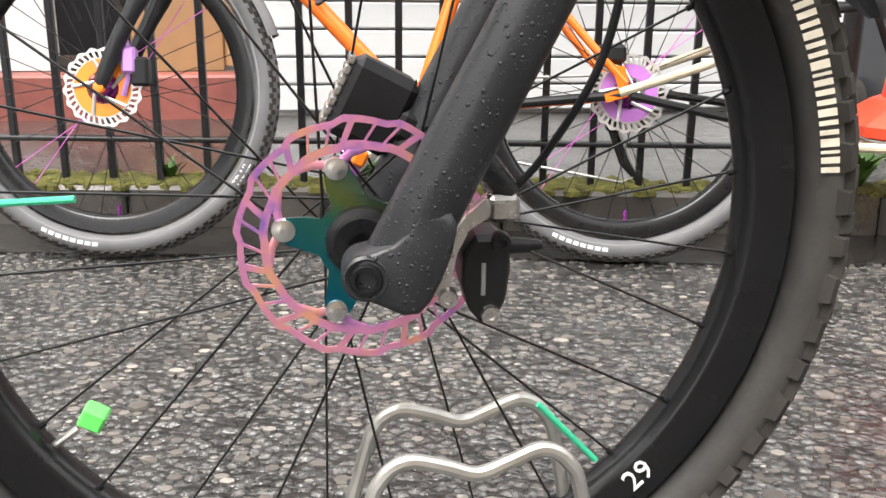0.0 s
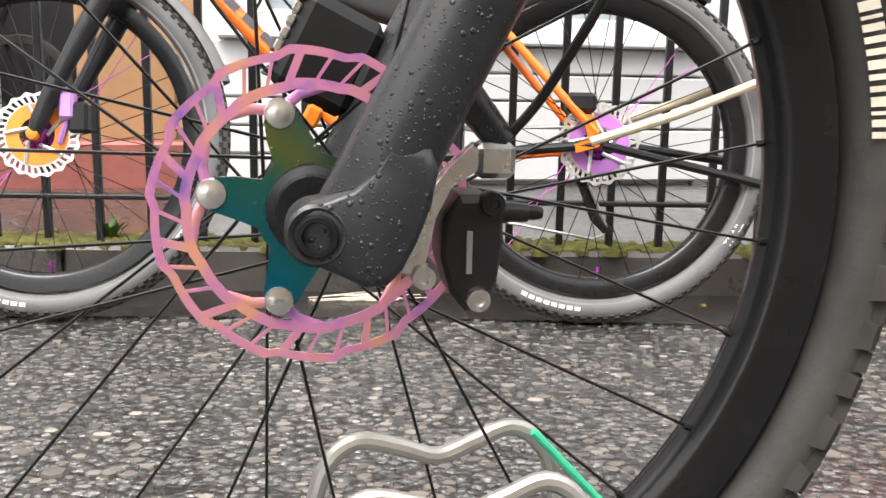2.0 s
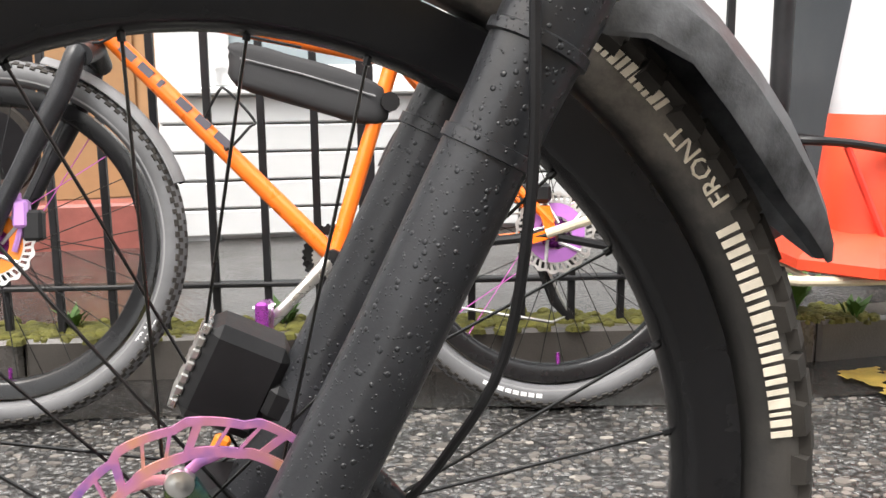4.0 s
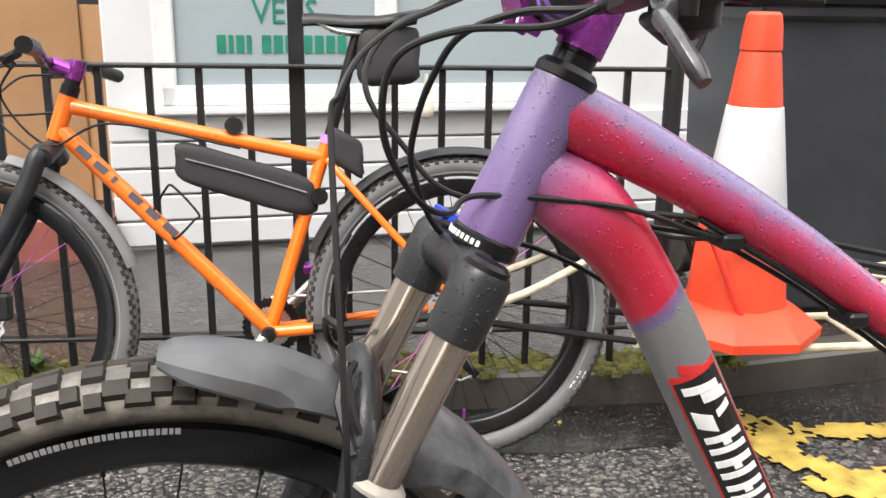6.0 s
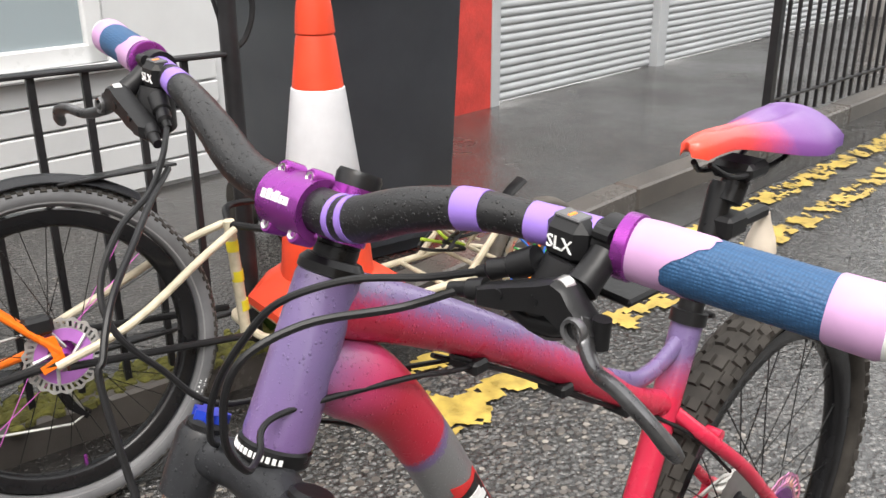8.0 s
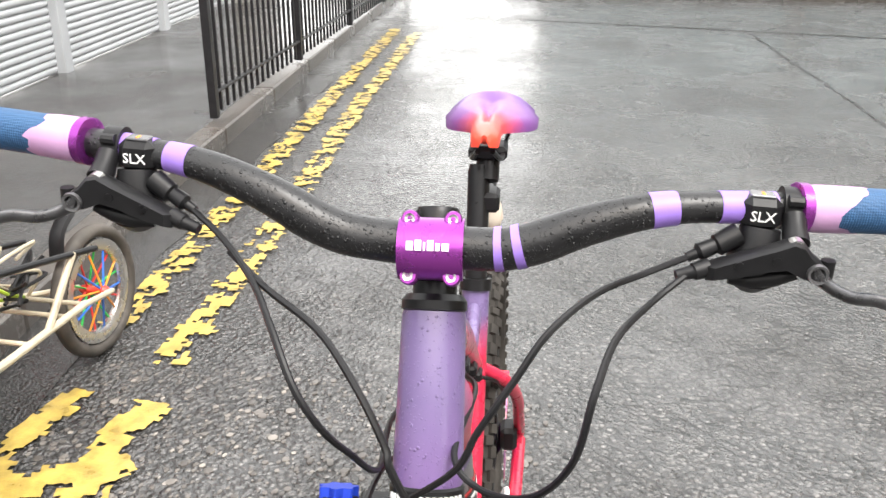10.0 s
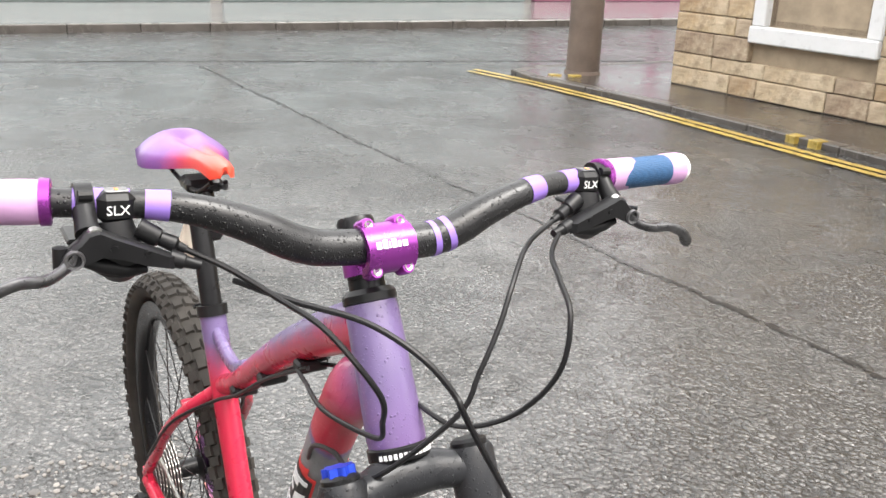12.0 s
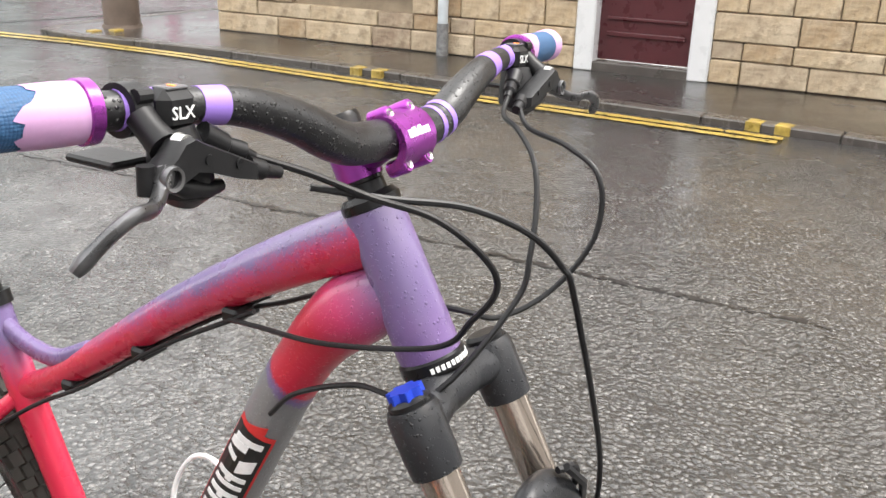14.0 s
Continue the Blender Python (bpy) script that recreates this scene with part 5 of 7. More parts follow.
part("loose_wire", sweep(smooth_path([(0.625, -0.036, 0.560), (0.612, -0.050, 0.600), (0.632, -0.055, 0.632), (0.668, -0.055, 0.628), (0.690, -0.045, 0.590), (0.688, -0.030, 0.54)], 6), 0.0032, 8), WHITET, MTB, "white cable loop behind the down tube")


# the frame stands a little turned against the bars and front wheel
YAW = Matrix.Translation(steer(0)) @ Matrix.Rotation(radians(-1.3), 4, AX) @ Matrix.Translation(-steer(0))
for ob_ in MTB.children:
    if ob_.name.split(".")[0] in ("frame", "rear_wheel", "seat_post", "seat_clamp", "saddle", "crankset", "cassette", "derailleur", "chain", "rear_caliper", "loose_wire"):
        ob_.matrix_basis = YAW @ ob_.matrix_basis

# ---- wire rack under the front wheel ----
rack = thing("bike_rack", pose(0.034, 0.098, 0, 0, 0, 7.5), "low bent steel wire bike rack on wet asphalt", "bike rack")
for y in (-0.040, 0.040):
    lp = [(-0.045, y * 1.1, 0.006), (-0.035, y, 0.06), (0.005, y, 0.215), (0.016, y, 0.248), (0.034, y, 0.262), (0.060, y, 0.257), (0.084, y, 0.250), (0.108, y, 0.259), (0.130, y, 0.267), (0.148, y, 0.256), (0.160, y, 0.225), (0.185, y, 0.08), (0.200, y * 1.1, 0.006)]
    part("wire_loop", sweep(smooth_path(lp, 4), 0.0055, 10), STEEL, rack, "bent grey steel loop")
for x in (-0.045, 0.20):
    part("foot_bar", tube((x, -0.2, 0.0062), (x, 0.2, 0.0062), 0.0062, n=10), STEEL, rack)
part("wheel_cradle", join(*[tube((x, -0.042, 0.05), (x, 0.042, 0.05), 0.0055, n=10) for x in (-0.037, 0.190)], tube((0.0, -0.042, 0.0335), (0.0, 0.042, 0.0335), 0.0062, n=10)), STEEL, rack)

# ---- the orange bike with its trailer, leaning on the railing ----
OB = bike_empty("touring_bike", pose(-0.632, 1.395, 0, -9, 0, 0.6), "orange steel bike with black bags leaning on a black railing")
OR, ORB = 0.366, 0.305
OF, ORR, OBB = Vector((0, 0, OR)), Vector((1.100, 0, OR)), Vector((0.655, 0, 0.325))


def orange_wheel(hub, front):
    w = new("front_wheel" if front else "rear_wheel")
    w.parent = OB
    w.location = hub
    prof = tyre_profile(OR - 0.003, ORB, 0.056, 16)
    ty = part("tyre", lathe(prof, 96, True), surf("grey_tyre_side", (0.115, 0.115, 0.12), 0.6, vary=0.35, scale=9) if front else bpy.data.materials["grey_tyre_side"], w, "black tread tyre with grey sidewall", 60)
    part("tread", knob_set(OR - 0.0045, 0.054, 96, 0.010, 0.012, 0.003, True), RUBK, ty)
    part("rim", lathe(rim_profile(ORB, 0.036), 96, True), RIMB, w, "", 50)
    part("rim_stripe", lathe([(ORB + 0.016, -0.0245), (ORB + 0.030, -0.0268), (ORB + 0.030, -0.0262), (ORB + 0.016, -0.024)], 96, True), GREYW, ty, "pale grey sidewall stripe")
    part("hub", lathe([(0.009, -0.06), (0.017, -0.05), (0.02, -0.035), (0.031, -0.03), (0.031, -0.027), (0.018, -0.02), (0.018, 0.02), (0.031, 0.027), (0.031, 0.03), (0.009, 0.06)], 24), PURPLE, w)
    spokes(w, 32, 0.028, 0.282, 0.03, SPOKEM, 5, [SPOKEM if (k % 16) not in (3, 4) else PINKS for k in range(32)])
    rt = disc_rotor(w, -0.045, 0.0815, ROTW, ROTW, 0.0025, 18, 36)
    part("rotor_core", lathe([(0.034, -0.0465), (0.060, -0.0465), (0.060, -0.0435), (0.034, -0.0435)], 48, True), ROTO if front else ROTP, rt, "bright coloured rotor core")
    for a in [k * math.pi * 2 / 5 for k in range(5)]:
        part("rotor_arm", sweep([Vector((0.02 * math.cos(a), -0.047, 0.02 * math.sin(a))), Vector((0.062 * math.cos(a + 0.6), -0.047, 0.062 * math.sin(a + 0.6)))], 0.004, 6), ROTW, rt)
    vs = part("valve", tube((0.01, 0, -0.278), (0.01, 0, -0.248), 0.004, n=8), PURPLE, w, "purple valve cap")
    part("print", on_ring(letters("TRAIL", 0.022), 0.342, -37, -0.0268, -1), WHITET, ty)
    part("print", on_ring(bars(0.1, 0.008, [(0.012, 0.004)] * 8), 0.330, -95, -0.0275), WHITET, ty)
    return w


orange_wheel(OF, True)
orange_wheel(ORR, False)
of = new("frame")
of.parent = OB
HTT, HTB, SC = Vector((0.228, 0, 0.862)), Vector((0.195, 0, 0.765)), Vector((0.785, 0, 0.728))
for nm, a, b, r in (("head_tube", HTB, HTT, 0.0195), ("top_tube", HTT + Vector((0.006, 0, -0.025)), SC + Vector((0, 0, -0.005)), 0.0165), ("down_tube", HTB + Vector((0.008, 0, 0.025)), OBB, 0.0185), ("seat_tube", OBB, SC + Vector((0.008, 0, 0.03)), 0.016)):
    part(nm, tube(a, b, r, n=18), ORANGE, of, "orange painted tube")
for s in (-1, 1):
    part("seat_stay", sweep(smooth_path([SC + Vector((0.008, s * 0.012, -0.01)), SC + Vector((0.06, s * 0.04, -0.07)), (1.02, s * 0.062, 0.46), (1.09, s * 0.066, 0.385)], 4), 0.0085, 10), ORANGE, of)
    part("chain_stay", sweep([OBB + Vector((0, s * 0.03, 0)), Vector((0.78, s * 0.045, 0.335)), Vector((1.085, s * 0.064, 0.362))], 0.010, 10), ORANGE if s > 0 else BLKPL, of)
    fk = smooth_path([HTB + Vector((-0.004, s * 0.02, -0.02)), HTB + Vector((-0.02, s * 0.055, -0.035)), HTB + Vector((-0.05, s * 0.062, -0.11)), (0.045, s * 0.062, 0.47), (0.0, s * 0.062, OR)], 4)
    part("fork_leg", sweep(fk, [0.019] * 3 + [0.021] * 8 + [0.017] * 5 + [0.012], 14), FORKB, OB, "black fork leg")
part("chainstay_sleeve", tube(OBB + Vector((0, -0.032, 0)), OBB + Vector((0.10, -0.04, 0.008)), 0.014), ORANGE, of)
part("dropout", prism([(1.06, 0.42), (1.085, 0.42), (1.10, 0.36), (1.05, 0.345), (1.045, 0.362), (1.075, 0.372)], -0.072, -0.062), ORANGE, of)
ddv = (OBB - HTB).normalized()
dnv = Vector((-ddv.z, 0, ddv.x))
mk = []
for k, wd in enumerate((0.045, 0.04, 0.012, 0.04, 0.04, 0.045)):
    u = 0.06 + k * 0.05
    p = [HTB + ddv * (u + a) + dnv * b + Vector((0.008, -0.0190, 0.025)) for a, b in ((0, -0.008), (wd * 0.8, -0.008), (wd * 0.8, 0.008), (0, 0.008))]
    mk.append((p + [q + Vector((0, 0.006, 0)) for q in p], [(0, 1, 2, 3), (7, 6, 5, 4), (0, 1, 5, 4), (1, 2, 6, 5), (2, 3, 7, 6), (3, 0, 4, 7)]))
SLATE = surf("slate_print", (0.09, 0.08, 0.10), 0.4)
for vf in mk:
    part("tube_mark", vf, SLATE, of, "dark bar of the maker's print")
part("headset", tube(HTT, HTT + Vector((0.008, 0, 0.022)), 0.021), BLACK, OB)
st0 = HTT + Vector((0.016, 0, 0.05))
ostem = part("stem", join(tube(HTT + Vector((0.012, 0, 0.035)), HTT + Vector((0.026, 0, 0.075)), 0.0185), tube(st0, st0 + Vector((-0.05, 0, 0.02)), 0.017)), PURPLE, OB, "purple anodised stem")
part("spacers", tube(HTT + Vector((0.007, 0, 0.02)), HTT + Vector((0.014, 0, 0.04)), 0.0175), BLACK, OB)
ob0 = st0 + Vector((-0.05, 0, 0.02))
part("handlebar", sweep(smooth_path([ob0 + Vector((0.06, -0.36, 0.0)), ob0 + Vector((0.03, -0.2, 0.01)), ob0 + Vector((0, -0.05, 0)), ob0, ob0 + Vector((0, 0.05, 0)), ob0 + Vector((0.03, 0.2, 0.01)), ob0 + Vector((0.06, 0.33, 0))], 4), 0.0135, 12), BLACK, OB, "black handlebar")
for s in (-1, 1):
    part("grip", tube(ob0 + Vector((0.037, s * 0.235, 0.008)), ob0 + Vector((0.06, s * 0.36, 0)), 0.0165), BLKPL, OB)
    part("brake_lever", join(sweep([ob0 + Vector((0.0, s * 0.21, 0.0)), ob0 + Vector((-0.035, s * 0.18, -0.01)), ob0 + Vector((-0.04, s * 0.13, -0.015))], 0.010, 8), sweep([ob0 + Vector((-0.03, s * 0.21, -0.01)), ob0 + Vector((-0.04, s * 0.30, -0.03))], 0.006, 8)), BLKPL, OB, "black brake lever")
for s, e in ((-1, Vector((0.20, -0.03, 0.70))), (1, Vector((0.26, 0.02, 0.83)))):
    part("cable", sweep(smooth_path([ob0 + Vector((-0.04, s * 0.13, -0.015)), ob0 + Vector((-0.10, s * 0.08, -0.03)), ob0 + Vector((-0.13, s * 0.0, -0.11)), e], 6), 0.0028, 6), BLKPL, OB)
part("cable", sweep(smooth_path([ob0 + Vector((-0.03, -0.15, -0.015)), ob0 + Vector((-0.09, -0.05, -0.08)), ob0 + Vector((0.0, -0.04, -0.18)), Vector((0.32, -0.02, 0.80)), Vector((0.60, -0.02, 0.745))], 6), 0.0028, 6), BLKPL, OB)
part("fork_crown", sweep([HTB + Vector((-0.01, -0.062, -0.04)), HTB + Vector((-0.004, 0, -0.018)), HTB + Vector((-0.01, 0.062, -0.04))], 0.022, 14), FORKB, OB)
# saddle, post, bags, guards
part("seat_post", tube(SC + Vector((0.008, 0, 0.02)), Vector((0.865, 0, 1.0)), 0.0135), BLACK, OB, "slim black seat post")
part("seat_collar", tube(SC + Vector((0.008, 0, 0.026)), SC + Vector((0.014, 0, 0.045)), 0.0195), LILAC, OB)
sv = []
for f, w, z in ((0, 0.014, 0.006), (0.1, 0.02, 0.008), (0.4, 0.026, 0.004), (0.65, 0.05, 0.004), (0.85, 0.070, 0.012), (1.0, 0.062, 0.020)):
    for u in (-1, -0.6, 0, 0.6, 1):
        sv.append(Vector((0.742 + 0.265 * f, u * w, 1.040 + z - 0.014 * u * u)))
sv += [v - Vector((0, 0, 0.012)) for v in sv]
sf = grid_faces(6, 5, False) + [tuple(i + 30 for i in q) for q in grid_faces(6, 5, False)]
for i in range(5):
    for j in (0, 4):
        q = i * 5 + j
        sf.append((q, q + 5, q + 35, q + 30))
for i in (0, 5):
    for j in range(4):
        q = i * 5 + j
        sf.append((q, q + 1, q + 31, q + 30))
osd = part("saddle", (sv, sf), BLKPL, OB, "slim black saddle", 60)
for s in (-1, 1):
    part("saddle_rail", sweep(smooth_path([(0.765, s * 0.012, 1.035), (0.82, s * 0.02, 1.006), (0.90, s * 0.02, 1.004), (0.965, s * 0.03, 1.036)], 3), 0.0035, 6), SILVER, osd)


def soft_box(x0, x1, y0, y1, z0, z1, shear=0.0, bulge=0.01, seed=1):
    """A stuffed cloth bag: a rounded block with bulges and creases."""
    b = bmesh.new()
    bmesh.ops.create_cube(b, size=1)
    bmesh.ops.subdivide_edges(b, edges=list(b.edges), cuts=7, use_grid_fill=True)
    for v in b.verts:
        p = v.co * 2
        k = (abs(p.x) ** 6 + abs(p.y) ** 6 + abs(p.z) ** 6) ** (1 / 6)
        p = p / max(k, 1e-6) * max(abs(p.x), abs(p.y), abs(p.z))
        nn = noise.noise(Vector((p.x * 2, p.y * 2, p.z * 2)) + Vector((seed * 7, 0, 0)))
        p = p * (1 + nn * bulge * 6)
        x, y, z = (x0 + x1) / 2 + p.x * (x1 - x0) / 2, (y0 + y1) / 2 + p.y * (y1 - y0) / 2, (z0 + z1) / 2 + p.z * (z1 - z0) / 2
        v.co = Vector((x, y, z + shear * (x - x0)))
    b.verts.index_update()
    out = [v.co.copy() for v in b.verts], [tuple(v.index for v in f.verts) for f in b.faces]
    b.free()
    return out


def prism_y(poly, y0, y1):
    return prism(poly, y0, y1)


fbag = part("frame_bag", soft_box(0.455, 0.765, -0.030, 0.030, 0.672, 0.768, -0.30, 0.012, 2), BAGM, OB, "black cloth frame bag strapped below the top tube", 60)
part("zip", sweep([(0.48, -0.0325, 0.722), (0.60, -0.034, 0.690), (0.745, -0.0325, 0.645)], 0.002, 6), GREYW, fbag)
part("strap", tube((0.585, -0.019, 0.795), (0.585, 0.019, 0.795), 0.02, n=10), BLKPL, fbag)
part("strap", tube((0.775, -0.024, 0.635), (0.760, 0.024, 0.635), 0.02, n=10), BLKPL, fbag)
sbag = part("saddle_bag", soft_box(0.865, 1.005, -0.045, 0.045, 0.885, 1.012, 0.05, 0.012, 4), BAGM, OB, "small black saddle bag", 60)
part("strap", box(0.875, 0.895, -0.047, 0.047, 0.93, 0.96, 0.002), BLKPL, sbag)
part("post_pouch", soft_box(0.80, 0.875, -0.03, 0.03, 0.715, 0.80, -0.6, 0.02, 6), BAGM, OB, "crumpled black pouch behind the seat tube", 60)
part("rubber_pouch", at(Matrix.Translation((1.022, 0, 0.855)), (lambda vf: ([Vector((v.x, v.z, v.y)) for v in vf[0]], vf[1]))(lathe([(0.003, -0.045), (0.016, -0.038), (0.020, -0.02), (0.014, 0.005), (0.006, 0.035), (0.004, 0.06)], 16))), TAN, OB, "pale pear-shaped rubber light", 70)


def fender(hub, R, a0, a1, w, mat, lift, label):
    rows, n = 22, 7
    V = []
    for k in range(2):
        for i in range(rows):
            a = radians(a0 + (a1 - a0) * i / (rows - 1))
            for j in range(n):
                u = j / (n - 1) * 2 - 1
                r = R + lift - abs(u) ** 2.5 * 0.016 - k * 0.0025
                V.append(hub + Vector((r * math.cos(a), u * w / 2, r * math.sin(a))))
    F = []
    for k in range(2):
        F += [tuple(q + k * rows * n for q in f) for f in grid_faces(rows, n, False)]
    o = rows * n
    for i in range(rows - 1):
        for j in (0, n - 1):
            q = i * n + j
            F.append((q, q + n, q + n + o, q + o))
    for i in (0, rows - 1):
        for j in range(n - 1):
            q = i * n + j
            F.append((q, q + 1, q + 1 + o, q + o))
    return part("mudguard", (V, F), mat, OB, label, 30)


fender(ORR, OR, 158, 52, 0.060, FORKB, 0.016, "black rear mudguard beaded with rain")
part("guard_tip", box(1.16, 1.42, -0.035, 0.035, 0.715, 0.722, 0.003), BLKPL, OB, "flat black mudguard blade")
fender(OF, OR, 75, 18, 0.052, GREYW, 0.014, "grey front mudguard")
# cage, cranks, derailleur, calipers
part("bottle_cage", join(sweep(smooth_path([(0.40, -0.01, 0.60), (0.435, -0.03, 0.655), (0.452, -0.03, 0.66), (0.505, -0.035, 0.60), (0.495, -0.035, 0.585), (0.455, -0.03, 0.545), (0.44, -0.01, 0.55)], 4), 0.003, 6), sweep([(0.385, -0.005, 0.615), (0.46, -0.005, 0.54)], 0.006, 6)), BLKPL, OB, "black wire bottle cage")
ocr = new("crankset")
ocr.parent = OB
ct = [(OBB.x + (0.066 + (0.004 if j % 4 < 2 else 0)) * math.cos(2 * math.pi * j / 128), OBB.z + (0.066 + (0.004 if j % 4 < 2 else 0)) * math.sin(2 * math.pi * j / 128)) for j in range(128)]
part("chainring", prism(ct, 0.044, 0.048), BLACK, ocr)
part("chainring", prism([((x - OBB.x) * 0.7 + OBB.x, (z - OBB.z) * 0.7 + OBB.z) for x, z in ct], 0.036, 0.039), STEEL, ocr)
ce = OBB + Vector((-0.125, -0.085, -0.125))
part("crank_arm", sweep([OBB + Vector((0, -0.062, 0)), OBB + Vector((-0.06, -0.078, -0.06)), ce], [0.017, 0.012, 0.012], 12, 0.7), SILVER, ocr, "polished silver crank arm")
part("crank_bolt", lathe([(0.006, -0.075), (0.016, -0.073), (0.018, -0.066), (0.018, -0.05)], 20, False, Matrix.Translation(OBB)), BLACK, ocr)
pe = part("pedal", box(ce.x - 0.012, ce.x + 0.012, ce.y - 0.10, ce.y - 0.006, ce.z - 0.050, ce.z + 0.050, 0.005), PURPLE, ocr, "purple flat pedal")
for k in range(3):
    for zz in (-0.04, 0.04):
        part("pedal_pin", tube((ce.x - 0.016, ce.y - 0.02 - 0.035 * k, ce.z + zz), (ce.x + 0.016, ce.y - 0.02 - 0.035 * k, ce.z + zz), 0.003, n=6), SILVER, pe)
cf = OBB + Vector((0.125, 0.085, 0.125))
part("crank_arm", sweep([OBB + Vector((0, 0.062, 0)), cf], [0.017, 0.012], 12, 0.7), SILVER, ocr)
part("pedal", box(cf.x - 0.05, cf.x + 0.05, cf.y + 0.006, cf.y + 0.10, cf.z - 0.012, cf.z + 0.012, 0.005), PURPLE, ocr)
part("derailleur", join(box(1.075, 1.115, 0.05, 0.085, 0.285, 0.345, 0.008), sweep([(1.09, 0.06, 0.29), (1.115, 0.055, 0.22), (1.150, 0.055, 0.185)], 0.011, 8, 0.4)), BLKPL, OB, "black derailleur")
part("chain", sweep([OBB + Vector((0, 0.046, 0.068)), (1.092, 0.045, 0.41), (1.13, 0.045, 0.37), (1.10, 0.05, 0.29), (1.145, 0.055, 0.19), (1.11, 0.055, 0.175), OBB + Vector((0, 0.046, -0.068))], 0.0035, 6), STEEL, OB)
cs_parts = [lathe([(0.02, 0), (0.022 + 0.005 * k, 0), (0.022 + 0.005 * k, 0.0016), (0.02, 0.0016)], 40, True, Matrix.Translation(ORR + Vector((0, 0.05 - 0.004 * k, 0)))) for k in range(8)]
for vf in cs_parts:
    part("sprocket", vf, STEEL, OB)
part("front_caliper", join(box(0.045, 0.075, -0.064, -0.035, 0.395, 0.450, 0.006), sweep([(0.03, -0.05, 0.44), (0.055, -0.05, 0.46), (0.06, -0.05, 0.40), (0.045, -0.05, 0.35)], 0.006, 6)), LILAC, OB, "purple brake caliper")
part("caliper_body", box(0.062, 0.10, -0.06, -0.03, 0.37, 0.43, 0.006), BLKPL, OB)
part("rear_caliper", box(1.03, 1.09, -0.07, -0.03, 0.425, 0.465, 0.008), BLKPL, OB, "black rear brake caliper")
part("hub_nut", lathe([(0.004, -0.075), (0.011, -0.073), (0.013, -0.062)], 12, False, Matrix.Translation(OF)), ROTO, OB)

# ---- trailer behind the orange bike ----
TR = thing("bike_trailer", pose(0, 0, 0), "cream tubular single-wheel bike trailer with scratched paint", "trailer")
hub_w = Vector((0.44, 1.45, 0.375))
for s in (-1, 1):
    arm = smooth_path([hub_w + Vector((0, s * 0.085, 0)), hub_w + Vector((0.16, s * 0.095, 0.055)), Vector((0.80, 1.50 + s * 0.06, 0.50)), Vector((0.905, 1.51 + s * 0.03, 0.535))], 4)
    part("tow_arm", sweep(arm, 0.0095, 10), CREAM, TR, "cream painted tow arm")
    part("tow_rod", sweep([hub_w + Vector((0.02, s * 0.09, -0.005)), Vector((0.90, 1.50 + s * 0.05, 0.29 + 0.02 * s))], 0.009, 8), BLKPL, TR, "black tow rod")
part("pivot_post", tube((0.905, 1.51, 0.55), (0.925, 1.51, 0.235), 0.014), CREAM, TR, "cream pivot post with yellow tape")
TAPE = surf("yellow_tape", (0.75, 0.62, 0.03), 0.5)
for k in range(3):
    part("tape", tube((0.908 + 0.02 * k / 3, 1.51, 0.50 - 0.08 * k), (0.9095 + 0.02 * k / 3, 1.51, 0.472 - 0.08 * k), 0.0152), TAPE, TR)
for y in (1.40, 1.62):
    part("bed_rail", sweep(smooth_path([(0.925, 1.51, 0.262), (0.97, y, 0.262), (1.30, y, 0.262), (1.72, y, 0.265)], 5), 0.0105, 10), CREAM, TR, "cream bed rail")
    top = smooth_path([(0.905, 1.51, 0.54), (0.96, y, 0.548), (1.10, y, 0.535), (1.45, y, 0.47), (1.80, y, 0.395)], 5)
    part("top_rail", sweep(top, 0.009, 10), BLKPL, TR, "black bent top rail")
    part("stay", sweep([(1.05, y, 0.535), (1.18, y, 0.262)], 0.008, 8), REDP if y < 1.5 else BLKPL, TR, "red side strut")
    part("rear_stay", sweep([(1.55, y, 0.262), (1.70, y, 0.42)], 0.010, 8), CREAM, TR)
    part("fork_blade", sweep([(1.70, y, 0.265), (1.93, 1.51 + (0.055 if y > 1.5 else -0.055), 0.205)], 0.009, 8), CREAM, TR)
for x in (1.0, 1.16, 1.32, 1.48, 1.64, 1.72):
    part("bed_slat", tube((x, 1.40, 0.262), (x, 1.62, 0.262), 0.007, n=8), CREAM, TR)
tw = new("trailer_wheel")
tw.parent = TR
tw.location = (1.93, 1.51, 0.200)
part("tyre", lathe(tyre_profile(0.200, 0.155, 0.045, 14), 64, True), RUBBER, tw, "small black trailer tyre", 60)
part("rim", lathe(rim_profile(0.155, 0.026), 64, True), SILVER, tw, "silver rim")
part("hub", lathe([(0.008, -0.05), (0.018, -0.03), (0.012, -0.02), (0.012, 0.02), (0.018, 0.03), (0.008, 0.05)], 16), REDP, tw)
SC_ = [surf("spoke_" + n, c, 0.4) for n, c in (("green", (0.03, 0.5, 0.08)), ("blue", (0.03, 0.15, 0.6)), ("red", (0.7, 0.04, 0.03)), ("orange", (0.85, 0.3, 0.03)))]
for i in range(20):
    a = 2 * math.pi * i / 20
    part("spoke", tube((0.016 * math.cos(a), (-1) ** i * 0.022, 0.016 * math.sin(a)), (0.136 * math.cos(a + 0.1), 0, 0.136 * math.sin(a + 0.1)), 0.0034, n=6), SC_[(i * 7) % 4], tw, "brightly sleeved spoke")
part("mud_flap", sweep(smooth_path([(1.78, 1.51, 0.36), (1.80, 1.51, 0.43), (1.86, 1.51, 0.47)], 3), 0.012, 8, 2.0), BLKPL, TR)
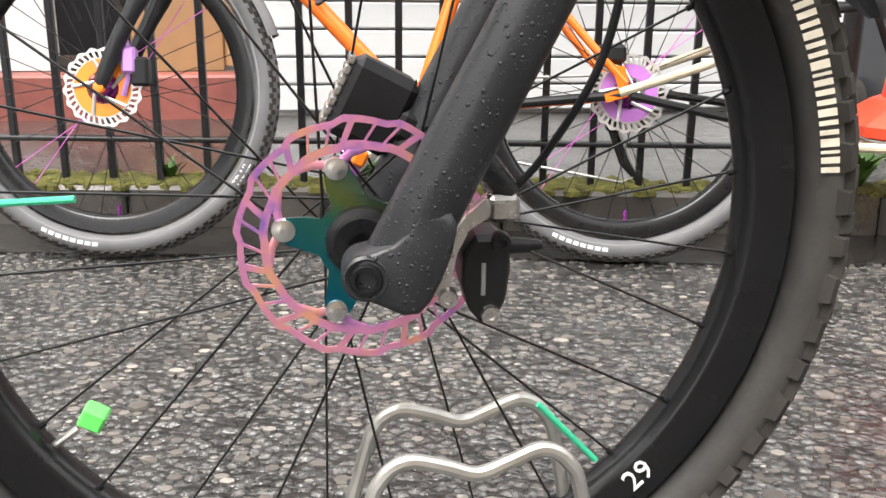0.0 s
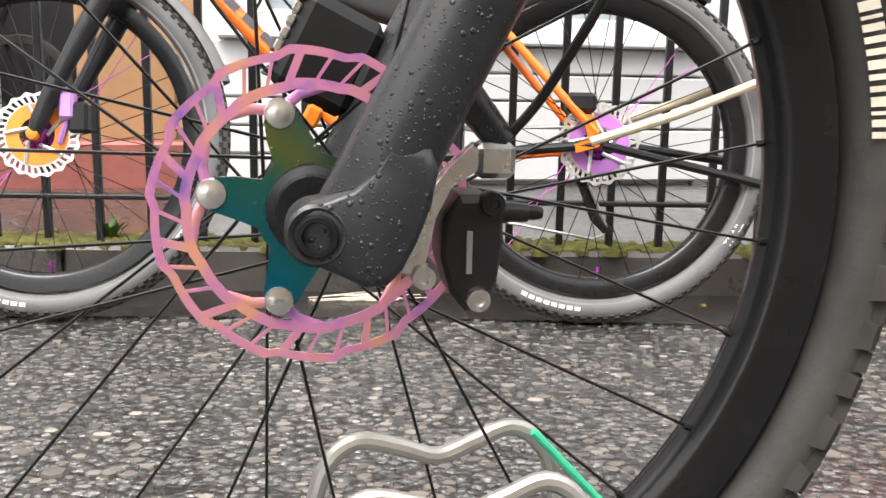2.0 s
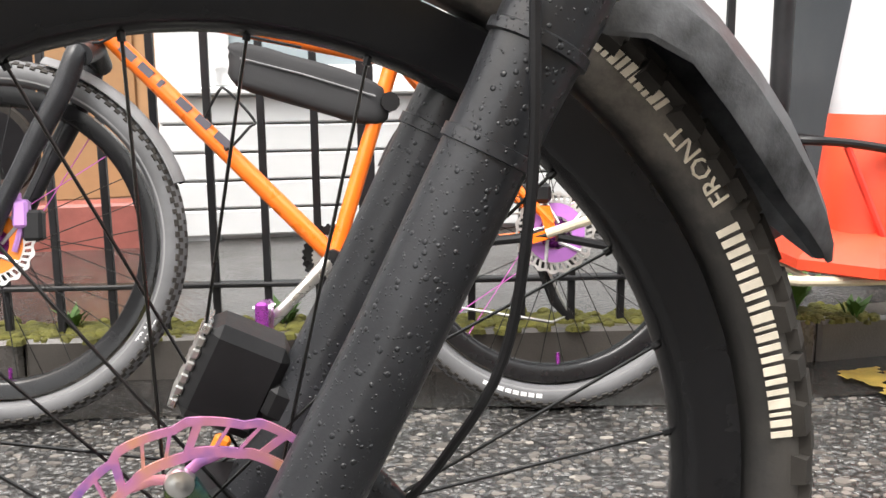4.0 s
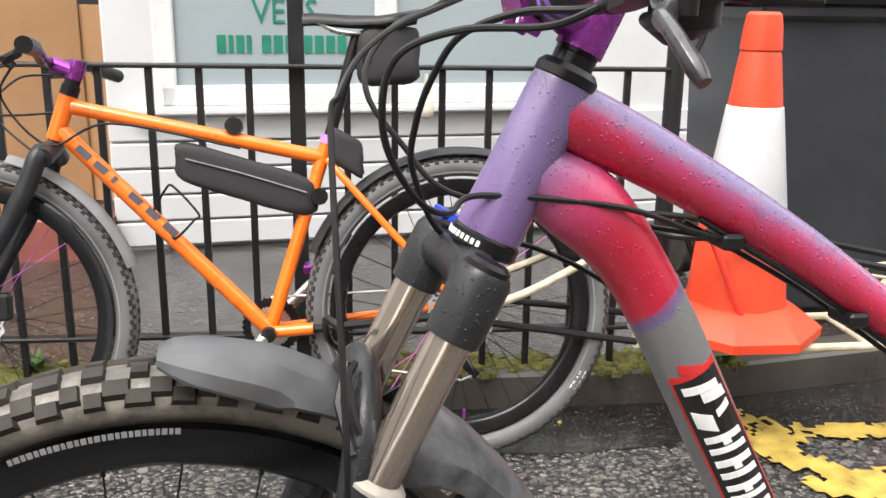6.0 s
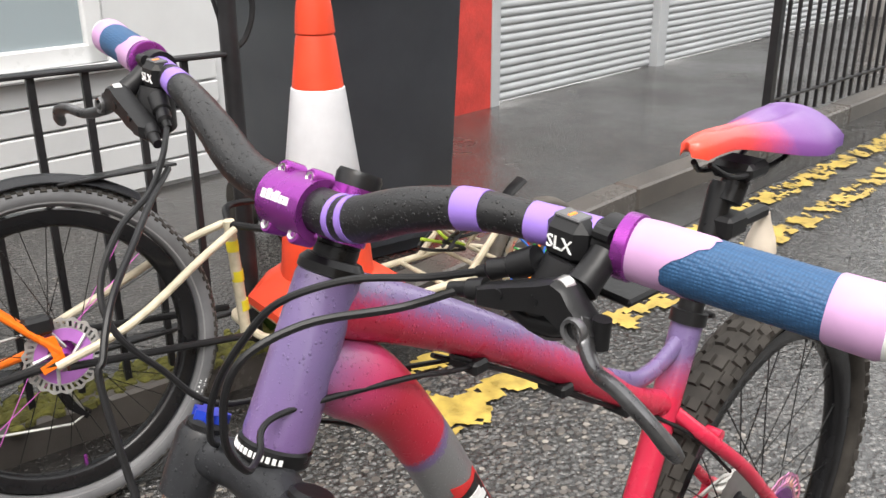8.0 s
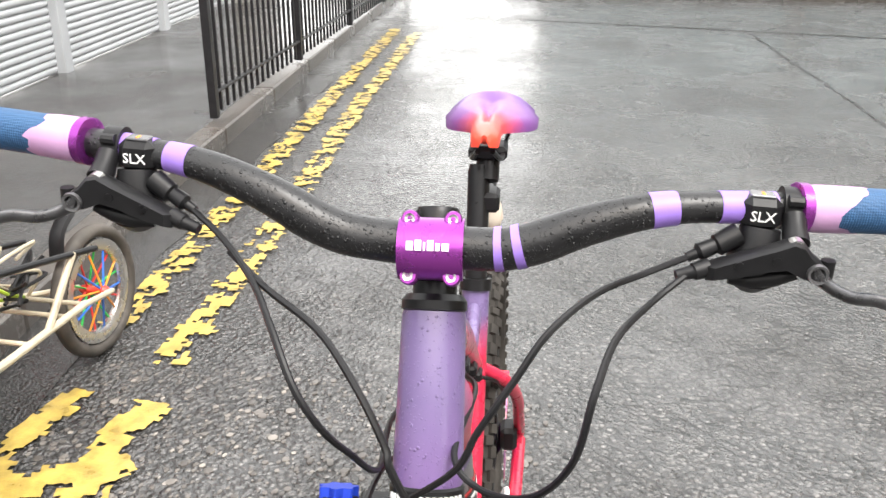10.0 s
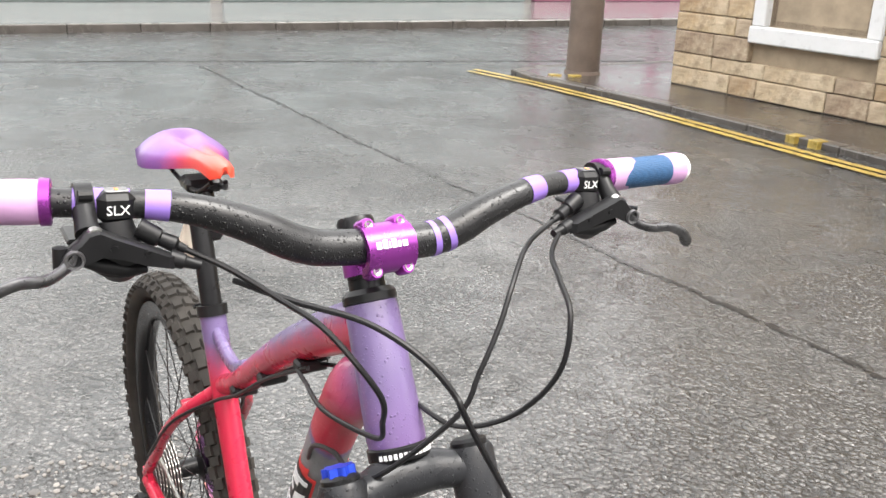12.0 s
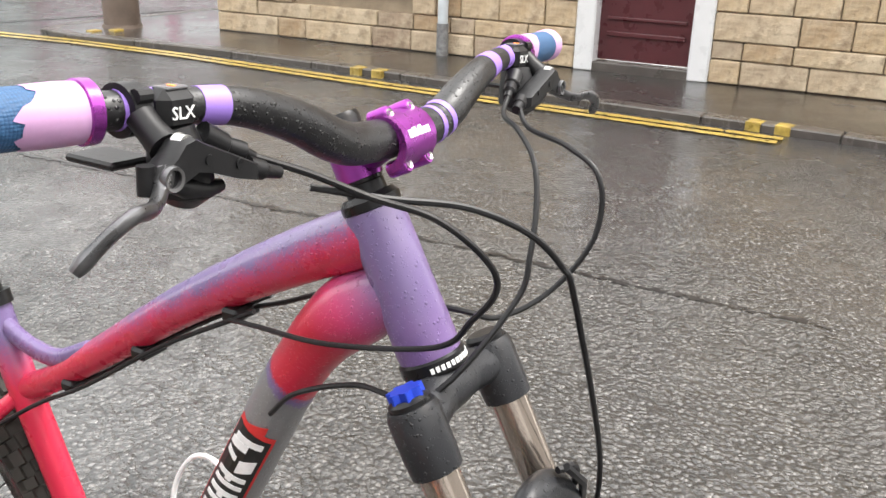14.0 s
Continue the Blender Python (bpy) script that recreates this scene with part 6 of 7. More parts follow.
for k in range(7):
    a = random.Random(k)
    p = [(1.50 + a.uniform(0, 0.25), 1.45 + a.uniform(0, 0.12), 0.28 + a.uniform(0, 0.16)) for _ in range(4)]
    part("strap", sweep(smooth_path(p, 5), 0.005, 6), (BLKPL, surf("lime_strap", (0.35, 0.5, 0.04), 0.5) if k == 1 else BLKPL, CREAM)[k % 3], TR, "tangled strap on the trailer bed")

# ---- cone on the trailer bed ----
cone = thing("traffic_cone", pose(1.175, 1.52, 0.273) @ Matrix.Diagonal((0.95, 0.95, 0.985, 1)), "orange and white road cone standing on the trailer bed", "traffic cone")


def round_z(profile, n=32):
    V = []
    for r, z in profile:
        for j in range(n):
            V.append(Vector((r * math.cos(2 * math.pi * j / n), r * math.sin(2 * math.pi * j / n), z)))
    return V, grid_faces(len(profile), n) + [tuple(range(n)), tuple((len(profile) - 1) * n + j for j in range(n - 1, -1, -1))]


part("base", (lambda vf: ([Matrix.Rotation(radians(22.5), 4, "Z") @ v for v in vf[0]], vf[1]))(round_z([(0.205, 0.0), (0.222, 0.006), (0.222, 0.028), (0.212, 0.036), (0.150, 0.078), (0.128, 0.086)], 8)), CONEO, cone, "eight-sided sloping orange base", 25)
part("body", round_z([(0.132, 0.070), (0.126, 0.10), (0.1045, 0.325), (0.102, 0.33)]), CONEO, cone)
part("sleeve", round_z([(0.1025, 0.327), (0.1035, 0.33), (0.070, 0.57), (0.068, 0.572)]), CONEW, cone, "white reflective sleeve")
part("tip", round_z([(0.067, 0.572), (0.051, 0.690), (0.0475, 0.70), (0.051, 0.705), (0.047, 0.755), (0.042, 0.785), (0.034, 0.792)]), CONEO, cone)

# ---- wheelie bin ----
bin_ = thing("wheelie_bin", pose(1.705, 2.30, 0.10, 0, 0, -3), "dark grey plastic wheelie bin with closed lid on the pavement", "bin")
bx, by = 0.285, 0.345
V = []
for z, k in ((0.06, 0.90), (0.10, 0.91), (0.90, 1.0), (0.97, 1.0)):
    for sx, sy in ((-1, -1), (-0.93, -1.02), (0.93, -1.02), (1, -1), (1, 1), (-1, 1)):
        V.append(Vector((sx * bx * k, sy * by * (k if sy < 0 else k * 0.95 + 0.05), z)))
part("body", (V, grid_faces(4, 6) + [tuple(range(6)), tuple(range(18, 24))]), BINM, bin_, "tapered bin body", 20)
part("rim", box(-bx - 0.03, bx + 0.03, -by - 0.03, by + 0.02, 0.93, 0.975, 0.012), BINM, bin_)
part("lid", join(box(-bx - 0.07, bx + 0.09, -by - 0.05, by + 0.03, 0.975, 1.015, 0.015), box(-bx + 0.01, bx - 0.01, -by + 0.02, by - 0.05, 1.01, 1.065, 0.025)), BINM, bin_, "domed bin lid")
part("lid_handle", box(-0.20, 0.20, -by - 0.075, -by - 0.045, 1.0, 1.02, 0.006), BINM, bin_)
part("body_rib", join(*[box(x - 0.012, x + 0.012, -by * 0.94 - 0.012, -by * 0.94 + 0.03, 0.55, 0.93, 0.004) for x in (-0.15,)]), BINM, bin_)
for s in (-1, 1):
    part("wheel", lathe([(0.02, -0.025), (0.095, -0.025), (0.10, -0.018), (0.10, 0.018), (0.095, 0.025), (0.02, 0.025)], 24, False, Matrix.Translation((s * 0.27, 0.28, 0.10)) @ Matrix.Rotation(radians(90), 4, "Z")), RUBK, bin_)
part("foot", box(-0.2, 0.2, -0.28, -0.20, 0.0, 0.065, 0.008), BINM, bin_)

# ---- railings ----
def post_mesh(w, h):
    return mesh("bar", box(-w / 2, w / 2, -w / 2, w / 2, 0, h, 0.002), IRON)


RAIL = thing("railing", pose(0, 1.72, 0.10), "black painted iron railing along the kerb, chipped and wet", "railing")
b1 = post_mesh(0.017, 0.80)
for k in range(-26, 8):
    if k == 0:
        continue
    part("bar", b1, IRON, RAIL).location = (0.088 + 0.119 * k, 0, 0.0)
part("top_rail", box(-3.2, 1.03, -0.019, 0.019, 0.800, 0.811, 0.003), IRON, RAIL)
part("bottom_rail", box(-3.2, 1.03, -0.016, 0.016, 0.105, 0.117, 0.003), IRON, RAIL)
b2 = post_mesh(0.038, 1.25)
part("post", b2, IRON, RAIL).location = (0.084, 0.03, 0)
part("post", b2, IRON, RAIL).location = (-2.4, 0.03, 0)
part("end_post", tube((1.045, 0, 0), (1.045, 0, 1.15), 0.024, n=14), IRON, RAIL, "round black end post")
part("scroll", sweep(smooth_path([(1.05, 0, 0.81), (1.09, 0, 0.84), (1.115, 0, 0.91), (1.10, 0, 0.98), (1.06, 0, 1.0)], 5), 0.008, 8), IRON, RAIL)
part("scroll", sweep(smooth_path([(1.05, 0.01, 0.80), (1.0, 0, 0.98), (0.98, 0, 1.05), (1.02, 0, 1.12), (1.12, 0.05, 1.0), (1.16, 0.05, 1.15)], 5), 0.005, 8), IRON, RAIL)
RAIL2 = thing("railing_far", pose(4.33, 2.26, 0.12, 0, 0, 5.6), "black painted iron railing along the road", "railing")
b3 = post_mesh(0.018, 1.0)
for k in range(64):
    part("bar", b3, IRON, RAIL2).location = (0.115 * k, 0, 0.02)
part("top_rail", box(-0.02, 7.4, -0.02, 0.02, 1.0, 1.015, 0.003), IRON, RAIL2)
part("bottom_rail", box(-0.02, 7.4, -0.016, 0.016, 0.13, 0.145, 0.003), IRON, RAIL2)
b4 = post_mesh(0.045, 1.12)
for k in range(5):
    part("post", b4, IRON, RAIL2).location = (1.84 * k, 0.0, 0)

# ---- ground ----
def sheet(poly, z, th=0.3):
    n = len(poly)
    V = [Vector((x, y, z)) for x, y in poly] + [Vector((x, y, z - th)) for x, y in poly]
    return V, [tuple(range(n)), tuple(range(2 * n - 1, n - 1, -1))] + [(i, i + n, (i + 1) % n + n, (i + 1) % n) for i in range(n)]


ext = [-600, -60, -20, -8] + [-6 + 0.5 * k for k in range(40)] + [15, 20, 30, 60, 600]
gx = ext
V = [Vector((x, y, 0.0)) for x in gx for y in gx]
solid("ground", (V, grid_faces(len(gx), len(gx), False)), ASPHALT, "wet worn grey asphalt road", "road", "structure")
KN = [(-9, 1.66), (1.15, 1.66), (2.0, 1.82), (3.0, 1.99), (4.2, 2.14), (6.3, 2.42), (10.2, 2.88), (13, 3.22)]
solid("pavement_near", sheet([(x, y + 0.13) for x, y in KN] + [(13, 9), (-9, 9)], 0.097), PAVE, "wet dark pavement behind the kerb", "pavement", "structure")
KF = [(-7, -5.00), (1.0, -4.725), (2.6, -4.59), (4.0, -4.48), (5.6, -4.31), (6.6, -4.12), (7.3, -3.93), (7.75, -3.97), (7.95, -4.35), (8.0, -6.5), (8.0, -14)]
solid("pavement_far", sheet([(x, y - 0.13) for x, y in KF[:8]] + [(x - 0.12, y) for x, y in KF[8:]] + [(-7, -14)], 0.044), PAVE, "wet dark pavement by the stone house", "pavement", "structure")
solid("pavement_end", sheet([(12.15, -14), (20, -14), (20, 1.75), (12.15, 1.75)], 0.10), FARP, "pale far pavement across the junction", "pavement", "structure")

GUTTER = wet_ground("wet_gutter", (0.026, 0.024, 0.0225), (0.070, 0.065, 0.060), 0.05, 95.0, 0.35)
edge_in = [(x0 + (x1 - x0) * f, y0 + (y1 - y0) * f - 0.24 + 0.05 * noise.noise(Vector(((x0 + (x1 - x0) * f) * 2.1, 4, 0)))) for (x0, y0), (x1, y1) in zip(KN[:5], KN[1:6]) for f in [q / 24 for q in range(24)]]
solid("gutter", sheet(edge_in + [(x, y + 0.02) for x, y in reversed(KN[:6])], 0.0040, 0.003), GUTTER, "dark wet gutter of smooth asphalt along the kerb", "gutter", "structure")


def kerb_run(name, pts, side, w=0.13, h=0.102, piece=0.9):
    """Kerb stones laid one by one along a line."""
    k = thing(name, pose(0, 0, 0), "row of dark wet kerb stones", "kerb", "", "structure")
    meshes = [mesh("kerb_stone", box(0, piece - 0.005, 0 if side > 0 else -w, w if side > 0 else 0, -0.1, h + 0.002 * i, 0.009), KERB) for i in range(2)]
    c = 0
    for (x0, y0), (x1, y1) in zip(pts, pts[1:]):
        d, a = math.hypot(x1 - x0, y1 - y0), math.atan2(y1 - y0, x1 - x0)
        n = max(1, round(d / piece))
        for i in range(n):
            ob = part("kerb_stone", meshes[c % 2], KERB, k)
            ob.location = (x0 + (x1 - x0) * i / n, y0 + (y1 - y0) * i / n, 0)
            ob.rotation_euler = (0, 0, a)
            ob.scale = (d / n / piece, 1, 1)
            c += 1


kerb_run("kerb_near", KN, 1)
kerb_run("kerb_far", KF, -1, 0.13, 0.048)
kerb_run("kerb_end", [(12.0, -14), (12.0, 1.75)], -1)


def paint_line(name, pts, w, seed, worn=0.25):
    """Road paint worn into ragged patches: small cells that a noise field keeps or drops."""
    V, F, cell = [], [], 0.016
    for seg, ((x0, y0), (x1, y1)) in enumerate(zip(pts, pts[1:])):
        d = math.hypot(x1 - x0, y1 - y0)
        tx, ty = (x1 - x0) / d, (y1 - y0) / d
        n, m = max(1, int((d + w * 0.4) / cell)), max(3, int(w * 1.25 / cell))
        ids = {}

        def corner(i, j):
            if (i, j) not in ids:
                so, oo = i * cell - w * 0.2, (j / m - 0.5) * w * 1.25
                jx = noise.noise(Vector((x0 + i * 1.7, j * 1.3, seed))) * cell * 0.55
                jy = noise.noise(Vector((i * 1.1, j * 1.9 + y0, seed + 9))) * cell * 0.55
                ids[i, j] = len(V)
                V.append(Vector((x0 + tx * so - ty * oo + jx, y0 + ty * so + tx * oo + jy, 0.0082 + 0.0009 * (seed % 4) + 0.0004 * seg)))
            return ids[i, j]

        for i in range(n):
            for j in range(m):
                so, oo = i * cell - w * 0.2, ((j + 0.5) / m - 0.5) * w * 1.25
                px, py = x0 + tx * so - ty * oo, y0 + ty * so + tx * oo
                keep = 0.5 + 0.85 * noise.noise(Vector((px * 14, py * 14, seed))) + 0.45 * noise.noise(Vector((px * 46, py * 46, seed)))
                keep -= 0.9 * max(0, abs(oo) / (w / 2) - 0.72)
                if keep > worn:
                    F.append((corner(i, j), corner(i + 1, j), corner(i + 1, j + 1), corner(i, j + 1)))
    return solid(name, (V, F), YELLOW, "worn yellow road paint, cracked and patchy", "road marking", "structure")


paint_line("yellow_line_outer", [(2.1, 1.56), (3.2, 1.68), (3.9, 1.77), (6.7, 2.12), (8.6, 2.34)], 0.11, 3, 0.42)
paint_line("yellow_line_inner", [(1.9, 1.27), (2.8, 1.37), (4.4, 1.60), (5.6, 1.76), (8.4, 2.08)], 0.11, 4, 0.42)
for k, (pts, w) in enumerate((([(1.22, 1.56), (1.34, 1.14)], 0.13), ([(1.34, 1.14), (1.42, 1.22), (1.66, 1.20)], 0.10), ([(1.36, 1.46), (1.68, 1.43)], 0.08))):
    paint_line("yellow_mark", pts, w, 10 + k, 0.22)
paint_line("yellow_far_outer", [(1.29, -4.58), (2.55, -4.45), (4.0, -4.28), (5.9, -4.12), (7.2, -3.93), (8.05, -3.72)], 0.055, 5, -0.25)
paint_line("yellow_far_inner", [(1.29, -4.47), (2.55, -4.34), (4.0, -4.17), (5.9, -4.02), (7.1, -3.83), (7.95, -3.60)], 0.055, 6, -0.25)
for x, y in ((4.37, -4.43), (4.18, -4.45), (1.49, -4.70), (1.32, -4.715), (7.30, -4.19), (7.21, -4.36)):
    solid("kerb_mark", box(x - 0.045, x + 0.045, y - 0.08, y + 0.024, -0.02, 0.056, 0.004), YELLOW, "yellow paint block across the kerb", "road marking", "structure")
# tar seam over the road
SEAMM = surf("tar_seam", (0.018, 0.017, 0.017), 0.35, vary=0.4, scale=30)
r = random.Random(8)
sm = [(0.4, -2.165), (1.2, -2.06), (2.3, -1.92), (2.66, -1.85), (3.2, -1.80), (4.25, -1.64), (5.2, -1.50), (6.7, -1.35), (7.4, -1.25), (9.3, -1.05)]
V, F = [], []
for (x0, y0), (x1, y1) in zip(sm, sm[1:]):
    for i in range(30):
        f = i / 30
        w = r.uniform(0.002, 0.017)
        k = len(V)
        x, y, dx, dy = x0 + (x1 - x0) * f, y0 + (y1 - y0) * f + r.uniform(-0.01, 0.01), (x1 - x0) / 28, (y1 - y0) / 28
        V += [Vector((x, y - w, 0.003)), Vector((x + dx, y + dy - w, 0.0034)), Vector((x + dx, y + dy + w, 0.0034)), Vector((x, y + w, 0.003))]
        F.append((k, k + 1, k + 2, k + 3))
solid("road_seam", (V, F), SEAMM, "dark cracked tar seam in the road", "road seam", "structure")
solid("cross_seam", sheet([(8.3, -6), (8.34, -6), (9.62, 1.2), (9.58, 1.2)], 0.004, 0.004), SEAMM, "dark tar joint across the junction", "road seam", "structure")

# loose stones, as many as lie near the stand
r = random.Random(21)
V, F = [], []
for i in range(5200):
    x, y = r.uniform(-1.3, 1.9), r.uniform(0.15, 1.44)
    s = r.uniform(0.003, 0.011) * (1 if r.random() < 0.9 else 1.5)
    k = len(V)
    m = 6
    a0 = r.uniform(0, 6)
    el = r.uniform(0.55, 1.0)
    h = s * r.uniform(0.12, 0.3)
    for ring, (f, z) in enumerate(((1.0, -0.002), (0.9, h * 0.8), (0.5, h))):
        for j in range(m):
            a = a0 + 2 * math.pi * j / m
            px, py = s * f * math.cos(a), s * f * el * math.sin(a)
            V.append(Vector((x + px, y + py, 0.0005 + z)))
    F += [tuple(k + q for q in f) for f in grid_faces(3, m)] + [tuple(range(k + 12, k + 18))]
chip, cnt, cb = nodes_of("road_chip")
gi = cnt.nodes.new("ShaderNodeNewGeometry")
cnt.links.new(ramp_node(cnt, [(0, (0.06, 0.055, 0.050)), (0.6, (0.115, 0.105, 0.095)), (0.92, (0.17, 0.155, 0.14)), (1, (0.27, 0.25, 0.22))], gi.outputs["Random Per Island"]), cb.inputs["Base Color"])
cb.inputs["Roughness"].default_value = 0.32
solid("road_chippings", (V, F), chip, "pale and dark stone chippings set in the road", "chippings", "stuff")

# moss along the kerb back
r = random.Random(5)
V, F = [], []
for i in range(4200):
    x = r.uniform(-1.9, 1.3)
    dens = noise.noise(Vector((x * 2.2, 3, 0)))
    if r.random() > 0.7 + dens:
        continue
    y = 1.735 + r.gauss(0, 0.035)
    s = r.uniform(0.006, 0.017)
    k = len(V)
    for f, z in ((1.0, -0.004), (0.8, s * 0.5), (0.3, s * 0.85)):
        for j in range(6):
            a = 2 * math.pi * j / 6 + i
            V.append(Vector((x + s * f * math.cos(a) * 1.3, y + s * f * math.sin(a), 0.10 + z)))
    F += [tuple(k + q for q in f) for f in grid_faces(3, 6)] + [tuple(range(k + 12, k + 18))]
solid("moss", (V, F), MOSSM, "yellow-green moss in clumps along the kerb", "moss", "stuff")


def weed(x, y, n, h, seed):
    rr = random.Random(seed)
    plant = thing("weed", pose(x, y, 0.098), "small green weed growing at the kerb", "plant")
    for i in range(n):
        a, l = rr.uniform(0, 6.28), h * rr.uniform(0.5, 1)
        d = Vector((math.cos(a), math.sin(a), 0))
        w = Vector((-d.y, d.x, 0)) * l * 0.16
        b = Vector((rr.uniform(-0.015, 0.015), rr.uniform(-0.015, 0.015), 0))
        m = b + d * l * 0.35 + Vector((0, 0, l * 0.7))
        part("leaf", ([b, m - w, m + Vector((0, 0, -0.004)), m + w, b + d * l * 0.75 + Vector((0, 0, l))], [(0, 1, 2), (0, 2, 3), (1, 4, 2), (2, 4, 3)]), LEAFM, plant)


for k, (x, y, n, h) in enumerate(((-0.12, 1.76, 30, 0.07), (1.12, 1.75, 40, 0.11), (-0.62, 1.76, 26, 0.06), (1.25, 1.70, 18, 0.06), (-1.1, 1.77, 22, 0.06))):
    weed(x, y, n, h, 40 + k)
for k, (x, y, rz, mt) in enumerate(((-0.03, 1.60, 20, YELLOW), (-0.66, 0.55, 40, YELLOW), (0.35, 0.45, 10, YELLOW), (0.75, 1.56, 70, YELLOW))):
    solid("fallen_leaf", sheet([(-0.012, 0), (0, -0.006), (0.014, -0.001), (0.004, 0.007)], 0.006, 0.002), mt, "small fallen yellow leaf on the road", "leaf", "", pose(x, y, 0.0, 0, 0, rz))
# dead grass stalks on the kerb
V = []
st = []
r = random.Random(3)
for i in range(14):
    p0 = Vector((r.uniform(-0.18, 0.02), r.uniform(1.56, 1.62), 0.006))
    st.append(sweep([p0, p0 + Vector((r.uniform(0.06, 0.16), r.uniform(-0.02, 0.03), 0.006))], 0.0012, 4))
solid("dry_stalks", join(*st), TAN, "dry straw stalks in the gutter", "straw", "stuff")

# ---- the veterinary shop behind the railing ----
WM = pose(0, 3.10, 0.0, 0, 0, 8.6)
shop = thing("shop_front", WM, "white painted shop front with boarded base and large window", "shop", "", "structure")
for vf in (box(-0.70, -0.50, 0, 0.3, 0.0, 3.2, 0.01), box(1.26, 2.60, 0, 0.3, 0.0, 3.2, 0.01), box(-0.50, 1.26, 0.02, 0.3, 0.0, 0.64, 0.005), box(-0.50, 1.26, 0.02, 0.3, 2.2, 3.2, 0.005)):
    part("wall_panel", vf, WHITEP, shop)
for k in range(5):
    part("cladding_board", box(-0.70, 1.75, -0.022, 0.004, 0.115 + 0.104 * k, 0.211 + 0.104 * k, 0.006), WHITEP, shop)
wf = part("window_frame", join(box(-0.50, 1.26, -0.01, 0.05, 0.66, 0.74, 0.008), box(-0.52, -0.44, -0.01, 0.05, 0.66, 2.2, 0.008), box(1.18, 1.26, -0.01, 0.05, 0.66, 2.2, 0.008), box(0.33, 0.42, -0.01, 0.05, 0.66, 2.2, 0.008), box(-0.50, 1.26, -0.01, 0.05, 2.1, 2.2, 0.008)), UPVC, shop, "white window frame")
part("window_sill", box(-0.62, 1.36, -0.07, 0.05, 0.632, 0.662, 0.008), UPVC, wf)
for x0, x1 in ((-0.44, 0.33), (0.42, 1.18)):
    part("pane", box(x0, x1, 0.015, 0.027, 0.74, 2.1, 0.001), GLASS, wf, "grey reflecting window pane")
vt = letters("VETS", 0.135, 0.0008)
part("sign_letters", ([Vector((v.x * 0.88 - 0.15, v.y + 0.012, v.z + 0.975)) for v in vt[0]], vt[1]), GREENL, shop, "green vinyl letters on the glass")
bb, x = [], -0.285
for wds in ((0.035, 0.018, 0.03, 0.018), (0.035, 0.035, 0.03), (0.035, 0.035, 0.035, 0.035)):
    for wd in wds:
        bb.append(box(x, x + wd, 0.011, 0.0135, 0.862, 0.930, 0.0005))
        x += wd + 0.010
    x += 0.03
for vf in bb:
    part("sign_bar", vf, GREENL, shop)
part("step_wall", box(-2.6, -0.70, -0.10, 0.05, 0.0, 0.26, 0.01), BRICKR, shop, "red-brown worn step")
# back wall of the recess in one even near-black colour
part("recess_wall", box(-3.2, -0.70, 1.0, 1.2, 0.0, 3.2, 0.01), surf("near_black_recess", (0.035, 0.035, 0.04), 0.5), shop)
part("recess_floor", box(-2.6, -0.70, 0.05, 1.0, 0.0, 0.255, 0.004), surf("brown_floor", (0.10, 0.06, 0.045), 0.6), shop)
part("side_panel", join(*[box(-3.0, -1.42, 0.0, 0.05, 0.70 + 0.12 * k, 0.812 + 0.12 * k, 0.006) for k in range(14)], box(-3.0, -1.42, 0.05, 0.2, 0.26, 2.6, 0.004)), WHITEP, shop, "white ribbed panel")
part("letter_flap", box(-1.62, -1.45, -0.012, 0.0, 1.14, 1.19, 0.003), BLKPL, shop)
crd = thing("cardboard_box", WM @ pose(-0.98, 0.22, 0.255, 0, 0, 12), "tall opened brown cardboard box standing in the recess", "box")
part("body", box(-0.17, 0.17, -0.12, 0.12, 0.0, 0.82, 0.004), CARD, crd)
part("flap", at(Matrix.Translation((0.17, -0.10, 0.42)) @ Matrix.Rotation(radians(-35), 4, "Z"), box(0, 0.14, -0.003, 0.003, -0.40, 0.36, 0.001)), CARD, crd, "open cardboard flap")
db = thing("folded_pushchair", WM @ pose(-1.32, 0.10, 0.255), "black folded frame with spoked wheel in the recess", "pushchair")
part("wheel", lathe([(0.155, -0.014), (0.18, -0.018), (0.186, 0), (0.18, 0.018), (0.155, 0.014)], 40, True, Matrix.Translation((0, 0, 0.19))), RUBK, db)
part("frame_tube", join(tube((0, 0.03, 0.19), (-0.2, 0.03, 0.75), 0.012), tube((-0.25, 0.05, 0.0), (0.05, 0.05, 0.7), 0.012)), BLKPL, db)
part("cloth", soft_box(-0.55, -0.2, 0.04, 0.3, 0.05, 0.7, 0.0, 0.02, 9), BAGM, db)

# ---- red wall and roller shutters ----
solid("red_wall", box(2.60, 3.62, -0.02, 0.3, 0.05, 3.4, 0.01), REDW, "flaking red painted wall with faint brick joints", "wall", "structure", WM)
sw = thing("roller_shutters", WM, "grey ribbed roller shutters closed over a garage front", "shutter", "", "structure")
for x0, x1 in ((3.70, 5.50), (5.62, 7.55), (7.67, 9.6)):
    n = 48
    for k in range(n):
        z = 0.10 + 0.05 * k
        V = []
        prof = [(0.004, 0.0), (-0.006, 0.006), (-0.010, 0.020), (-0.008, 0.036), (-0.002, 0.044), (0.004, 0.05)]
        for x in (x0, x1):
            V += [Vector((x, 0.05 + y, z + zz)) for y, zz in prof]
        part("slat", (V, [(i, i + 1, i + 7, i + 6) for i in range(5)]), SHUT, sw, "", 60)
for x0, x1 in ((3.62, 3.70), (5.50, 5.62), (7.55, 7.67), (9.6, 9.7)):
    part("guide_rail", box(x0, x1, -0.02, 0.12, 0.05, 2.5, 0.006), SHUT, sw, "flat grey shutter guide")
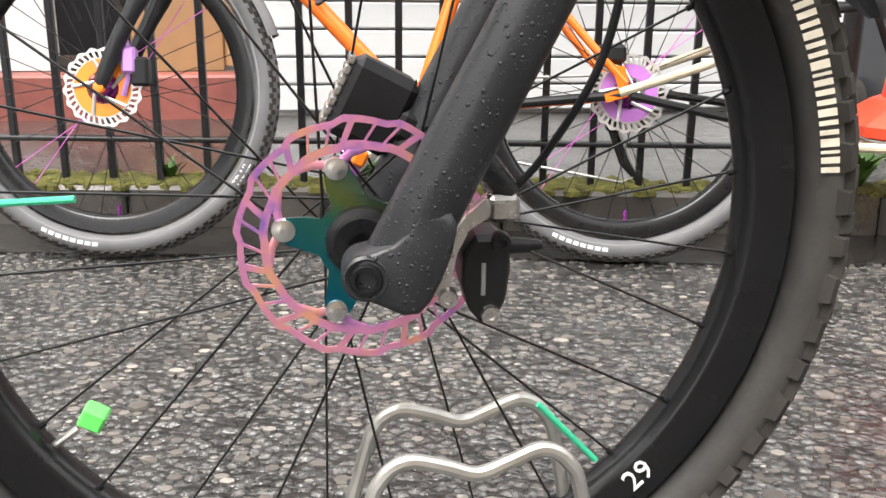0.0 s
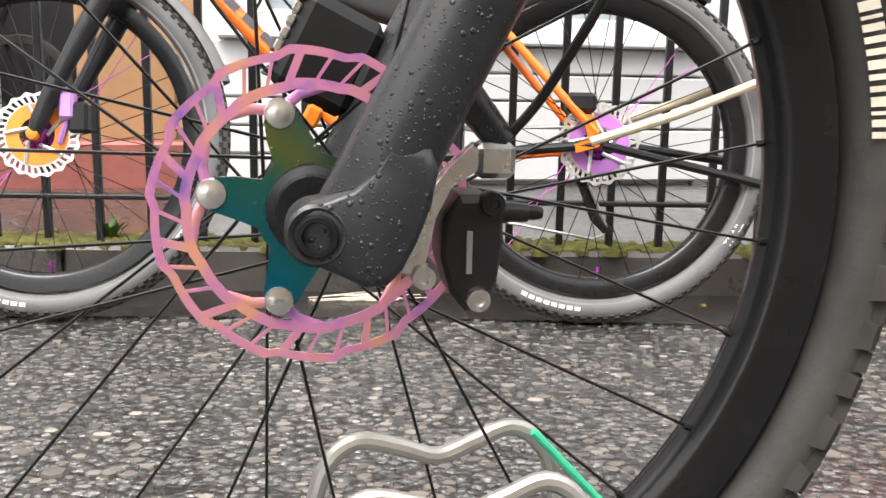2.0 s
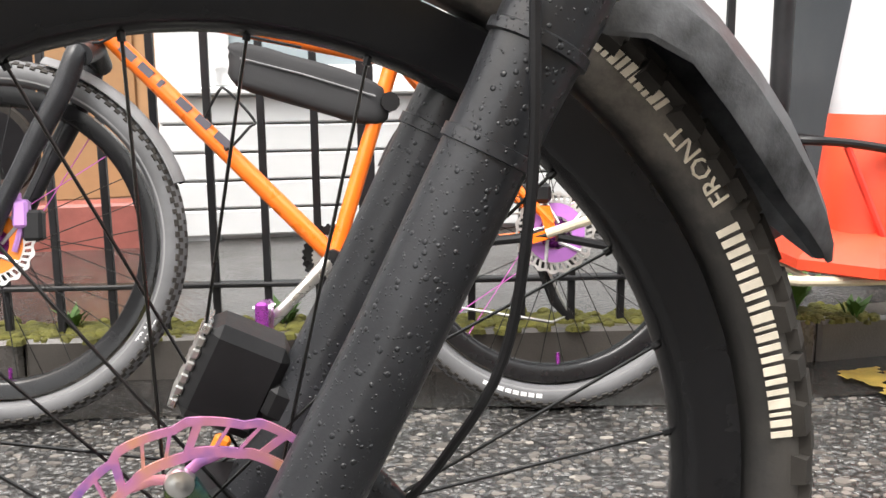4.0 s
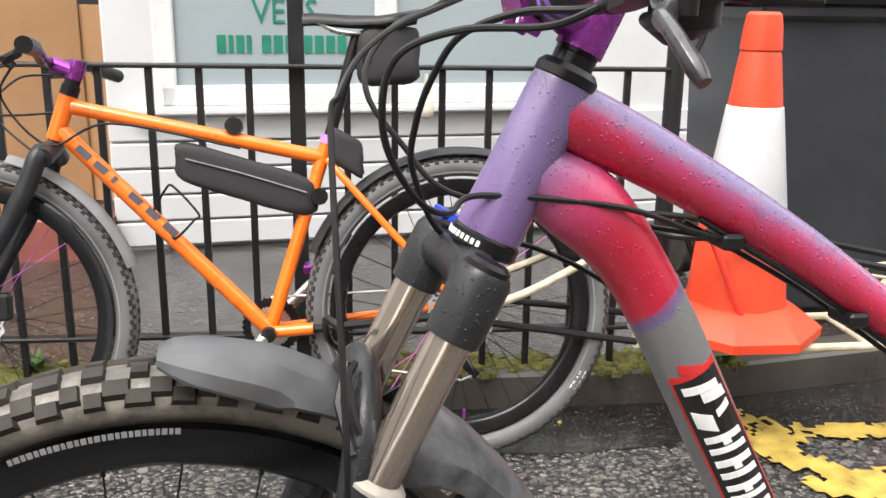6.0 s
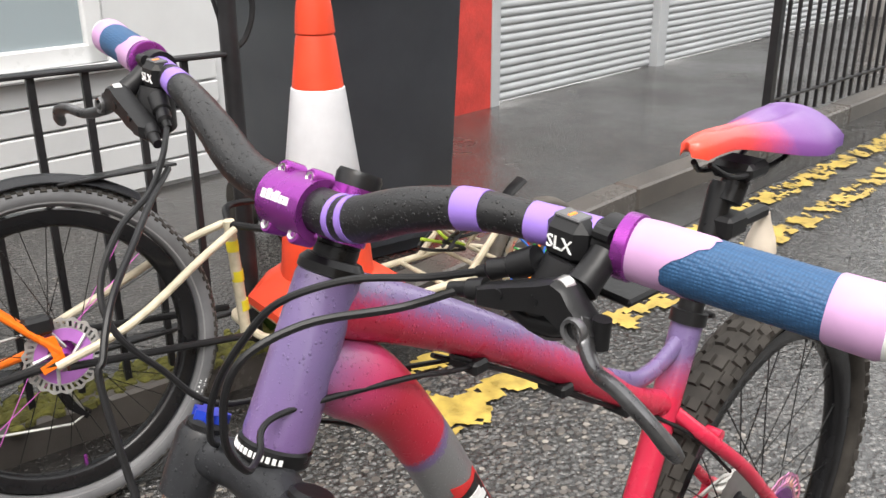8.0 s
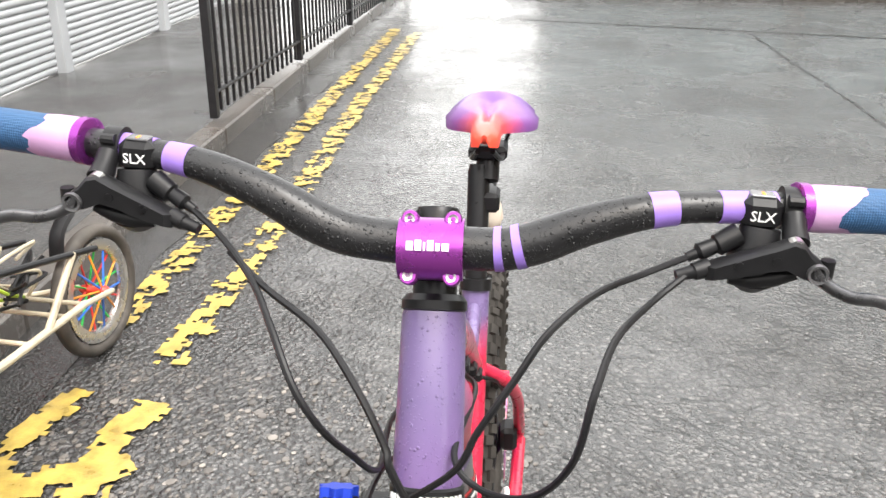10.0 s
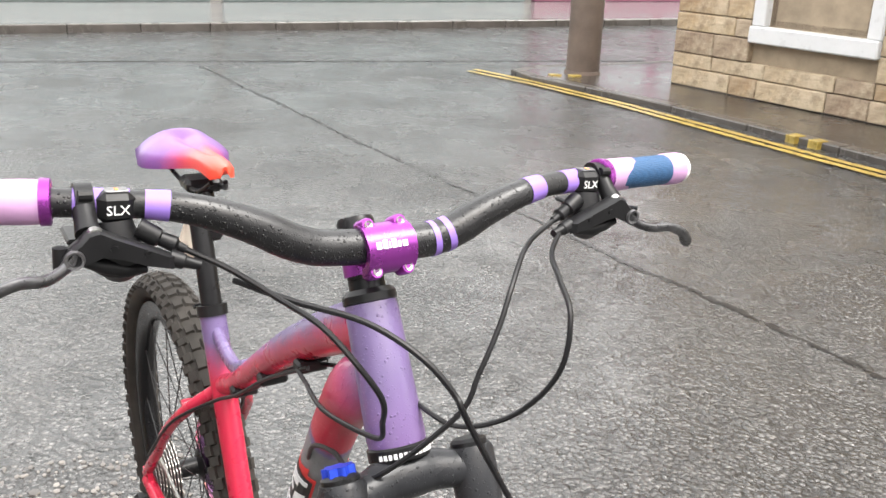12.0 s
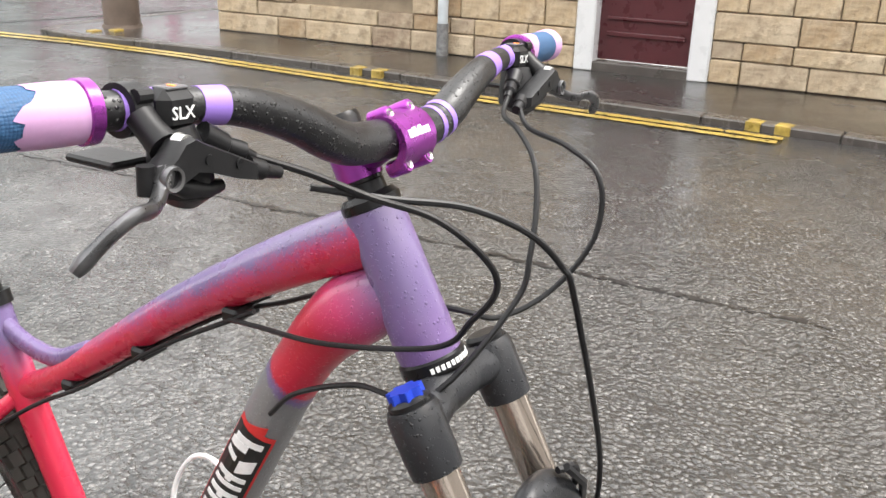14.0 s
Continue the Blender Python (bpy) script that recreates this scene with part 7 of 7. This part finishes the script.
part("lock", box(4.45, 4.55, 0.02, 0.04, 1.05, 1.08, 0.004), SILVER, sw)
part("lintel", box(3.5, 9.7, -0.04, 0.4, 2.5, 3.6, 0.01), CONC, sw)
solid("wall_back", box(-9, -3.0, 0, 0.3, 0, 3.4, 0.01), WHITEP, "plain white wall beside the shop", "wall", "structure", WM)
solid("wall_garden", box(9.7, 11.2, -0.2, 0.1, 0, 2.4, 0.01), surf("grey_garden_wall", (0.25, 0.24, 0.23), 0.8, vary=0.3, scale=3), "grey garden wall by the far railing", "wall", "structure", WM)

# ---- stone house over the road ----
HW = pose(6.62, -5.08, 0.0, 0, 0, 180 + 9.0)     # x runs along its front from the corner, y into the house
house = thing("stone_house", HW, "sandstone house with coursed blocks, white window and maroon door", "house", "", "structure")
DOOR0, DOOR1, WIN0, WIN1, WZ = 3.62, 4.34, 0.98, 1.92, 0.66
part("wall", join(box(0.03, DOOR0 - 0.02, 0.06, 0.4, 0.0, 6.0, 0.0), box(DOOR1 + 0.02, 9.0, 0.06, 0.4, 0.0, 6.0, 0.0), box(DOOR0 - 0.02, DOOR1 + 0.02, 0.06, 0.4, 2.25, 6.0, 0.0), box(0.03, 0.3, 0.06, 7, 0.0, 6.0, 0.0)), MORTAR, house)
part("plinth_stain", box(-0.01, DOOR0 - 0.16, 0.012, 0.07, 0.0, 0.11, 0.01), KERB, house, "dark damp footing")


def door_and_window():
    fr = part("door_frame", join(box(DOOR0 - 0.15, DOOR0, -0.03, 0.2, 0.04, 2.35, 0.012), box(DOOR1, DOOR1 + 0.15, -0.03, 0.2, 0.04, 2.35, 0.012), box(DOOR0 - 0.15, DOOR1 + 0.15, -0.03, 0.2, 2.2, 2.4, 0.012)), UPVC, house, "white painted door surround")
    dr = part("door", box(DOOR0, DOOR1, 0.10, 0.15, 0.12, 2.2, 0.004), DOORM, house, "maroon panelled front door")
    w = DOOR1 - DOOR0
    for x0, x1 in ((DOOR0 + 0.10, DOOR0 + w / 2 - 0.04), (DOOR0 + w / 2 + 0.04, DOOR1 - 0.10)):
        for z0, z1 in ((0.62, 1.1), (1.2, 2.0)):
            part("panel", box(x0, x1, 0.085, 0.105, z0, z1, 0.01), DOORM, dr)
    part("weather_bar", join(box(DOOR0 + 0.06, DOOR1 - 0.06, 0.08, 0.105, 0.30, 0.335, 0.006), box(DOOR0 + 0.06, DOOR1 - 0.06, 0.08, 0.105, 0.42, 0.445, 0.006)), DOORM, dr)
    part("door_step", box(DOOR0 - 0.05, DOOR1 + 0.05, -0.02, 0.12, 0.02, 0.115, 0.008), KERB, house)
    wn_ = part("window_surround", join(box(WIN0 - 0.13, WIN1 + 0.13, -0.05, 0.12, WZ - 0.14, WZ, 0.012), box(WIN0 - 0.13, WIN0, -0.02, 0.12, WZ, 2.3, 0.012), box(WIN1, WIN1 + 0.13, -0.02, 0.12, WZ, 2.3, 0.012)), UPVC, house, "white painted stone window surround")
    part("sash", join(box(WIN0, WIN1, 0.06, 0.11, WZ, WZ + 0.06, 0.006), box(WIN0, WIN0 + 0.06, 0.06, 0.11, WZ, 2.3, 0.006), box(WIN1 - 0.06, WIN1, 0.06, 0.11, WZ, 2.3, 0.006)), DOORM, wn_, "brown sash")
    part("pane", box(WIN0 + 0.05, WIN1 - 0.05, 0.08, 0.09, WZ + 0.05, 2.3, 0.001), GLASS, wn_)


door_and_window()
pp = thing("drain_pipe", HW @ pose(2.36, -0.06, 0), "pale grey cast drain pipe on the stone wall", "pipe")
part("pipe", tube((0, 0, 0.08), (0, 0, 6), 0.042, n=18), PIPEM, pp)
part("shoe", tube((0, 0, 0.04), (0, 0, 0.30), 0.050, 0.048, n=18), surf("rusty_pipe_foot", (0.20, 0.20, 0.20), 0.6, vary=0.6, scale=25), pp, "stained pipe foot")
part("bracket", box(-0.06, 0.06, -0.03, 0.06, 1.4, 1.46, 0.006), PIPEM, pp)

pole = thing("telegraph_pole", pose(7.38, -4.58, 0.042), "thick weathered wooden pole at the kerb corner", "pole")
part("shaft", tube((0, 0, 0), (0, 0, 4.2), 0.165, 0.15, n=24), WOODP, pole)
part("collar", tube((0, 0, 0), (0, 0, 0.03), 0.185, 0.175, n=24), WOODP, pole)

far = thing("far_shops", pose(15.5, 0, 0), "row of shop fronts beyond the junction", "building", "", "structure")
part("wall", box(0.2, 3, -16, 1.7, 0.0, 5.0, 0.0), CONC, far)
for y0, y1, mt in ((-13, -8.6, SHOPP), (-8.4, -2.6, SHOPT), (-2.4, 1.6, SHOPT)):
    sf_ = part("shop_front", box(0.05, 0.2, y0, y1, 0.1, 3.0, 0.02), mt, far, "painted shop front")
    for k in range(3):
        w = (y1 - y0) / 3
        part("window", box(0.0, 0.06, y0 + w * k + 0.15, y0 + w * (k + 1) - 0.15, 0.75, 2.5, 0.01), GLASS, sf_)
# added wall, always out of view, closes off the sky at this end
solid("unseen_end_wall", box(-10.2, -10, -15, 15, 0, 6, 0.0), CONC, "unseen plain wall added to close the street", "wall", "structure")

# sandstone blocks, one by one
r = random.Random(77)
bm_cache = {}


def block(x0, x1, z0, z1, proud):
    key = (round(x1 - x0, 2), round(z1 - z0, 2))
    if key not in bm_cache:
        bm_cache[key] = mesh("stone_block", box(0, key[0] - 0.007, 0, 0.1, 0, key[1] - 0.007, 0.008), STONE)
    ob = part("stone_block", bm_cache[key], STONE, house)
    ob.location = (x0, -proud, z0)


z = 0.05
rows_h = (0.17, 0.13, 0.20, 0.16, 0.24, 0.15, 0.21, 0.18, 0.22)
for ri, h in enumerate(rows_h):
    x = 0.0
    while x < 8.2:
        w = r.choice((0.22, 0.30, 0.38, 0.46, 0.58, 0.34, 0.68))
        x1 = x + w
        stops = []
        for a, b, zb in ((DOOR0 - 0.15, DOOR1 + 0.15, 0.0), (WIN0 - 0.13, WIN1 + 0.13, WZ - 0.14)):
            if z + h > zb + 0.02 and x < b and x1 > a:
                stops.append((a, b))
        if stops:
            a, b = stops[0]
            if a - x > 0.1:
                block(x, round(a, 2), z, z + h, r.uniform(0.0, 0.012))
            x = b
            continue
        block(x, x1, z, z + h, r.uniform(0.0, 0.012))
        x = x1
    z += h
